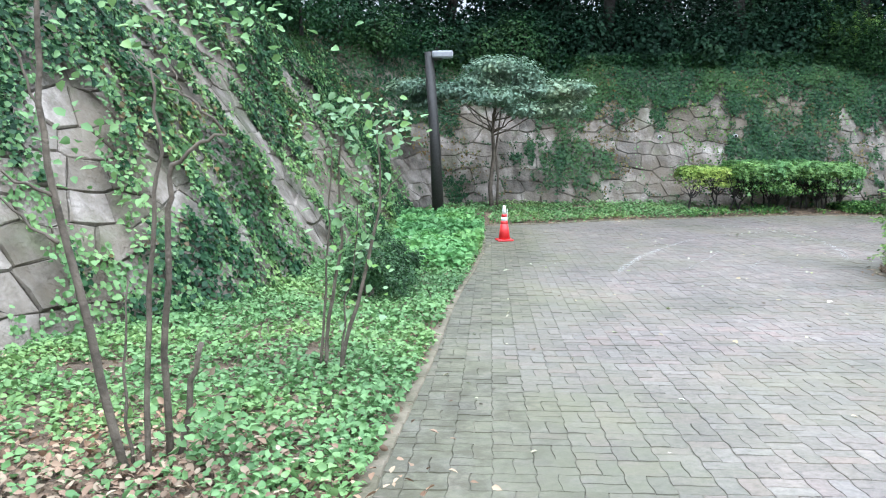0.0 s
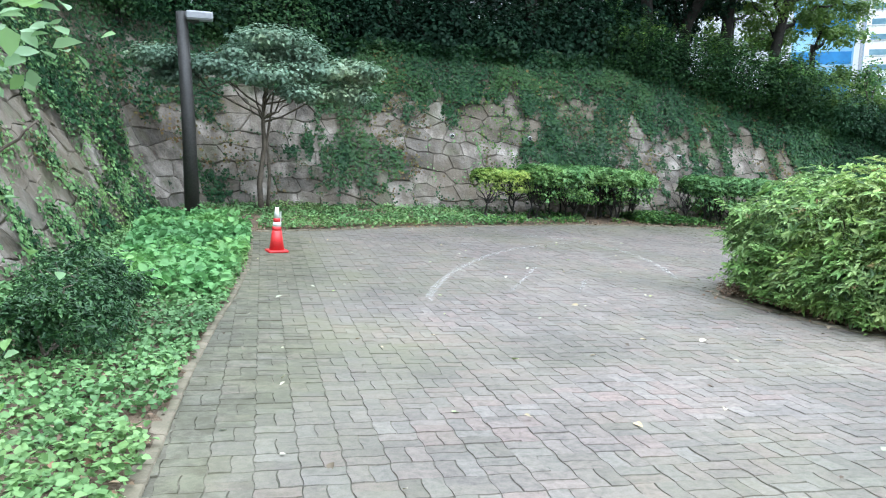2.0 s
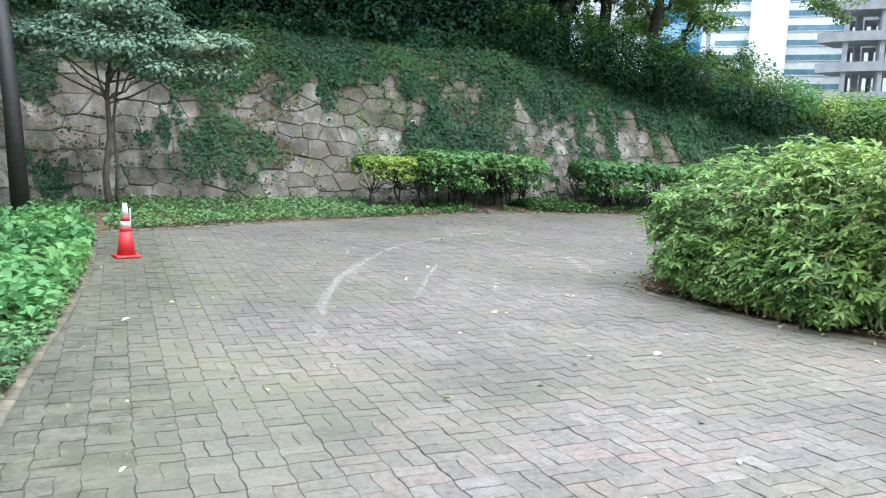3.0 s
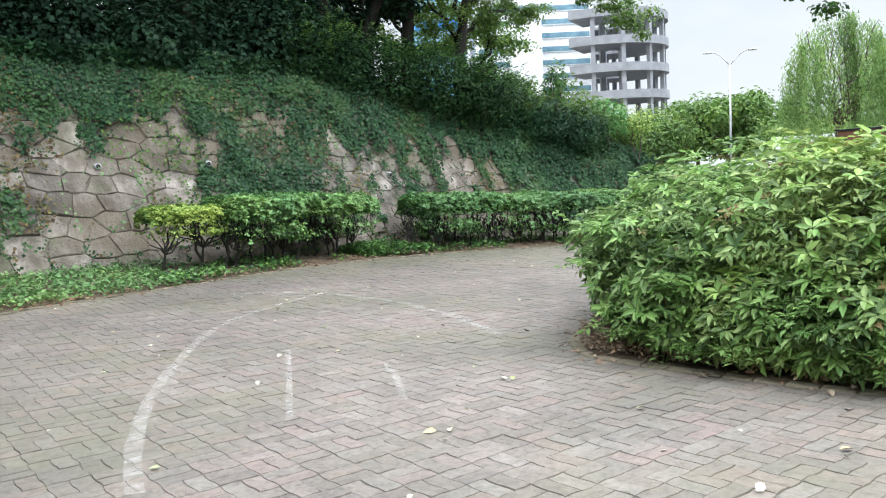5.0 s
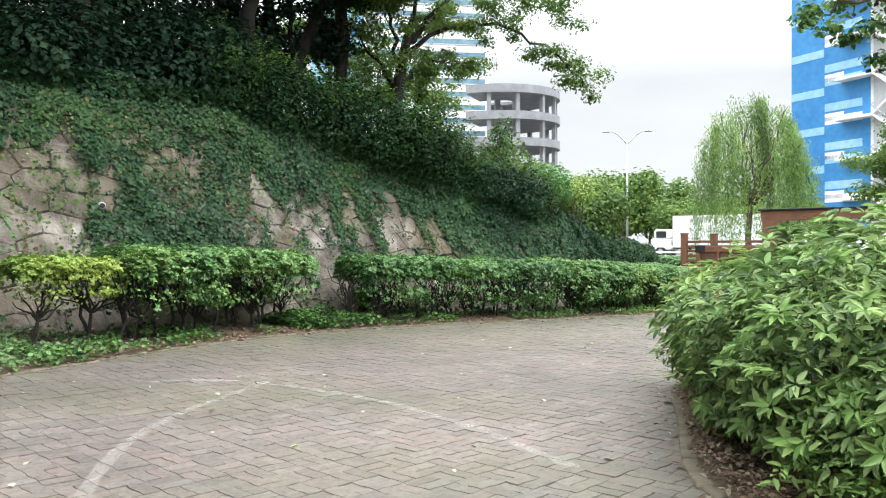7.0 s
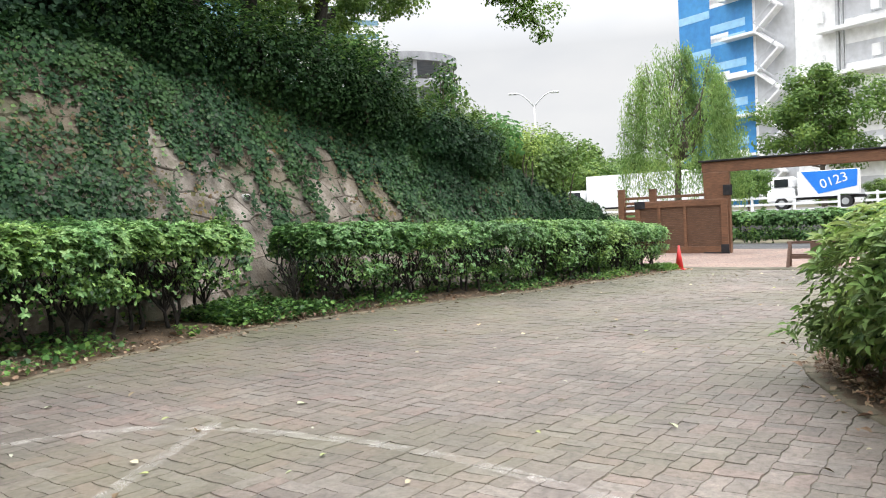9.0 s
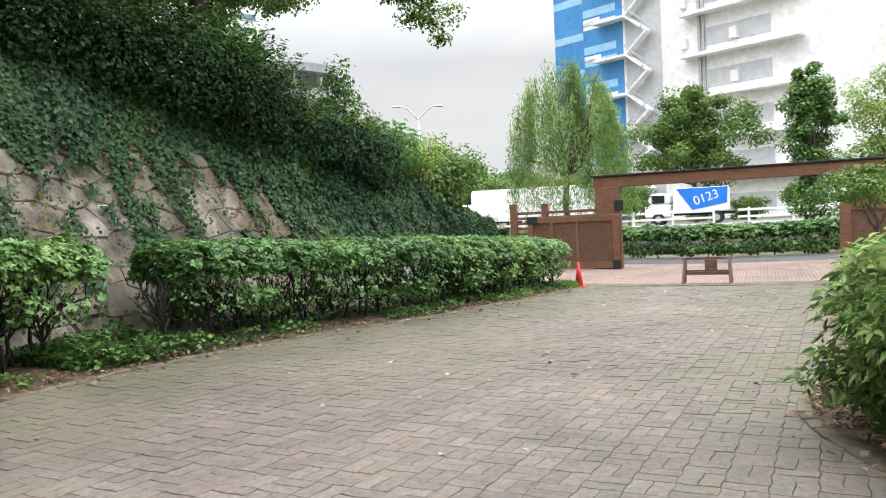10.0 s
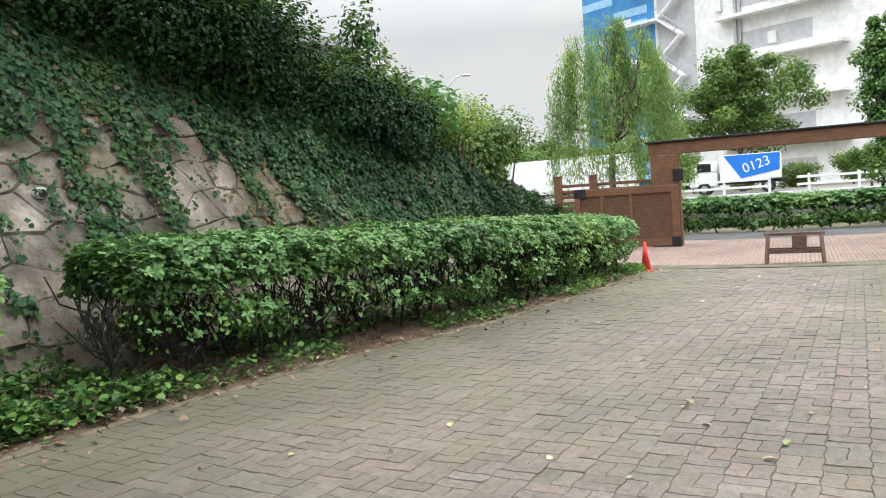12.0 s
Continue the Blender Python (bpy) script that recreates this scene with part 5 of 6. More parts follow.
limbed_tree("bank_tree", (17.9, 24.5, 2.6), [(17.9, 24.5, 2.4, 0.2), (17.8, 24.5, 4.5, 0.17), (17.95, 24.4, 5.8, 0.15), (18.1, 24.3, 6.6, 0.12)], [
    [(18.0, 24.4, 6.0), (18.8, 23.6, 6.9), (19.8, 22.3, 6.9), (20.8, 21.2, 6.1), (21.6, 20.5, 5.1)],
    [(18.1, 24.3, 6.5), (19.2, 23.4, 7.9), (20.4, 22.3, 8.0), (21.6, 21.2, 7.2)],
    [(18.1, 24.3, 6.6), (18.0, 23.6, 8.2), (18.4, 22.8, 9.2)],
    [(17.9, 24.4, 5.6), (17.0, 24.0, 7.0), (16.2, 23.6, 8.0)],
    [(17.9, 24.4, 5.3), (18.9, 24.6, 5.9), (20.2, 24.6, 6.4), (21.2, 24.3, 6.2)],
    [(18.1, 24.3, 6.4), (19.5, 24.6, 7.4), (20.8, 24.6, 7.8)],
    [(17.9, 24.5, 4.9), (17.4, 24.9, 6.0), (17.0, 25.6, 7.0)],
    [(17.85, 24.5, 4.6), (18.3, 25.5, 5.2), (18.6, 26.5, 5.4)],
], M_TREE_LIGHT, 0.095, 150, "tall green tree with a forked trunk on the bank")
limbed_tree("bank_tree", (15.1, 25.6, 2.9), [(15.1, 25.6, 2.7, 0.24), (15.15, 25.6, 5.4, 0.2), (15.6, 25.4, 6.4, 0.17), (15.9, 25.3, 7.4, 0.14)], [
    [(15.2, 25.6, 5.6), (14.6, 25.2, 6.8), (13.8, 24.6, 7.4), (13.0, 24.2, 7.2)],
    [(15.8, 25.3, 6.8), (16.4, 24.6, 7.6), (16.9, 23.8, 7.9)],
    [(15.9, 25.3, 7.3), (15.6, 24.6, 8.6), (15.2, 23.8, 9.2)],
    [(15.3, 25.6, 5.8), (16.2, 25.9, 6.4), (17.2, 26.3, 6.8)],
    [(15.2, 25.6, 5.2), (14.4, 26.2, 6.2), (13.4, 26.6, 6.6)],
    [(15.15, 25.5, 5.2), (15.8, 26.4, 5.8), (16.4, 27.2, 6.0)],
], M_TREE, 0.14, 120, "tall dark tree with a crooked trunk on the bank", 0.7)
limbed_tree("bank_tree", (19.2, 28.8, 2.6), [(19.2, 28.8, 2.4, 0.18), (19.3, 28.8, 4.6, 0.14), (19.2, 28.7, 6.4, 0.1)], [
    [(19.3, 28.8, 4.4), (18.4, 28.2, 5.2), (17.4, 27.8, 5.4)], [(19.3, 28.8, 4.8), (20.2, 28.2, 5.6), (21.0, 27.8, 5.7)], [(19.2, 28.7, 6.0), (19.0, 28.0, 7.4), (19.4, 27.4, 8.4)], [(19.2, 28.7, 6.2), (18.2, 28.9, 7.2), (17.4, 29.0, 7.8)], [(19.2, 28.7, 6.2), (20.4, 28.9, 7.0), (21.4, 28.8, 7.4)],
], M_TREE_LIGHT, 0.14, 75, "light green tree further back on the bank", 0.6)
limbed_tree("bank_tree", (22.6, 28.2, 2.2), [(22.6, 28.2, 2.0, 0.16), (22.6, 28.2, 4.0, 0.13), (22.5, 28.1, 5.6, 0.1)], [
    [(22.6, 28.2, 3.6), (21.8, 27.6, 4.3), (21.0, 27.2, 4.6)], [(22.6, 28.2, 3.8), (23.6, 27.8, 4.4), (24.4, 27.6, 4.5)], [(22.5, 28.1, 5.2), (22.2, 27.4, 6.2), (22.0, 27.0, 7.0)], [(22.5, 28.1, 5.4), (23.3, 28.0, 6.0), (24.0, 28.0, 6.4)],
], M_TREE_LIGHT, 0.14, 75, "light green tree further back on the bank", 0.6)
limbed_tree("overhanging_tree", (12.6, 9.2, gz(12.6, 9.2)), [(12.6, 9.2, gz(12.6, 9.2) - 0.1, 0.16), (12.6, 9.3, 1.6, 0.13), (12.6, 9.5, 3.4, 0.1)], [
    [(12.6, 9.5, 3.2), (13.0, 10.3, 3.95), (12.9, 11.2, 3.95), (12.68, 11.85, 3.82), (12.45, 12.55, 3.66)],
    [(12.6, 9.5, 3.4), (13.4, 10.4, 4.5), (13.4, 11.5, 4.6), (13.1, 12.4, 4.2)],
    [(12.6, 9.5, 3.4), (12.3, 9.6, 4.6), (11.9, 10.2, 5.2)],
    [(12.6, 9.5, 3.3), (13.6, 9.6, 4.2), (14.4, 9.6, 4.4)],
], M_HEDGE, 0.085, 110, "leafy tree reaching over the shrub bed", 0.3, M_BARK)

# bright young growth among the bank's shrubs
def bank_sprout(x, y, z, r, h, mat, label, n=700, leaf=0.1, name="bank_sprout"):
    sh = thing(name, (x, y, z), label, "shrub", "young growth on the bank")
    for _ in range(3):
        part("stem", *branch(R, (x + R.uniform(-0.1, 0.1), y + R.uniform(-0.1, 0.1), z - 0.6), (x + R.uniform(-r, r) * 0.5, y + R.uniform(-r, r) * 0.5, z + h * 0.8), 0.025, 0.008, 0.1), M_BARK, sh)
    P, N = shell(R, n, (x, y, z + h * 0.5), (r, r, h * 0.55), 0.5)
    leaves("foliage", R, P, N, R.uniform(0.6, 1.3, len(P)) * leaf, mat, sh, "", 0.32, 0.3)


bank_sprout(19.3, 22.0, 3.0, 0.42, 1.3, M_HEDGE, "slim young tree shooting above the shrubs", 420, 0.1)
bank_sprout(21.6, 21.9, 2.1, 0.65, 1.1, M_BROAD, "bright green broad-leaved shoot among the shrubs", 520, 0.16)
bank_sprout(23.0, 21.8, 1.9, 0.8, 1.1, M_YELLOW, "yellowish green shrub near the end of the bank", 900, 0.09)
bank_sprout(25.6, 21.8, 1.6, 0.9, 1.3, M_TREE_LIGHT, "rounded light green shrub near the end of the bank", 1300, 0.1)
bank_sprout(16.6, 22.3, 3.2, 0.5, 1.0, M_HEDGE, "leafy young growth above the shrubs", 480, 0.1)

big_bush([(21.6, 21.0, 0.7, 0.55, 1.5), (22.8, 21.0, 0.8, 0.55, 1.7), (24.0, 21.0, 0.8, 0.6, 1.8), (25.2, 21.0, 0.8, 0.6, 1.9), (26.2, 20.9, 0.7, 0.6, 1.7)], "dark green shrubs at the foot of the bank", 1900, 0.085, M_SHRUB_DARK, "foot_shrub")

# loose shrubs and a light tree by the gate
big_bush([(23.5, 11.6, 0.95, 0.8, 1.0), (24.8, 11.3, 0.95, 0.8, 1.05), (22.3, 11.6, 0.7, 0.7, 0.8), (25.9, 11.4, 0.8, 0.7, 0.9)], "bright green loose bush beside the gate", 2200, 0.10, M_BROAD, "loose_bush")
tree("light_tree", (27.6, 11.1, gz(27.6, 11.1)), 2.6, (-0.2, 0.2, 2.45, 1.25, 1.4, 0.55), 15, 240, M_TREE_LIGHT, 0.085, "small light-leaved tree with a crooked forked trunk", 0.05, M_BARK, 0.5, (0.1, 0.2), "", 0.55, 0.45)
P = ground_points(R, 9000, [(13.2, 13.1), (18.2, 12.85), (24, 12.5), (27, 12.3), (27, 11.5), (22, 11.6), (14, 12.2)], 0.1)
N = R.normal(0, 0.6, P.shape) + np.array((0, -0.2, 0.35))
tagged(leaves("grass", R, P, N + np.array((0, 0, 0.5)), R.uniform(0.08, 0.19, len(P)), M_GRASS, None, "", 0.16, -0.6), "long bright grass along the drive's edge", "grass", kind="stuff")
Pb = np.stack([R.uniform(20.5, 26.5, 4500), R.uniform(20.0, 20.9, 4500)], 1)
Pb = np.concatenate([Pb, (g(Pb[:, 0], Pb[:, 1]) + np.interp(Pb[:, 1], [20.0, 20.9], [0.05, 0.6]))[:, None]], 1)
tagged(leaves("grass", R, Pb, R.normal(0, 0.5, Pb.shape) + np.array((0, -1, 0.3)), R.uniform(0.25, 0.6, len(Pb)), M_GRASS, None, "", 0.05, -0.6, simple=True), "tall arching grass at the foot of the bank", "grass", kind="stuff")
shrub_band("bank_shrub", toe_s[-1] - 10.5, toe_s[-1] - 3.5, 9, 2200, lambda x: 2.05, M_TREE_LIGHT, "light green shrub at the end of the bank", 0.9, 0.11, 1.0)
P = ground_points(R, 2500, [(24.6, 18.65), (26.3, 18.7), (26.2, 19.3), (24.8, 19.9)], 0.05)
tagged(leaves("grass", R, P, R.normal(0, 0.6, P.shape) + np.array((0, 0, 0.4)), R.uniform(0.08, 0.2, len(P)), M_GRASS, None, "", 0.12, -1.0), "fresh grass at the hedge's end", "grass", kind="stuff")

# ---- beyond the gate ----
hedge([(41.7, 1), (41.7, 8), (41.7, 16), (41.7, 24), (41.7, 31)], 1.3, 0.12, 1.34, 34000, "clipped roadside hedge outside the gate", size=0.12, stems=30, gaps=0.3, group="", name="roadside_hedge")


def roadside_tree(x, y, z, label, crown, clumps, per, mat, leaf, clump_r, h, group="", taper=0.0):
    return tree("street_tree", (x, y, z), h, crown, clumps, per, mat, leaf, label, 0.13, M_BARK, clump_r, (0.1, 0.0), group, 0.6, 0.75, -1.0, taper)


t4 = roadside_tree(43.6, 11.9, gz(43, 12) - 0.05, "slim dark green street tree held by timber stakes", (0, 0, 5.4, 1.9, 2.1, 3.6), 74, 260, M_HEDGE, 0.14, 0.75, 8.6, "", 0.72)
st = thing("tree_stake", (43.6, 11.9, gz(43, 12)), "dark timber stakes tied round a street tree", "tree stakes")
for dx, dy in ((-0.45, -0.4), (-0.45, 0.4), (0.4, 0.4), (0.4, -0.4)):
    part("stake", *tube([(43.6 + dx, 11.9 + dy, gz(43, 12) - 0.1), (43.6 + dx * 0.75, 11.9 + dy * 0.75, gz(43, 12) + 1.75)], [0.045, 0.045], 7), M_POST_WOOD, st)
for h in (1.0, 1.6):
    part("crossbar", *tube([(43.2, 11.45, gz(43, 12) + h), (43.2, 12.35, gz(43, 12) + h)], [0.04, 0.04], 7), M_POST_WOOD, st)


def willow(x, y, z):
    wl_ = thing("willow_tree", (x, y, z), "weeping willow with long hanging pale green branches", "tree")
    fork = np.array((x, y, z + 4.0))
    part("trunk", *branch(R, (x, y, z - 0.1), fork, 0.2, 0.13, 0.05, 6, 9), M_BARK, wl_, smooth=True)
    Ps, As = [], []
    ends = [(R.uniform(0, 2 * math.pi), 2.75 * math.sqrt(R.uniform(0.01, 1))) for _ in range(26)]
    for i in range(250):
        a, rr = ends[i % 26]
        a, rr = a + R.normal(0, 0.2 / (0.3 + rr * 0.4)), abs(rr + R.normal(0, 0.22))
        top = z + 9.7 - 0.52 * rr ** 2 * R.uniform(0.6, 1.0) + R.uniform(-0.5, 0.3)
        p = np.array((x + rr * math.cos(a), y + rr * math.sin(a), top))
        if i % 9 == 0:
            part("limb", *branch(R, fork, p, 0.07, 0.015, 0.12, 6, 5), M_BARK, wl_)
        L = min(R.uniform(3.0, 6.8), top - z - R.uniform(1.5, 2.6))
        k = int(L * 26)
        t = R.uniform(0, 1, k)
        line = p + np.stack([0.35 * np.cos(a) * t + 0.12 * np.sin(5 * t + i), 0.35 * np.sin(a) * t + 0.12 * np.cos(4 * t + i), -L * t + 0.35 * t * (1 - t)], 1)
        Ps.append(line + R.normal(0, 0.10, line.shape)), As.append(np.tile((0, 0, -1.6), (k, 1)))
    P, A = np.concatenate(Ps), np.concatenate(As)
    leaves("crown", R, P, R.normal(0, 1, P.shape), R.uniform(0.14, 0.26, len(P)), M_WILLOW, wl_, "", 0.10, 0.4, A, True)


willow(42.6, 22.85, gz(42, 24) - 0.05)

tree("street_tree", (73.0, 19.3, ROAD_Z - 0.1), 9, (0, 0, 7.2, 4.8, 5.4, 4.0), 66, 300, M_TREE_LIGHT, 0.26, "broad rounded dark green street tree", 0.25, M_BARK, 1.3, (0, 0), "", 0.5)
far_tree = tree("far_tree", (92, 62, -1.4), 9, (0, 0, 6.0, 4.5, 4.5, 3.6), 26, 260, M_TREE_LIGHT, 0.4, "rounded green tree in the distance", 0.25, M_BARK, 1.8, (0, 0), "trees in the distance", 0.5)
for x, y, s in ((84, 50, 1.2), (96, 52, 1.3), (88, 56, 1.2), (100, 44, 0.9), (86, 40, 0.75), (104, 36, 0.85), (90, 33, 0.7), (78, 3, 0.9), (70, -6, 0.8), (66, 4, 0.55), (80, -14, 1.0), (98, 70, 1.1), (60, 3, 0.45), (76, 39, 0.7), (84, 44, 0.85), (92, 42, 0.9), (78, 34, 0.55), (81, 24, 0.42), (82, 20, 0.38), (80, 15.5, 0.36), (83, 11, 0.44), (81, 7, 0.4)):
    far_tree.scale = (s, s, s)
    copy_thing(far_tree, pose(x, y, -1.4 if x > 75 else ROAD_Z - 0.05, 0, 0, x * 37))
for x, y, s in ((57.5, 22.3, 0.34), (58.5, 11.5, 0.3)):
    far_tree.scale = (s, s, s)
    copy_thing(far_tree, pose(x, y, ROAD_Z - 0.02, 0, 0, x * 51))
far_tree.scale = (1, 1, 1)
tree("pale_street_tree", (65.5, 6.0, ROAD_Z - 0.05), 9, (0, 0, 7.4, 2.2, 2.4, 2.9), 24, 220, M_YELLOW, 0.2, "pale yellow-green street tree beyond the gate", 0.14, M_BARK, 0.95, (0, 0), "", 0.55)


# ---- road furniture ----
def road_rail(x, y0, y1, label):
    rl = thing("guard_rail", (x, (y0 + y1) / 2, ROAD_Z), label, "guard rail", "white road rails")
    for z in (0.55, 0.95):
        part("rail", *box(x, (y0 + y1) / 2, ROAD_Z + z, 0.06, y1 - y0, 0.13, 0, 0.01), M_PAINT_WHITE, rl)
    y = y0
    while y <= y1 + 0.01:
        part("post", *box(x + 0.06, y, ROAD_Z + 0.55, 0.12, 0.14, 1.1, 0, 0.015), M_PAINT_WHITE, rl)
        y += 2.4


road_rail(54.0, -14, 15.4, "white steel guard rail along the road")
road_rail(54.6, 16.8, 48, "white steel guard rail along the road")
for y0, y1 in ((-16, 14.6), (15.6, 21.5), (22.4, 40)):
    bk = tagged(part("median_block", *box(50.5, (y0 + y1) / 2, ROAD_Z + 0.14, 0.4, y1 - y0, 0.28, 0, 0.05), M_CONCRETE), "long low grey concrete road divider", "road divider", "concrete road dividers")


def street_lamp(x, y, z, h):
    lm = thing("street_lamp", (x, y, z), "tall grey twin-armed street lamp", "street lamp")
    part("pole", *tube([(x, y, z), (x, y, z + h * 0.9)], [0.14, 0.085], 9), M_GREY_METAL, lm, smooth=True)
    for s in (-1, 1):
        d = np.array((0.52, -0.85, 0)) * s
        pts = [np.array((x, y, z + h * 0.88)) + d * f * 1.9 + np.array((0, 0, 1.45 * math.sin(f * math.pi / 2))) for f in np.linspace(0, 1, 7)]
        arm = part("arm", *tube(pts, [0.06] * 7, 7), M_GREY_METAL, lm, smooth=True)
        e = pts[-1] + d * 0.3
        part("lamp_head", *box(e[0], e[1], e[2] - 0.04, 0.28, 0.85, 0.2, math.degrees(math.atan2(0.52, 0.85)), 0.07), M_GREY_METAL, arm)


street_lamp(77.9, 46.6, -1.4, 14.4)


# ---- vehicles ----
def truck(x, y, z, length, body_mat, label, cab=M_PAINT_WHITE, height=2.5, trailer=False):
    """Drives along y; the cab is at the higher y."""
    tk = thing("truck", (x, y, z), label, "truck", "vehicles on the road")
    bx = part("cargo_box", *box(x, y, z + 0.95 + height / 2, 2.3, length, height, 0, 0.04), body_mat, tk)
    part("chassis", *box(x, y + 0.6, z + 0.78, 1.0, length + 2.0, 0.22, 0, 0.02), M_RUBBER, tk)
    cy = y + length / 2 + 1.15
    cb = part("cab", *join([box(x, cy, z + 1.05, 2.1, 1.9, 1.0, 0, 0.12), box(x, cy - 0.12, z + 1.95, 2.0, 1.6, 0.9, 0, 0.18)]), cab, tk)
    part("window", *box(x - 1.0, cy - 0.05, z + 1.95, 0.03, 0.95, 0.6, 0, 0.01), M_DARK_GLASS, cb)
    part("windscreen", *box(x, cy + 0.70, z + 1.95, 1.7, 0.04, 0.65, 0, 0.01), M_DARK_GLASS, cb)
    for yy in (y - length * 0.32, y - length * 0.12, cy - 0.05) if trailer else (y - length * 0.28, cy - 0.05):
        for s in (-1, 1):
            w = part("wheel", *tube([(x + s * 0.95, yy, z + 0.45), (x + s * 1.17, yy, z + 0.45)], [0.45, 0.45], 18), M_RUBBER, tk)
            part("rim", *tube([(x + s * 1.16, yy, z + 0.45), (x + s * 1.19, yy, z + 0.45)], [0.25, 0.23], 14), M_GREY_METAL, w)
    return tk, bx


tk, bx = truck(66.0, 18.3, ROAD_Z, 3.9, M_PAINT_WHITE, "white cab truck with a slanted blue panel and white digits", height=1.75)
vx = 66.0 - 1.175
part("blue_panel", [(vx, 20.0, 2.32), (vx, 18.9, 0.70), (vx, 16.45, 1.15), (vx, 16.4, 2.32)], [(0, 1, 2, 3)], M_TRUCK_BLUE, tk, "bright blue slanted panel")
cu = bpy.data.curves.new("digits", "FONT")
cu.body, cu.size, cu.extrude, cu.align_x, cu.align_y = "0123", 0.92, 0.004, "CENTER", "CENTER"
tmp = bpy.data.objects.new("digits", cu)
tm = bpy.data.meshes.new_from_object(tmp)
bpy.data.objects.remove(tmp)
tm.materials.append(M_PAINT_WHITE)
dg = new("digits", tm)
dg.parent, dg["label"] = tk, "white digits 0123"
dg.matrix_local = Matrix.Translation(Vector((vx - 0.012, 17.9, 1.58)) - WHERE[tk.name]) @ Matrix(((0, 0, -1, 0), (-1, 0, 0, 0), (0, 1, 0, 0), (0, 0, 0, 1))) @ pose(0, 0, 0, 0, 0, 17)
truck(68.5, 32.0, ROAD_Z, 10.5, M_PAINT_WHITE, "long white box trailer truck behind the willow", M_PAINT_WHITE, 2.6, True)

# ---- buildings ----
KX, KY, UX, UY, GROW = 181.3, 42.2, -0.4415, -0.8971, 1.8
UT = math.degrees(math.atan2(UY, UX))


def along(u, out=0.0):
    """A point u bays along the warehouse front, out bays before it."""
    return KX + GROW * (UX * u + UY * out), KY + GROW * (UY * u - UX * out)


def up(z):
    """A height on the warehouse, counted in bays from the eye's level."""
    return 1.0 + GROW * (z - 1.0)


def slab(u0, u1, z0, z1, out0, out1, bevel=0.0):
    cx, cy = along((u0 + u1) / 2, (out0 + out1) / 2)
    return box(cx, cy, (up(z0) + up(z1)) / 2, GROW * (u1 - u0), GROW * (out1 - out0), GROW * (z1 - z0), UT, bevel)


def warehouse():
    zb = -1.5
    wh = thing("warehouse", (KX, KY, zb), "large white warehouse with blue end panels and outside stairs", "building")
    part("wall", *slab(0, 95, zb, 48, -40, 0), M_CLADDING, wh)
    part("blue_wall", *slab(-10.9, 0, zb, 34, -40, 0.05), M_BLUE, wh, "bright blue cladding")
    part("parapet", *slab(-11.0, 0.1, 34, 35.2, -40, 0.15), M_CLADDING, wh)
    fl = 4.7
    zs = [18.3 + fl * k for k in range(-4, 5)]
    for i, z in enumerate(zs):
        for u0, u1, dz, m in ((-10.9, -6.1, 0.4, M_BLUE_PALE), (-6.0, -1.0, -1.6, M_BLUE_PALE), (-6.0, -3.4, 1.9, M_CLADDING), (-6.0, -1.0, -3.2, M_BLUE_PALE if i % 2 else M_CLADDING)):
            part("stripe", *slab(u0, u1, z + dz, z + dz + 0.95, 0.05, 0.09), m, wh)
        # landings and zigzag flights
        part("landing", *slab(-3.6, 1.2, z + 1.55, z + 1.85, 0.05, 1.5), M_PAINT_WHITE, wh)
        for u0, u1, za, zb_ in [(1.2 + 3.0 * (q % 2), 4.2 - 3.0 * (q % 2), z + 1.7 - fl * q / 2, z + 1.7 - fl * (q + 1) / 2) for q in range(2)]:
            part("flight", *bar((*along(u0, 0.9), up(za)), (*along(u1, 0.9), up(zb_)), 2.1, 0.4), M_CLADDING, wh)
            part("handrail", *bar((*along(u0, 1.6), up(za + 1.0)), (*along(u1, 1.6), up(zb_ + 1.0)), 0.1, 0.25), M_CLADDING_GREY, wh)
        part("recess_wall", *slab(0.4, 5.4, z - 2.1, z + 2.6, 0.03, 0.06), M_CLADDING_GREY, wh)
        # service balconies
        for u0, u1 in ((8.6, 22.2), (30.5, 50), (56, 74)):
            part("balcony", *slab(u0, u1, z - 0.25, z + 0.12, 0.0, 1.5), M_CLADDING, wh)
            part("grey_panel", *slab(u0 + 2.6, u1 - 3.5, z + 0.9 - fl, z + 2.9 - fl, 0.02, 0.06), M_CLADDING_GREY, wh)
            part("wall_unit", *slab(u0 + 5.6, u0 + 6.5, z + 1.1, z + 2.3, 0.05, 0.55), M_PAINT_WHITE, wh)
        part("wall_unit", *slab(8.2, 8.9, z + 1.0, z + 2.2, 0.05, 0.5), M_PAINT_WHITE, wh)
    part("downpipe", *slab(10.3, 10.6, zb, 48, 0.05, 0.35), M_GREY_METAL, wh)
    part("downpipe", *slab(10.9, 11.1, zb, 48, 0.05, 0.30), M_GREY_METAL, wh)
    part("downpipe", *slab(30.4, 30.7, zb, 48, 0.05, 0.35), M_GREY_METAL, wh)


warehouse()


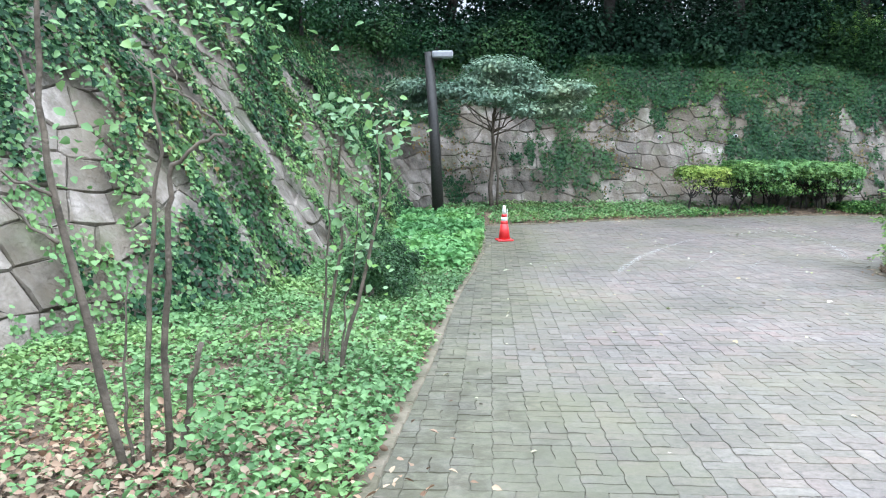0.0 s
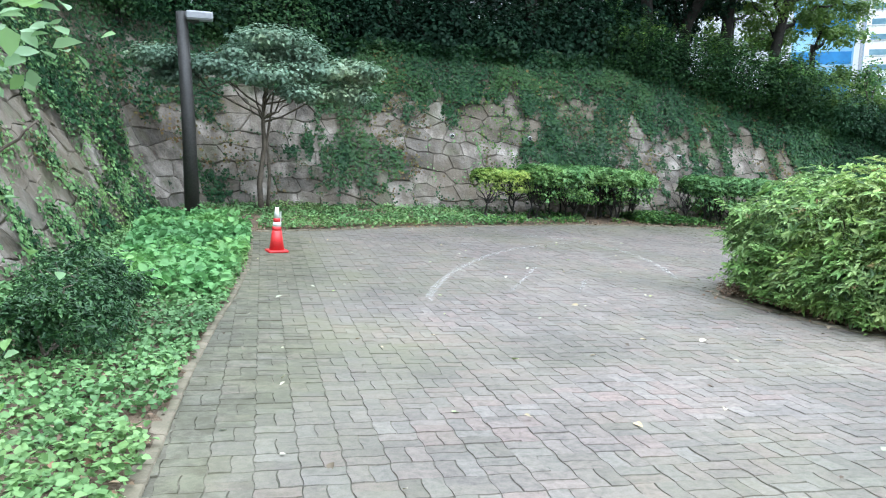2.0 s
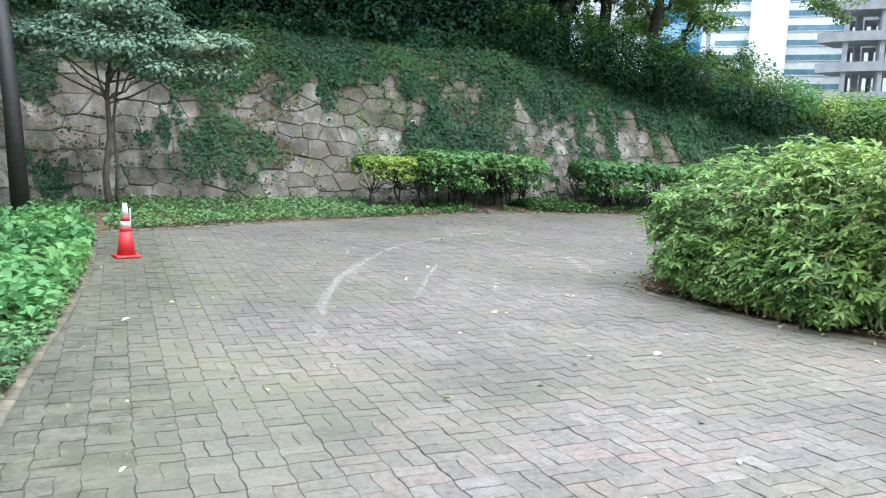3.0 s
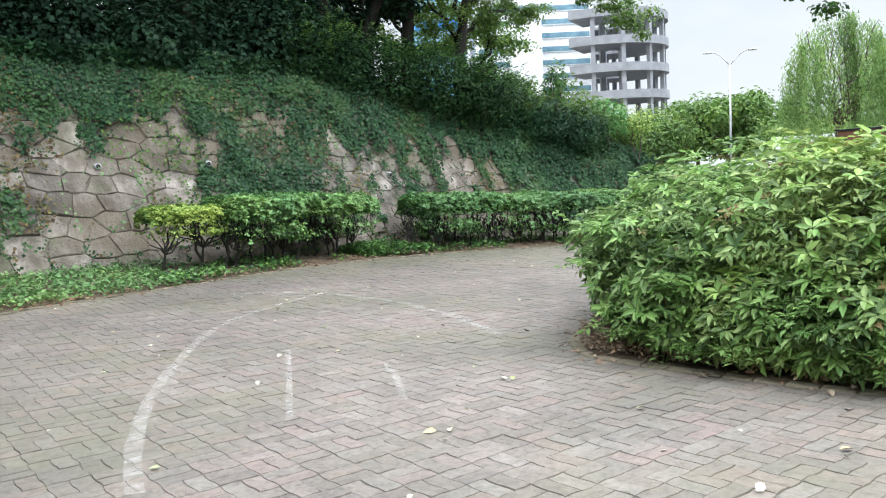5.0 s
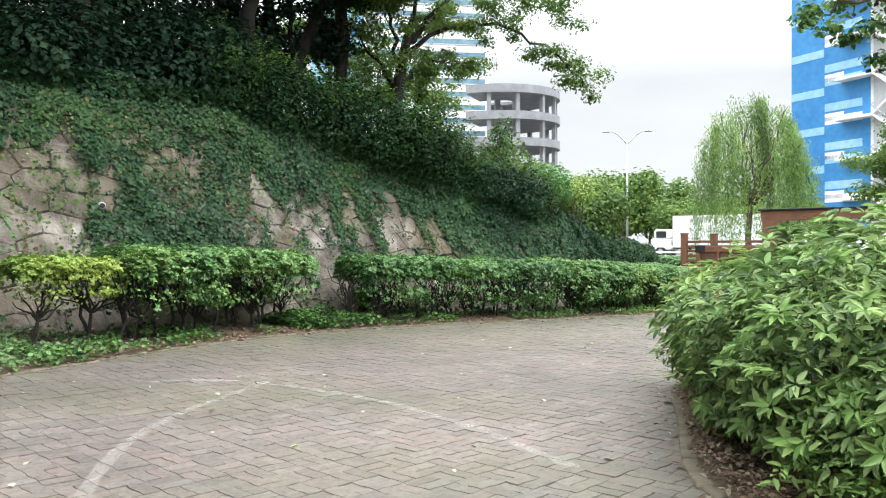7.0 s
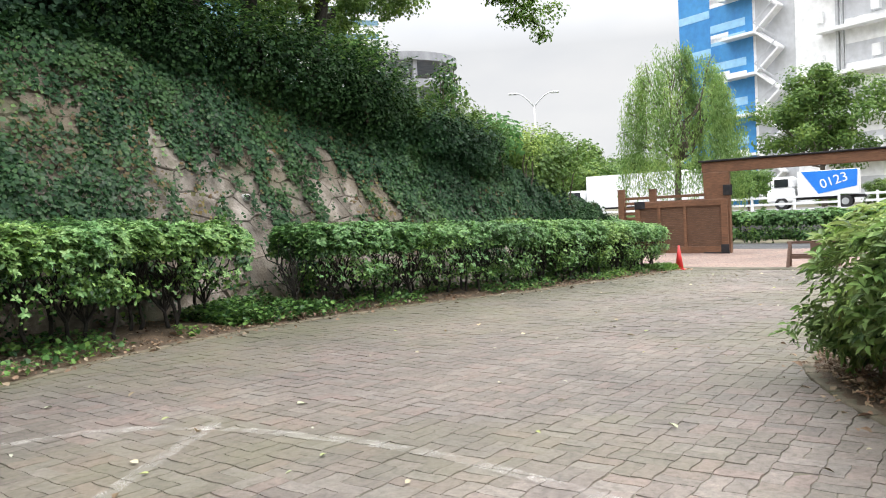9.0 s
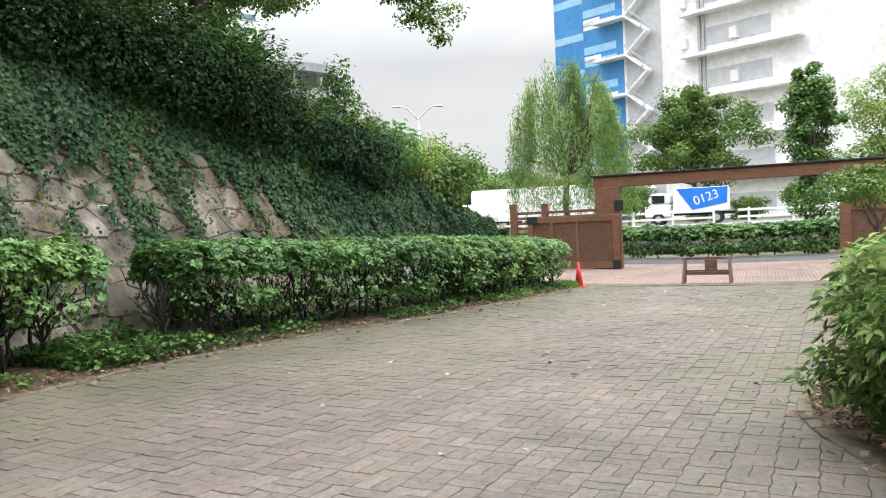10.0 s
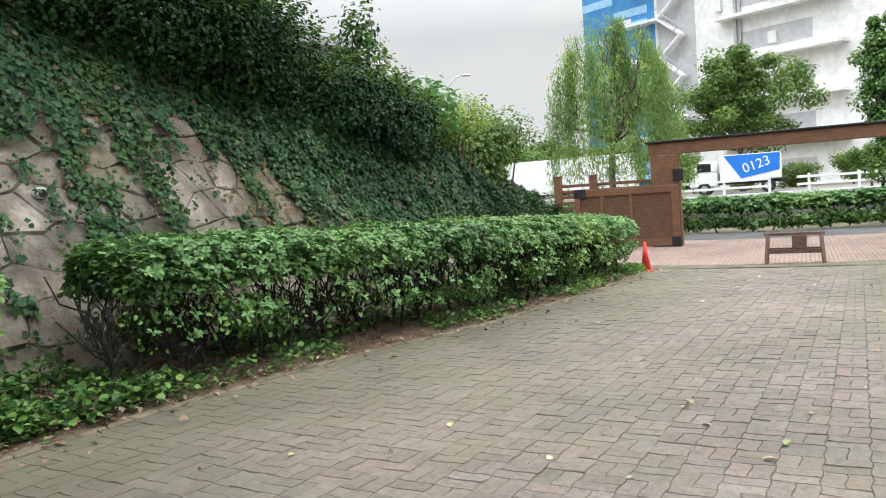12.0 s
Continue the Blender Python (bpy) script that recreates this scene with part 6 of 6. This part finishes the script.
def car_park():
    cx, cy, r, lift = 159.8, 123.9, 18.0, 6.1
    cp = thing("spiral_ramp", (cx, cy, -1.4), "grey concrete spiral truck ramp with open decks", "building")
    ang = np.linspace(-2.5, 0.9, 40) - 0.3
    for k in range(7):
        z = -0.5 + lift * k
        V, F = [], []
        for a in ang:
            for rr, zz in ((r, z), (r, z + 1.9), (r - 0.5, z + 1.9), (r - 0.5, z + 0.7), (r - 11, z + 0.7), (r - 11, z)):
                V.append((cx + rr * math.cos(a), cy + rr * math.sin(a), zz + 0.8 * (a + 1) * 0.6))
        for i in range(len(ang) - 1):
            F += [(i * 6 + j, i * 6 + (j + 1) % 6, (i + 1) * 6 + (j + 1) % 6, (i + 1) * 6 + j) for j in range(6)]
        F += [tuple(range(6)), tuple(range(len(ang) * 6 - 1, len(ang) * 6 - 7, -1))]
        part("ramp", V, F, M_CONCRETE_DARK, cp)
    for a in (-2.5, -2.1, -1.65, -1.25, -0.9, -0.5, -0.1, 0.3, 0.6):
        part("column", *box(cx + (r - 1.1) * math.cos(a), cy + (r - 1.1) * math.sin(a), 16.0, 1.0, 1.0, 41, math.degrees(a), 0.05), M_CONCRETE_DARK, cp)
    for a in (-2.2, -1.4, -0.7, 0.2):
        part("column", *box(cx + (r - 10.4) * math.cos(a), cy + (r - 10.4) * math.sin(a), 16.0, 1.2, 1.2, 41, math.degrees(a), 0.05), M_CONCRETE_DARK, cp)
    part("stair_tower", *box(cx - 10.6, cy + 12.4, 18, 3.2, 8.0, 46, 45, 0.05), M_CLADDING, cp)


car_park()


def office(cx, cy, w, d, h, turn, label, wall, band, floors, name="office_building"):
    ob = thing(name, (cx, cy, -1.4), label, "building")
    part("wall", *box(cx, cy, h / 2 - 1.4, w, d, h, turn), wall, ob)
    c, s = math.cos(radians(turn)), math.sin(radians(turn))
    for k in range(floors):
        z = 2.2 + (h - 4) * k / floors
        part("window", *box(cx + s * d / 2, cy - c * d / 2, z, w * 0.94, 0.12, (h / floors) * 0.36, turn, 0.02), band, ob)
        part("ledge", *box(cx + s * d / 2, cy - c * d / 2, z - (h / floors) * 0.25, w * 0.99, 0.3, 0.18, turn, 0.02), M_GREY_METAL, ob)
    for s2 in (-1, 1):
        part("side_window", *box(cx + c * s2 * w / 2, cy + s * s2 * w / 2, h * 0.5, 0.1, d * 0.8, h * 0.7, turn, 0.02), band, ob)
    part("roof_edge", *box(cx, cy, h - 1.2, w + 0.5, d + 0.5, 0.5, turn, 0.05), M_CLADDING, ob)


office(163.5, 148.0, 30, 28, 92, -42, "white office block with many narrow bluish window bands", M_CLADDING, M_GLASS_BAND, 26)
office(150.0, 168.5, 14, 16, 92, -42, "blue glass tower seen between the trees", M_BLUE_PALE, M_BLUE, 11, "glass_tower")

# ---- small things on the ground ----
PAVE_TURN = -3.6


def ribbon(name, pts, width, lift, mat, label, category):
    line = smooth_line(pts, 0.12)
    V, F = [], []
    for i, p in enumerate(line):
        d = line[min(i + 1, len(line) - 1)] - line[max(i - 1, 0)]
        d = np.array((-d[1], d[0])) / (np.hypot(*d) + 1e-6)
        w = width / 2 * (1 + 0.35 * noise.noise(Vector((p[0] * 3, p[1] * 3, 0))))
        for s in (-1, 1):
            q = p + d * s * w
            V.append((q[0], q[1], gz(*q) + lift))
    F = [(2 * i, 2 * i + 1, 2 * i + 3, 2 * i + 2) for i in range(len(line) - 1)]
    return tagged(part(name, V, F, mat), label, category, kind="stuff")


m, nt, b = material("worn_chalk_mark")
nt.links.new(ramp(nt, tex_noise(nt, 40), [(0.3, (0.50, 0.47, 0.44)), (0.7, (0.66, 0.63, 0.60))]), b.inputs["Base Color"])
b.inputs["Roughness"].default_value = 0.9
nt.links.new(ramp(nt, tex_noise(nt, 9, 6), [(0.34, (0.02, 0.02, 0.02)), (0.5, (0.14, 0.14, 0.14)), (0.72, (0.34, 0.34, 0.34))]), b.inputs["Alpha"])
M_MARK = m
ribbon("tyre_mark", [(2.6, 11.3), (2.9, 12.1), (3.4, 13.1), (4.1, 14.2), (5.0, 15.35), (5.9, 16.05), (7.0, 16.6), (7.45, 16.8)], 0.10, 0.009, M_MARK, "pale worn curved line on the paving", "ground mark")
ribbon("tyre_mark", [(6.4, 17.6), (6.95, 17.3), (7.32, 16.75), (7.47, 16.1), (7.53, 15.3), (7.38, 14.4), (7.1, 13.5), (6.75, 12.7)], 0.10, 0.010, M_MARK, "pale worn curved line on the paving", "ground mark")
ribbon("tyre_mark", [(4.6, 11.6), (4.95, 12.1), (5.25, 12.65)], 0.06, 0.009, M_MARK, "short pale scuff on the paving", "ground mark")
ribbon("tyre_mark", [(3.8, 11.8), (4.4, 12.8), (5.0, 13.8)], 0.05, 0.009, M_MARK, "short pale scuff on the paving", "ground mark")

P = ground_points(R, 420, PAVED, 0.012)
far_ok = R.uniform(0, 1, len(P)) < 0.9
P = P[far_ok]
M_FALLEN = leaf_material("pale_fallen_leaf", [(0.50, 0.47, 0.38), (0.42, 0.33, 0.22), (0.10, 0.07, 0.05), (0.55, 0.52, 0.44), (0.30, 0.34, 0.14)], 0.7, 0.1)
tagged(leaves("fallen_leaves", R, P, R.normal(0, 0.25, P.shape) + np.array((0, 0, 1)), R.uniform(0.03, 0.085, len(P)), M_FALLEN, None, "", 0.3, 0), "scattered pale and brown leaves on the paving", "fallen leaves", kind="stuff")
P = np.concatenate([ke[R.integers(len(ke) // 4, len(ke) - 1, 420)], kn[R.integers(0, len(kn), 420)]]) + R.normal(0, 0.16, (840, 2))
P = np.concatenate([P, (g(P[:, 0], P[:, 1]) + 0.03)[:, None]], 1)
tagged(leaves("fallen_leaves", R, P, R.normal(0, 0.3, P.shape) + np.array((0, 0, 1)), R.uniform(0.03, 0.09, len(P)), M_LITTER, None, "", 0.3, 0), "dry leaves gathered along the paving's edges", "fallen leaves", kind="stuff")

# litter heaped inside the shrub bed's edge
i = R.integers(int(len(ke) * 0.32), int(len(ke) * 0.72), 9000)
d = np.stack([np.gradient(ke[:, 1]), -np.gradient(ke[:, 0])], 1)
d /= np.linalg.norm(d, axis=1, keepdims=True)
P = ke[i] + d[i] * (0.08 + np.abs(R.normal(0, 0.4, (len(i), 1)))) + R.normal(0, 0.05, (len(i), 2))
P = np.concatenate([P, (g(P[:, 0], P[:, 1]) + 0.05 + R.uniform(0, 0.06, len(P)))[:, None]], 1)
tagged(leaves("leaf_litter", R, P, R.normal(0, 0.4, P.shape) + np.array((0, 0, 1)), R.uniform(0.025, 0.06, len(P)), M_LITTER, None, "", 0.28, 0), "dry brown leaves heaped inside the kerb", "leaf litter", kind="stuff")

# drain pipes through the wall
for x, zz in ((6.3, 1.55), (8.4, 1.56), (9.45, 1.58), (12.75, 1.2)):
    s = float(np.interp(x, toe[:, 0], toe_s))
    z = zz - gz(x, 21)
    a, b2 = on_wall(s, z, -0.05), on_wall(s, z, 0.0)
    d = np.array(wall_frame(s)[2:4], float)
    tip = np.array(b2) - np.array((d[0], d[1], 0.0)) * 0.11
    dp = thing("drain_pipe", tuple(b2), "short pale drain pipe poking from the wall", "drain pipe", "drain pipes in the wall")
    inner = np.array(b2) + np.array((d[0], d[1], 0.05)) * 0.12
    part("pipe", *tube([inner, tip], [0.058, 0.058], 14), M_CONCRETE, dp, smooth=True)
    part("bore", *tube([tip + np.array((d[0], d[1], 0)) * 0.004, tip - np.array((d[0], d[1], 0)) * 0.003], [0.042, 0.042], 14), M_RUBBER, dp, "dark pipe mouth")


# ---- kerb bricks ----
def kerb_row(line, label, width=0.11, piece=0.225, mat=M_KERB, skip=0.0):
    L = np.concatenate([[0], np.cumsum(np.linalg.norm(np.diff(line, axis=0), axis=1))])
    mid = line[len(line) // 2]
    kb = tagged(part("kerb", *box(mid[0], mid[1], gz(*mid) - 0.03, 0.2, 0.1, 0.04), M_JOINT), label, "kerb", kind="structure")
    v, f = box(0, 0, 0, piece - 0.012, width, 0.10, 0, 0.01)
    me = mesh_from("kerb_brick", v, f, mat)
    for k in range(int(L[-1] / piece)):
        s = (k + 0.5) * piece
        x, y = np.interp(s, L, line[:, 0]), np.interp(s, L, line[:, 1])
        x1, y1 = np.interp(s + 0.1, L, line[:, 0]), np.interp(s + 0.1, L, line[:, 1])
        ob = new("kerb_brick", me)
        ob.parent = kb
        ob.matrix_local = pose(x, y, gz(x, y) - 0.036 + R.uniform(-0.004, 0.006), R.uniform(-1.5, 1.5), R.uniform(-1, 1), math.degrees(math.atan2(y1 - y, x1 - x)) + R.uniform(-1.5, 1.5))


kerb_row(kw[kw[:, 1] > 1.5], "worn mossy brick edging of the planting bed")
kerb_row(ke[(ke[:, 1] > 7.5) & (ke[:, 0] < 12.0)], "low brick edging round the shrub bed")
kerb_row(ke[ke[:, 0] >= 12.2], "low brick edging along the grass")
kerb_row(kn, "low brick edging below the hedges")


# ---- stones of the wall ----
def stone(ring, seed):
    """A rough block over a polygon given as (length along the toe, height)."""
    mid = sum(ring) / len(ring)
    full = []
    for i, p in enumerate(ring):
        q = ring[(i + 1) % len(ring)]
        full.append(p)
        if np.linalg.norm(q - p) > 0.3:
            full.append((p + q) / 2 + np.array((noise.noise(Vector((p[0] * 4, q[1] * 4, seed))), noise.noise(Vector((p[1] * 4, q[0] * 4, seed + 5))))) * 0.03)
    n = len(full)
    inset = lambda p, d: p + (mid - p) / (np.linalg.norm(mid - p) + 1e-6) * d
    proud = 0.016 + 0.035 * noise.noise(Vector((mid[0] * 3, mid[1] * 3, 1.0)))
    low = [(inset(p, 0.002), -0.06) for p in full]
    rim = [(inset(p, 0.006), 0.002 + 0.016 * noise.noise(Vector((p[0] * 7, p[1] * 7, seed)))) for p in full]
    face = [(inset(p, 0.022), proud + 0.03 * noise.noise(Vector((p[0] * 5, p[1] * 5, seed + 2)))) for p in full]
    pts = low + rim + face + [(mid, proud + 0.03 * noise.noise(Vector((mid[0] * 5, mid[1] * 5, seed + 3))))]
    V = on_wall(np.array([p[0][0] for p in pts]), np.maximum(np.array([p[0][1] for p in pts]), -0.05), np.array([p[1] for p in pts]))
    F = [(k * n + i, k * n + (i + 1) % n, (k + 1) * n + (i + 1) % n, (k + 1) * n + i) for k in (0, 1) for i in range(n)] + [(2 * n + i, 2 * n + (i + 1) % n, 3 * n) for i in range(n)]
    return V, F


def clip_cell(poly, a, b):
    """The part of a polygon that is nearer to a than to b, heights counting more."""
    w = np.array((1.0, 1.8 ** 2))
    f = lambda p: float((((p - a) ** 2 - (p - b) ** 2) * w).sum())
    out = []
    for p, q in zip(poly, poly[1:] + poly[:1]):
        fp, fq = f(p), f(q)
        if fp <= 0:
            out.append(p)
        if (fp < 0) != (fq < 0):
            out.append(p + (q - p) * (fp / (fp - fq)))
    return out


rest, n_single = [], 0
s_near0, s_near1 = s_corner - 0.5, float(np.interp(8.8, toe[:, 0], toe_s))
for (row, col), c in SEEDS.items():
    if c[1] > float(wall_height(c[0])) + 0.1:
        continue
    ring = [c + np.array(d) for d in ((-0.55, -0.4), (0.55, -0.4), (0.55, 0.4), (-0.55, 0.4))]
    for dr in (-2, -1, 0, 1, 2):
        for dc in (-2, -1, 0, 1, 2):
            o = SEEDS.get((row + dr, col + dc))
            if o is not None and (dr or dc) and len(ring) > 2:
                ring = clip_cell(ring, c, o)
    slim = [p for p, q in zip(ring, ring[1:] + ring[:1]) if np.linalg.norm(q - p) > 0.05]
    if len(slim) < 3 or max(p[1] for p in slim) < 0.03:
        continue
    V, F = stone(slim, c[0] + row * 3)
    if s_near0 < c[0] < s_near1 and row < 9 and n_single < 300:
        n_single += 1
        part("stone", V, F, M_STONE, stone_wall)
    else:
        rest.append((V, F))
V, F = join(rest)
ob = part("stones", V, F, M_STONE, stone_wall, "rough granite blocks")
ob["kind"] = "stuff"


# ---- interlocking pavers, two by two in alternating directions ----
MOD, WAVE = 0.225, 0.0065


def paver_outline(lx, ly, cx, cy, shrink):
    hx, hy = lx / 2 - shrink, ly / 2 - shrink
    nx, ny = (4, 2) if lx > ly else (2, 4)
    pts = [(-hx + 2 * hx * i / nx, -hy) for i in range(nx)] + [(hx, -hy + 2 * hy * i / ny) for i in range(ny)]
    pts += [(hx - 2 * hx * i / nx, hy) for i in range(nx)] + [(-hx, hy - 2 * hy * i / ny) for i in range(ny)]
    out = []
    for x, y in pts:
        u, v = x + cx, y + cy
        out.append((u + WAVE * math.sin(2 * math.pi * v / MOD + 0.6), v + WAVE * math.sin(2 * math.pi * u / MOD)))
    return out


TEMPLATES = []
for lx, ly, cx, cy in ((MOD, MOD / 2, MOD / 2, MOD / 4), (MOD, MOD / 2, MOD / 2, MOD * 0.75), (MOD / 2, MOD, MOD / 4, MOD / 2), (MOD / 2, MOD, MOD * 0.75, MOD / 2)):
    lo, hi = paver_outline(lx, ly, cx, cy, 0.0012), paver_outline(lx, ly, cx, cy, 0.0038)
    TEMPLATES.append(np.array([(x, y, -0.010) for x, y in lo] + [(x, y, 0.0) for x, y in hi]))
QUADS = np.array([(i, (i + 1) % 12, 12 + (i + 1) % 12, 12 + i) for i in range(12)])
TOPF = np.arange(12, 24)
co, si = math.cos(radians(PAVE_TURN)), math.sin(radians(PAVE_TURN))
to_world = lambda u, v: (u * co - v * si, u * si + v * co)
I, J = np.meshgrid(np.arange(-40, 135), np.arange(-30, 110), indexing="ij")
I, J = I.ravel(), J.ravel()
inset_poly = PAVED
spots = [[], [], [], []]
for k in range(4):
    sel = ((I + J) % 2 == 0) == (k < 2)
    u, v = I[sel] * MOD, J[sel] * MOD
    mid = TEMPLATES[k][:, :2].mean(0)
    X, Y = to_world(u + mid[0], v + mid[1])
    ok = inside(inset_poly, X, Y) & (Y > -1.5)
    spots[k] = np.stack([u[ok], v[ok], X[ok], Y[ok]], 1)
tops = [mesh_from("paver", TEMPLATES[k], [tuple(q) for q in QUADS] + [tuple(TOPF)], M_PAVER) for k in range(4)]
for one in tops:
    one.attributes.new("algae_shade", "FLOAT_COLOR", "POINT").data.foreach_set("color", np.tile((0.0, 0.0, 0.0, 0.12), 24).astype(np.float32))
allV, loops, starts, off, lo_off = [], [], [], 0, 0
for k in range(4):
    sp = spots[k]
    near = (sp[:, 2] > 8.7) & (sp[:, 2] < 11.5) & (sp[:, 3] > 14.3) & (sp[:, 3] < 16.8)
    for u, v, X, Y in sp[near]:
        ob = new("paver", tops[k])
        ob.parent = pavement
        e = 0.1
        tx, ty = math.degrees(math.atan((gz(X, Y + e) - gz(X, Y - e)) / (2 * e))), -math.degrees(math.atan((gz(X + e, Y) - gz(X - e, Y)) / (2 * e)))
        wx_, wy_ = to_world(u, v)
        mx_, my_ = TEMPLATES[k][:, 0].mean(), TEMPLATES[k][:, 1].mean()
        ob.matrix_local = pose(X, Y, gz(X, Y) + R.uniform(-0.002, 0.002), tx + R.uniform(-0.45, 0.45), ty + R.uniform(-0.45, 0.45), PAVE_TURN) @ Matrix.Translation((-mx_, -my_, 0))
    sp = sp[~near]
    n = len(sp)
    T = TEMPLATES[k]
    u = sp[:, 0:1] + T[None, :, 0] + R.normal(0, 0.0012, (n, 1))
    v = sp[:, 1:2] + T[None, :, 1] + R.normal(0, 0.0012, (n, 1))
    X, Y = to_world(u, v)
    cu_, cv_ = u - u.mean(1, keepdims=True), v - v.mean(1, keepdims=True)
    Z = g(X, Y) + T[None, :, 2] + R.normal(0, 0.0017, (n, 1)) + cu_ * R.normal(0, 0.012, (n, 1)) + cv_ * R.normal(0, 0.012, (n, 1))
    allV.append(np.stack([X, Y, Z], -1).reshape(-1, 3))
    lp = np.concatenate([QUADS.ravel(), TOPF])
    loops.append((np.arange(n)[:, None] * 24 + lp[None] + off).ravel())
    starts.append((np.arange(n)[:, None] * 60 + np.concatenate([np.arange(0, 48, 4), [48]])[None] + lo_off).ravel())
    off += n * 24
    lo_off += n * 60
V, loops, starts = np.concatenate(allV), np.concatenate(loops), np.concatenate(starts)
me = bpy.data.meshes.new("pavers")
me.vertices.add(len(V))
me.vertices.foreach_set("co", V.ravel())
me.loops.add(len(loops))
me.loops.foreach_set("vertex_index", loops.astype(np.int32))
me.polygons.add(len(starts))
me.polygons.foreach_set("loop_start", starts.astype(np.int32))
me.polygons.foreach_set("use_smooth", np.zeros(len(starts), dtype=bool))
me.update(calc_edges=True)
me.materials.append(M_PAVER)
# algae creeps in from the beds: a thin film far out, a dark crust beside the west bed; the east film also paints tree
# shade
centre = V.reshape(-1, 24, 3).mean(1)
gap_to = lambda line: np.sqrt(((centre[:, None, :2] - line[None, ::2]) ** 2).sum(2)).min(1)
gap_w, gap_n, gap_e = gap_to(kw), gap_to(kn), gap_to(ke)
wav = np.array([noise.noise(Vector((p[0] * 0.5, p[1] * 0.5, 3.0))) + 0.5 * noise.noise(Vector((p[0] * 1.7, p[1] * 1.7, 8.0))) for p in centre])
film_shade = np.maximum(np.clip((2.6 + 1.2 * wav - gap_w) / 1.8, 0, 1), np.clip((np.interp(centre[:, 0], [0, 6, 12, 18, 26], [1.2, 1.3, 2.6, 3.2, 2.8]) + 1.3 * wav - gap_n) / 2.0, 0, 1))
# darker east side: shade from overhanging trees painted in with the growth
film_shade = np.maximum(film_shade, np.interp(centre[:, 0], [8, 13], [0.5, 1.0]) * np.clip((np.interp(centre[:, 0], [8, 13, 20], [1.1, 1.7, 2.6]) + 1.1 * wav - gap_e) / 1.5, 0, 1))
film_shade = np.maximum(film_shade, np.clip(0.25 + 0.8 * wav, 0, 0.6))
crust = np.clip((1.05 + 0.7 * wav - gap_w) / 0.5, 0, 1)
algae_shade = me.attributes.new("algae_shade", "FLOAT_COLOR", "POINT")
film_shade, crust = np.repeat(film_shade, 24), np.repeat(crust, 24)
algae_shade.data.foreach_set("color", np.stack([crust, crust, crust, film_shade], 1).astype(np.float32).ravel())
ob = new("pavers", me)
ob.parent = pavement
tagged(ob, "worn wavy-edged concrete pavers", kind="stuff")
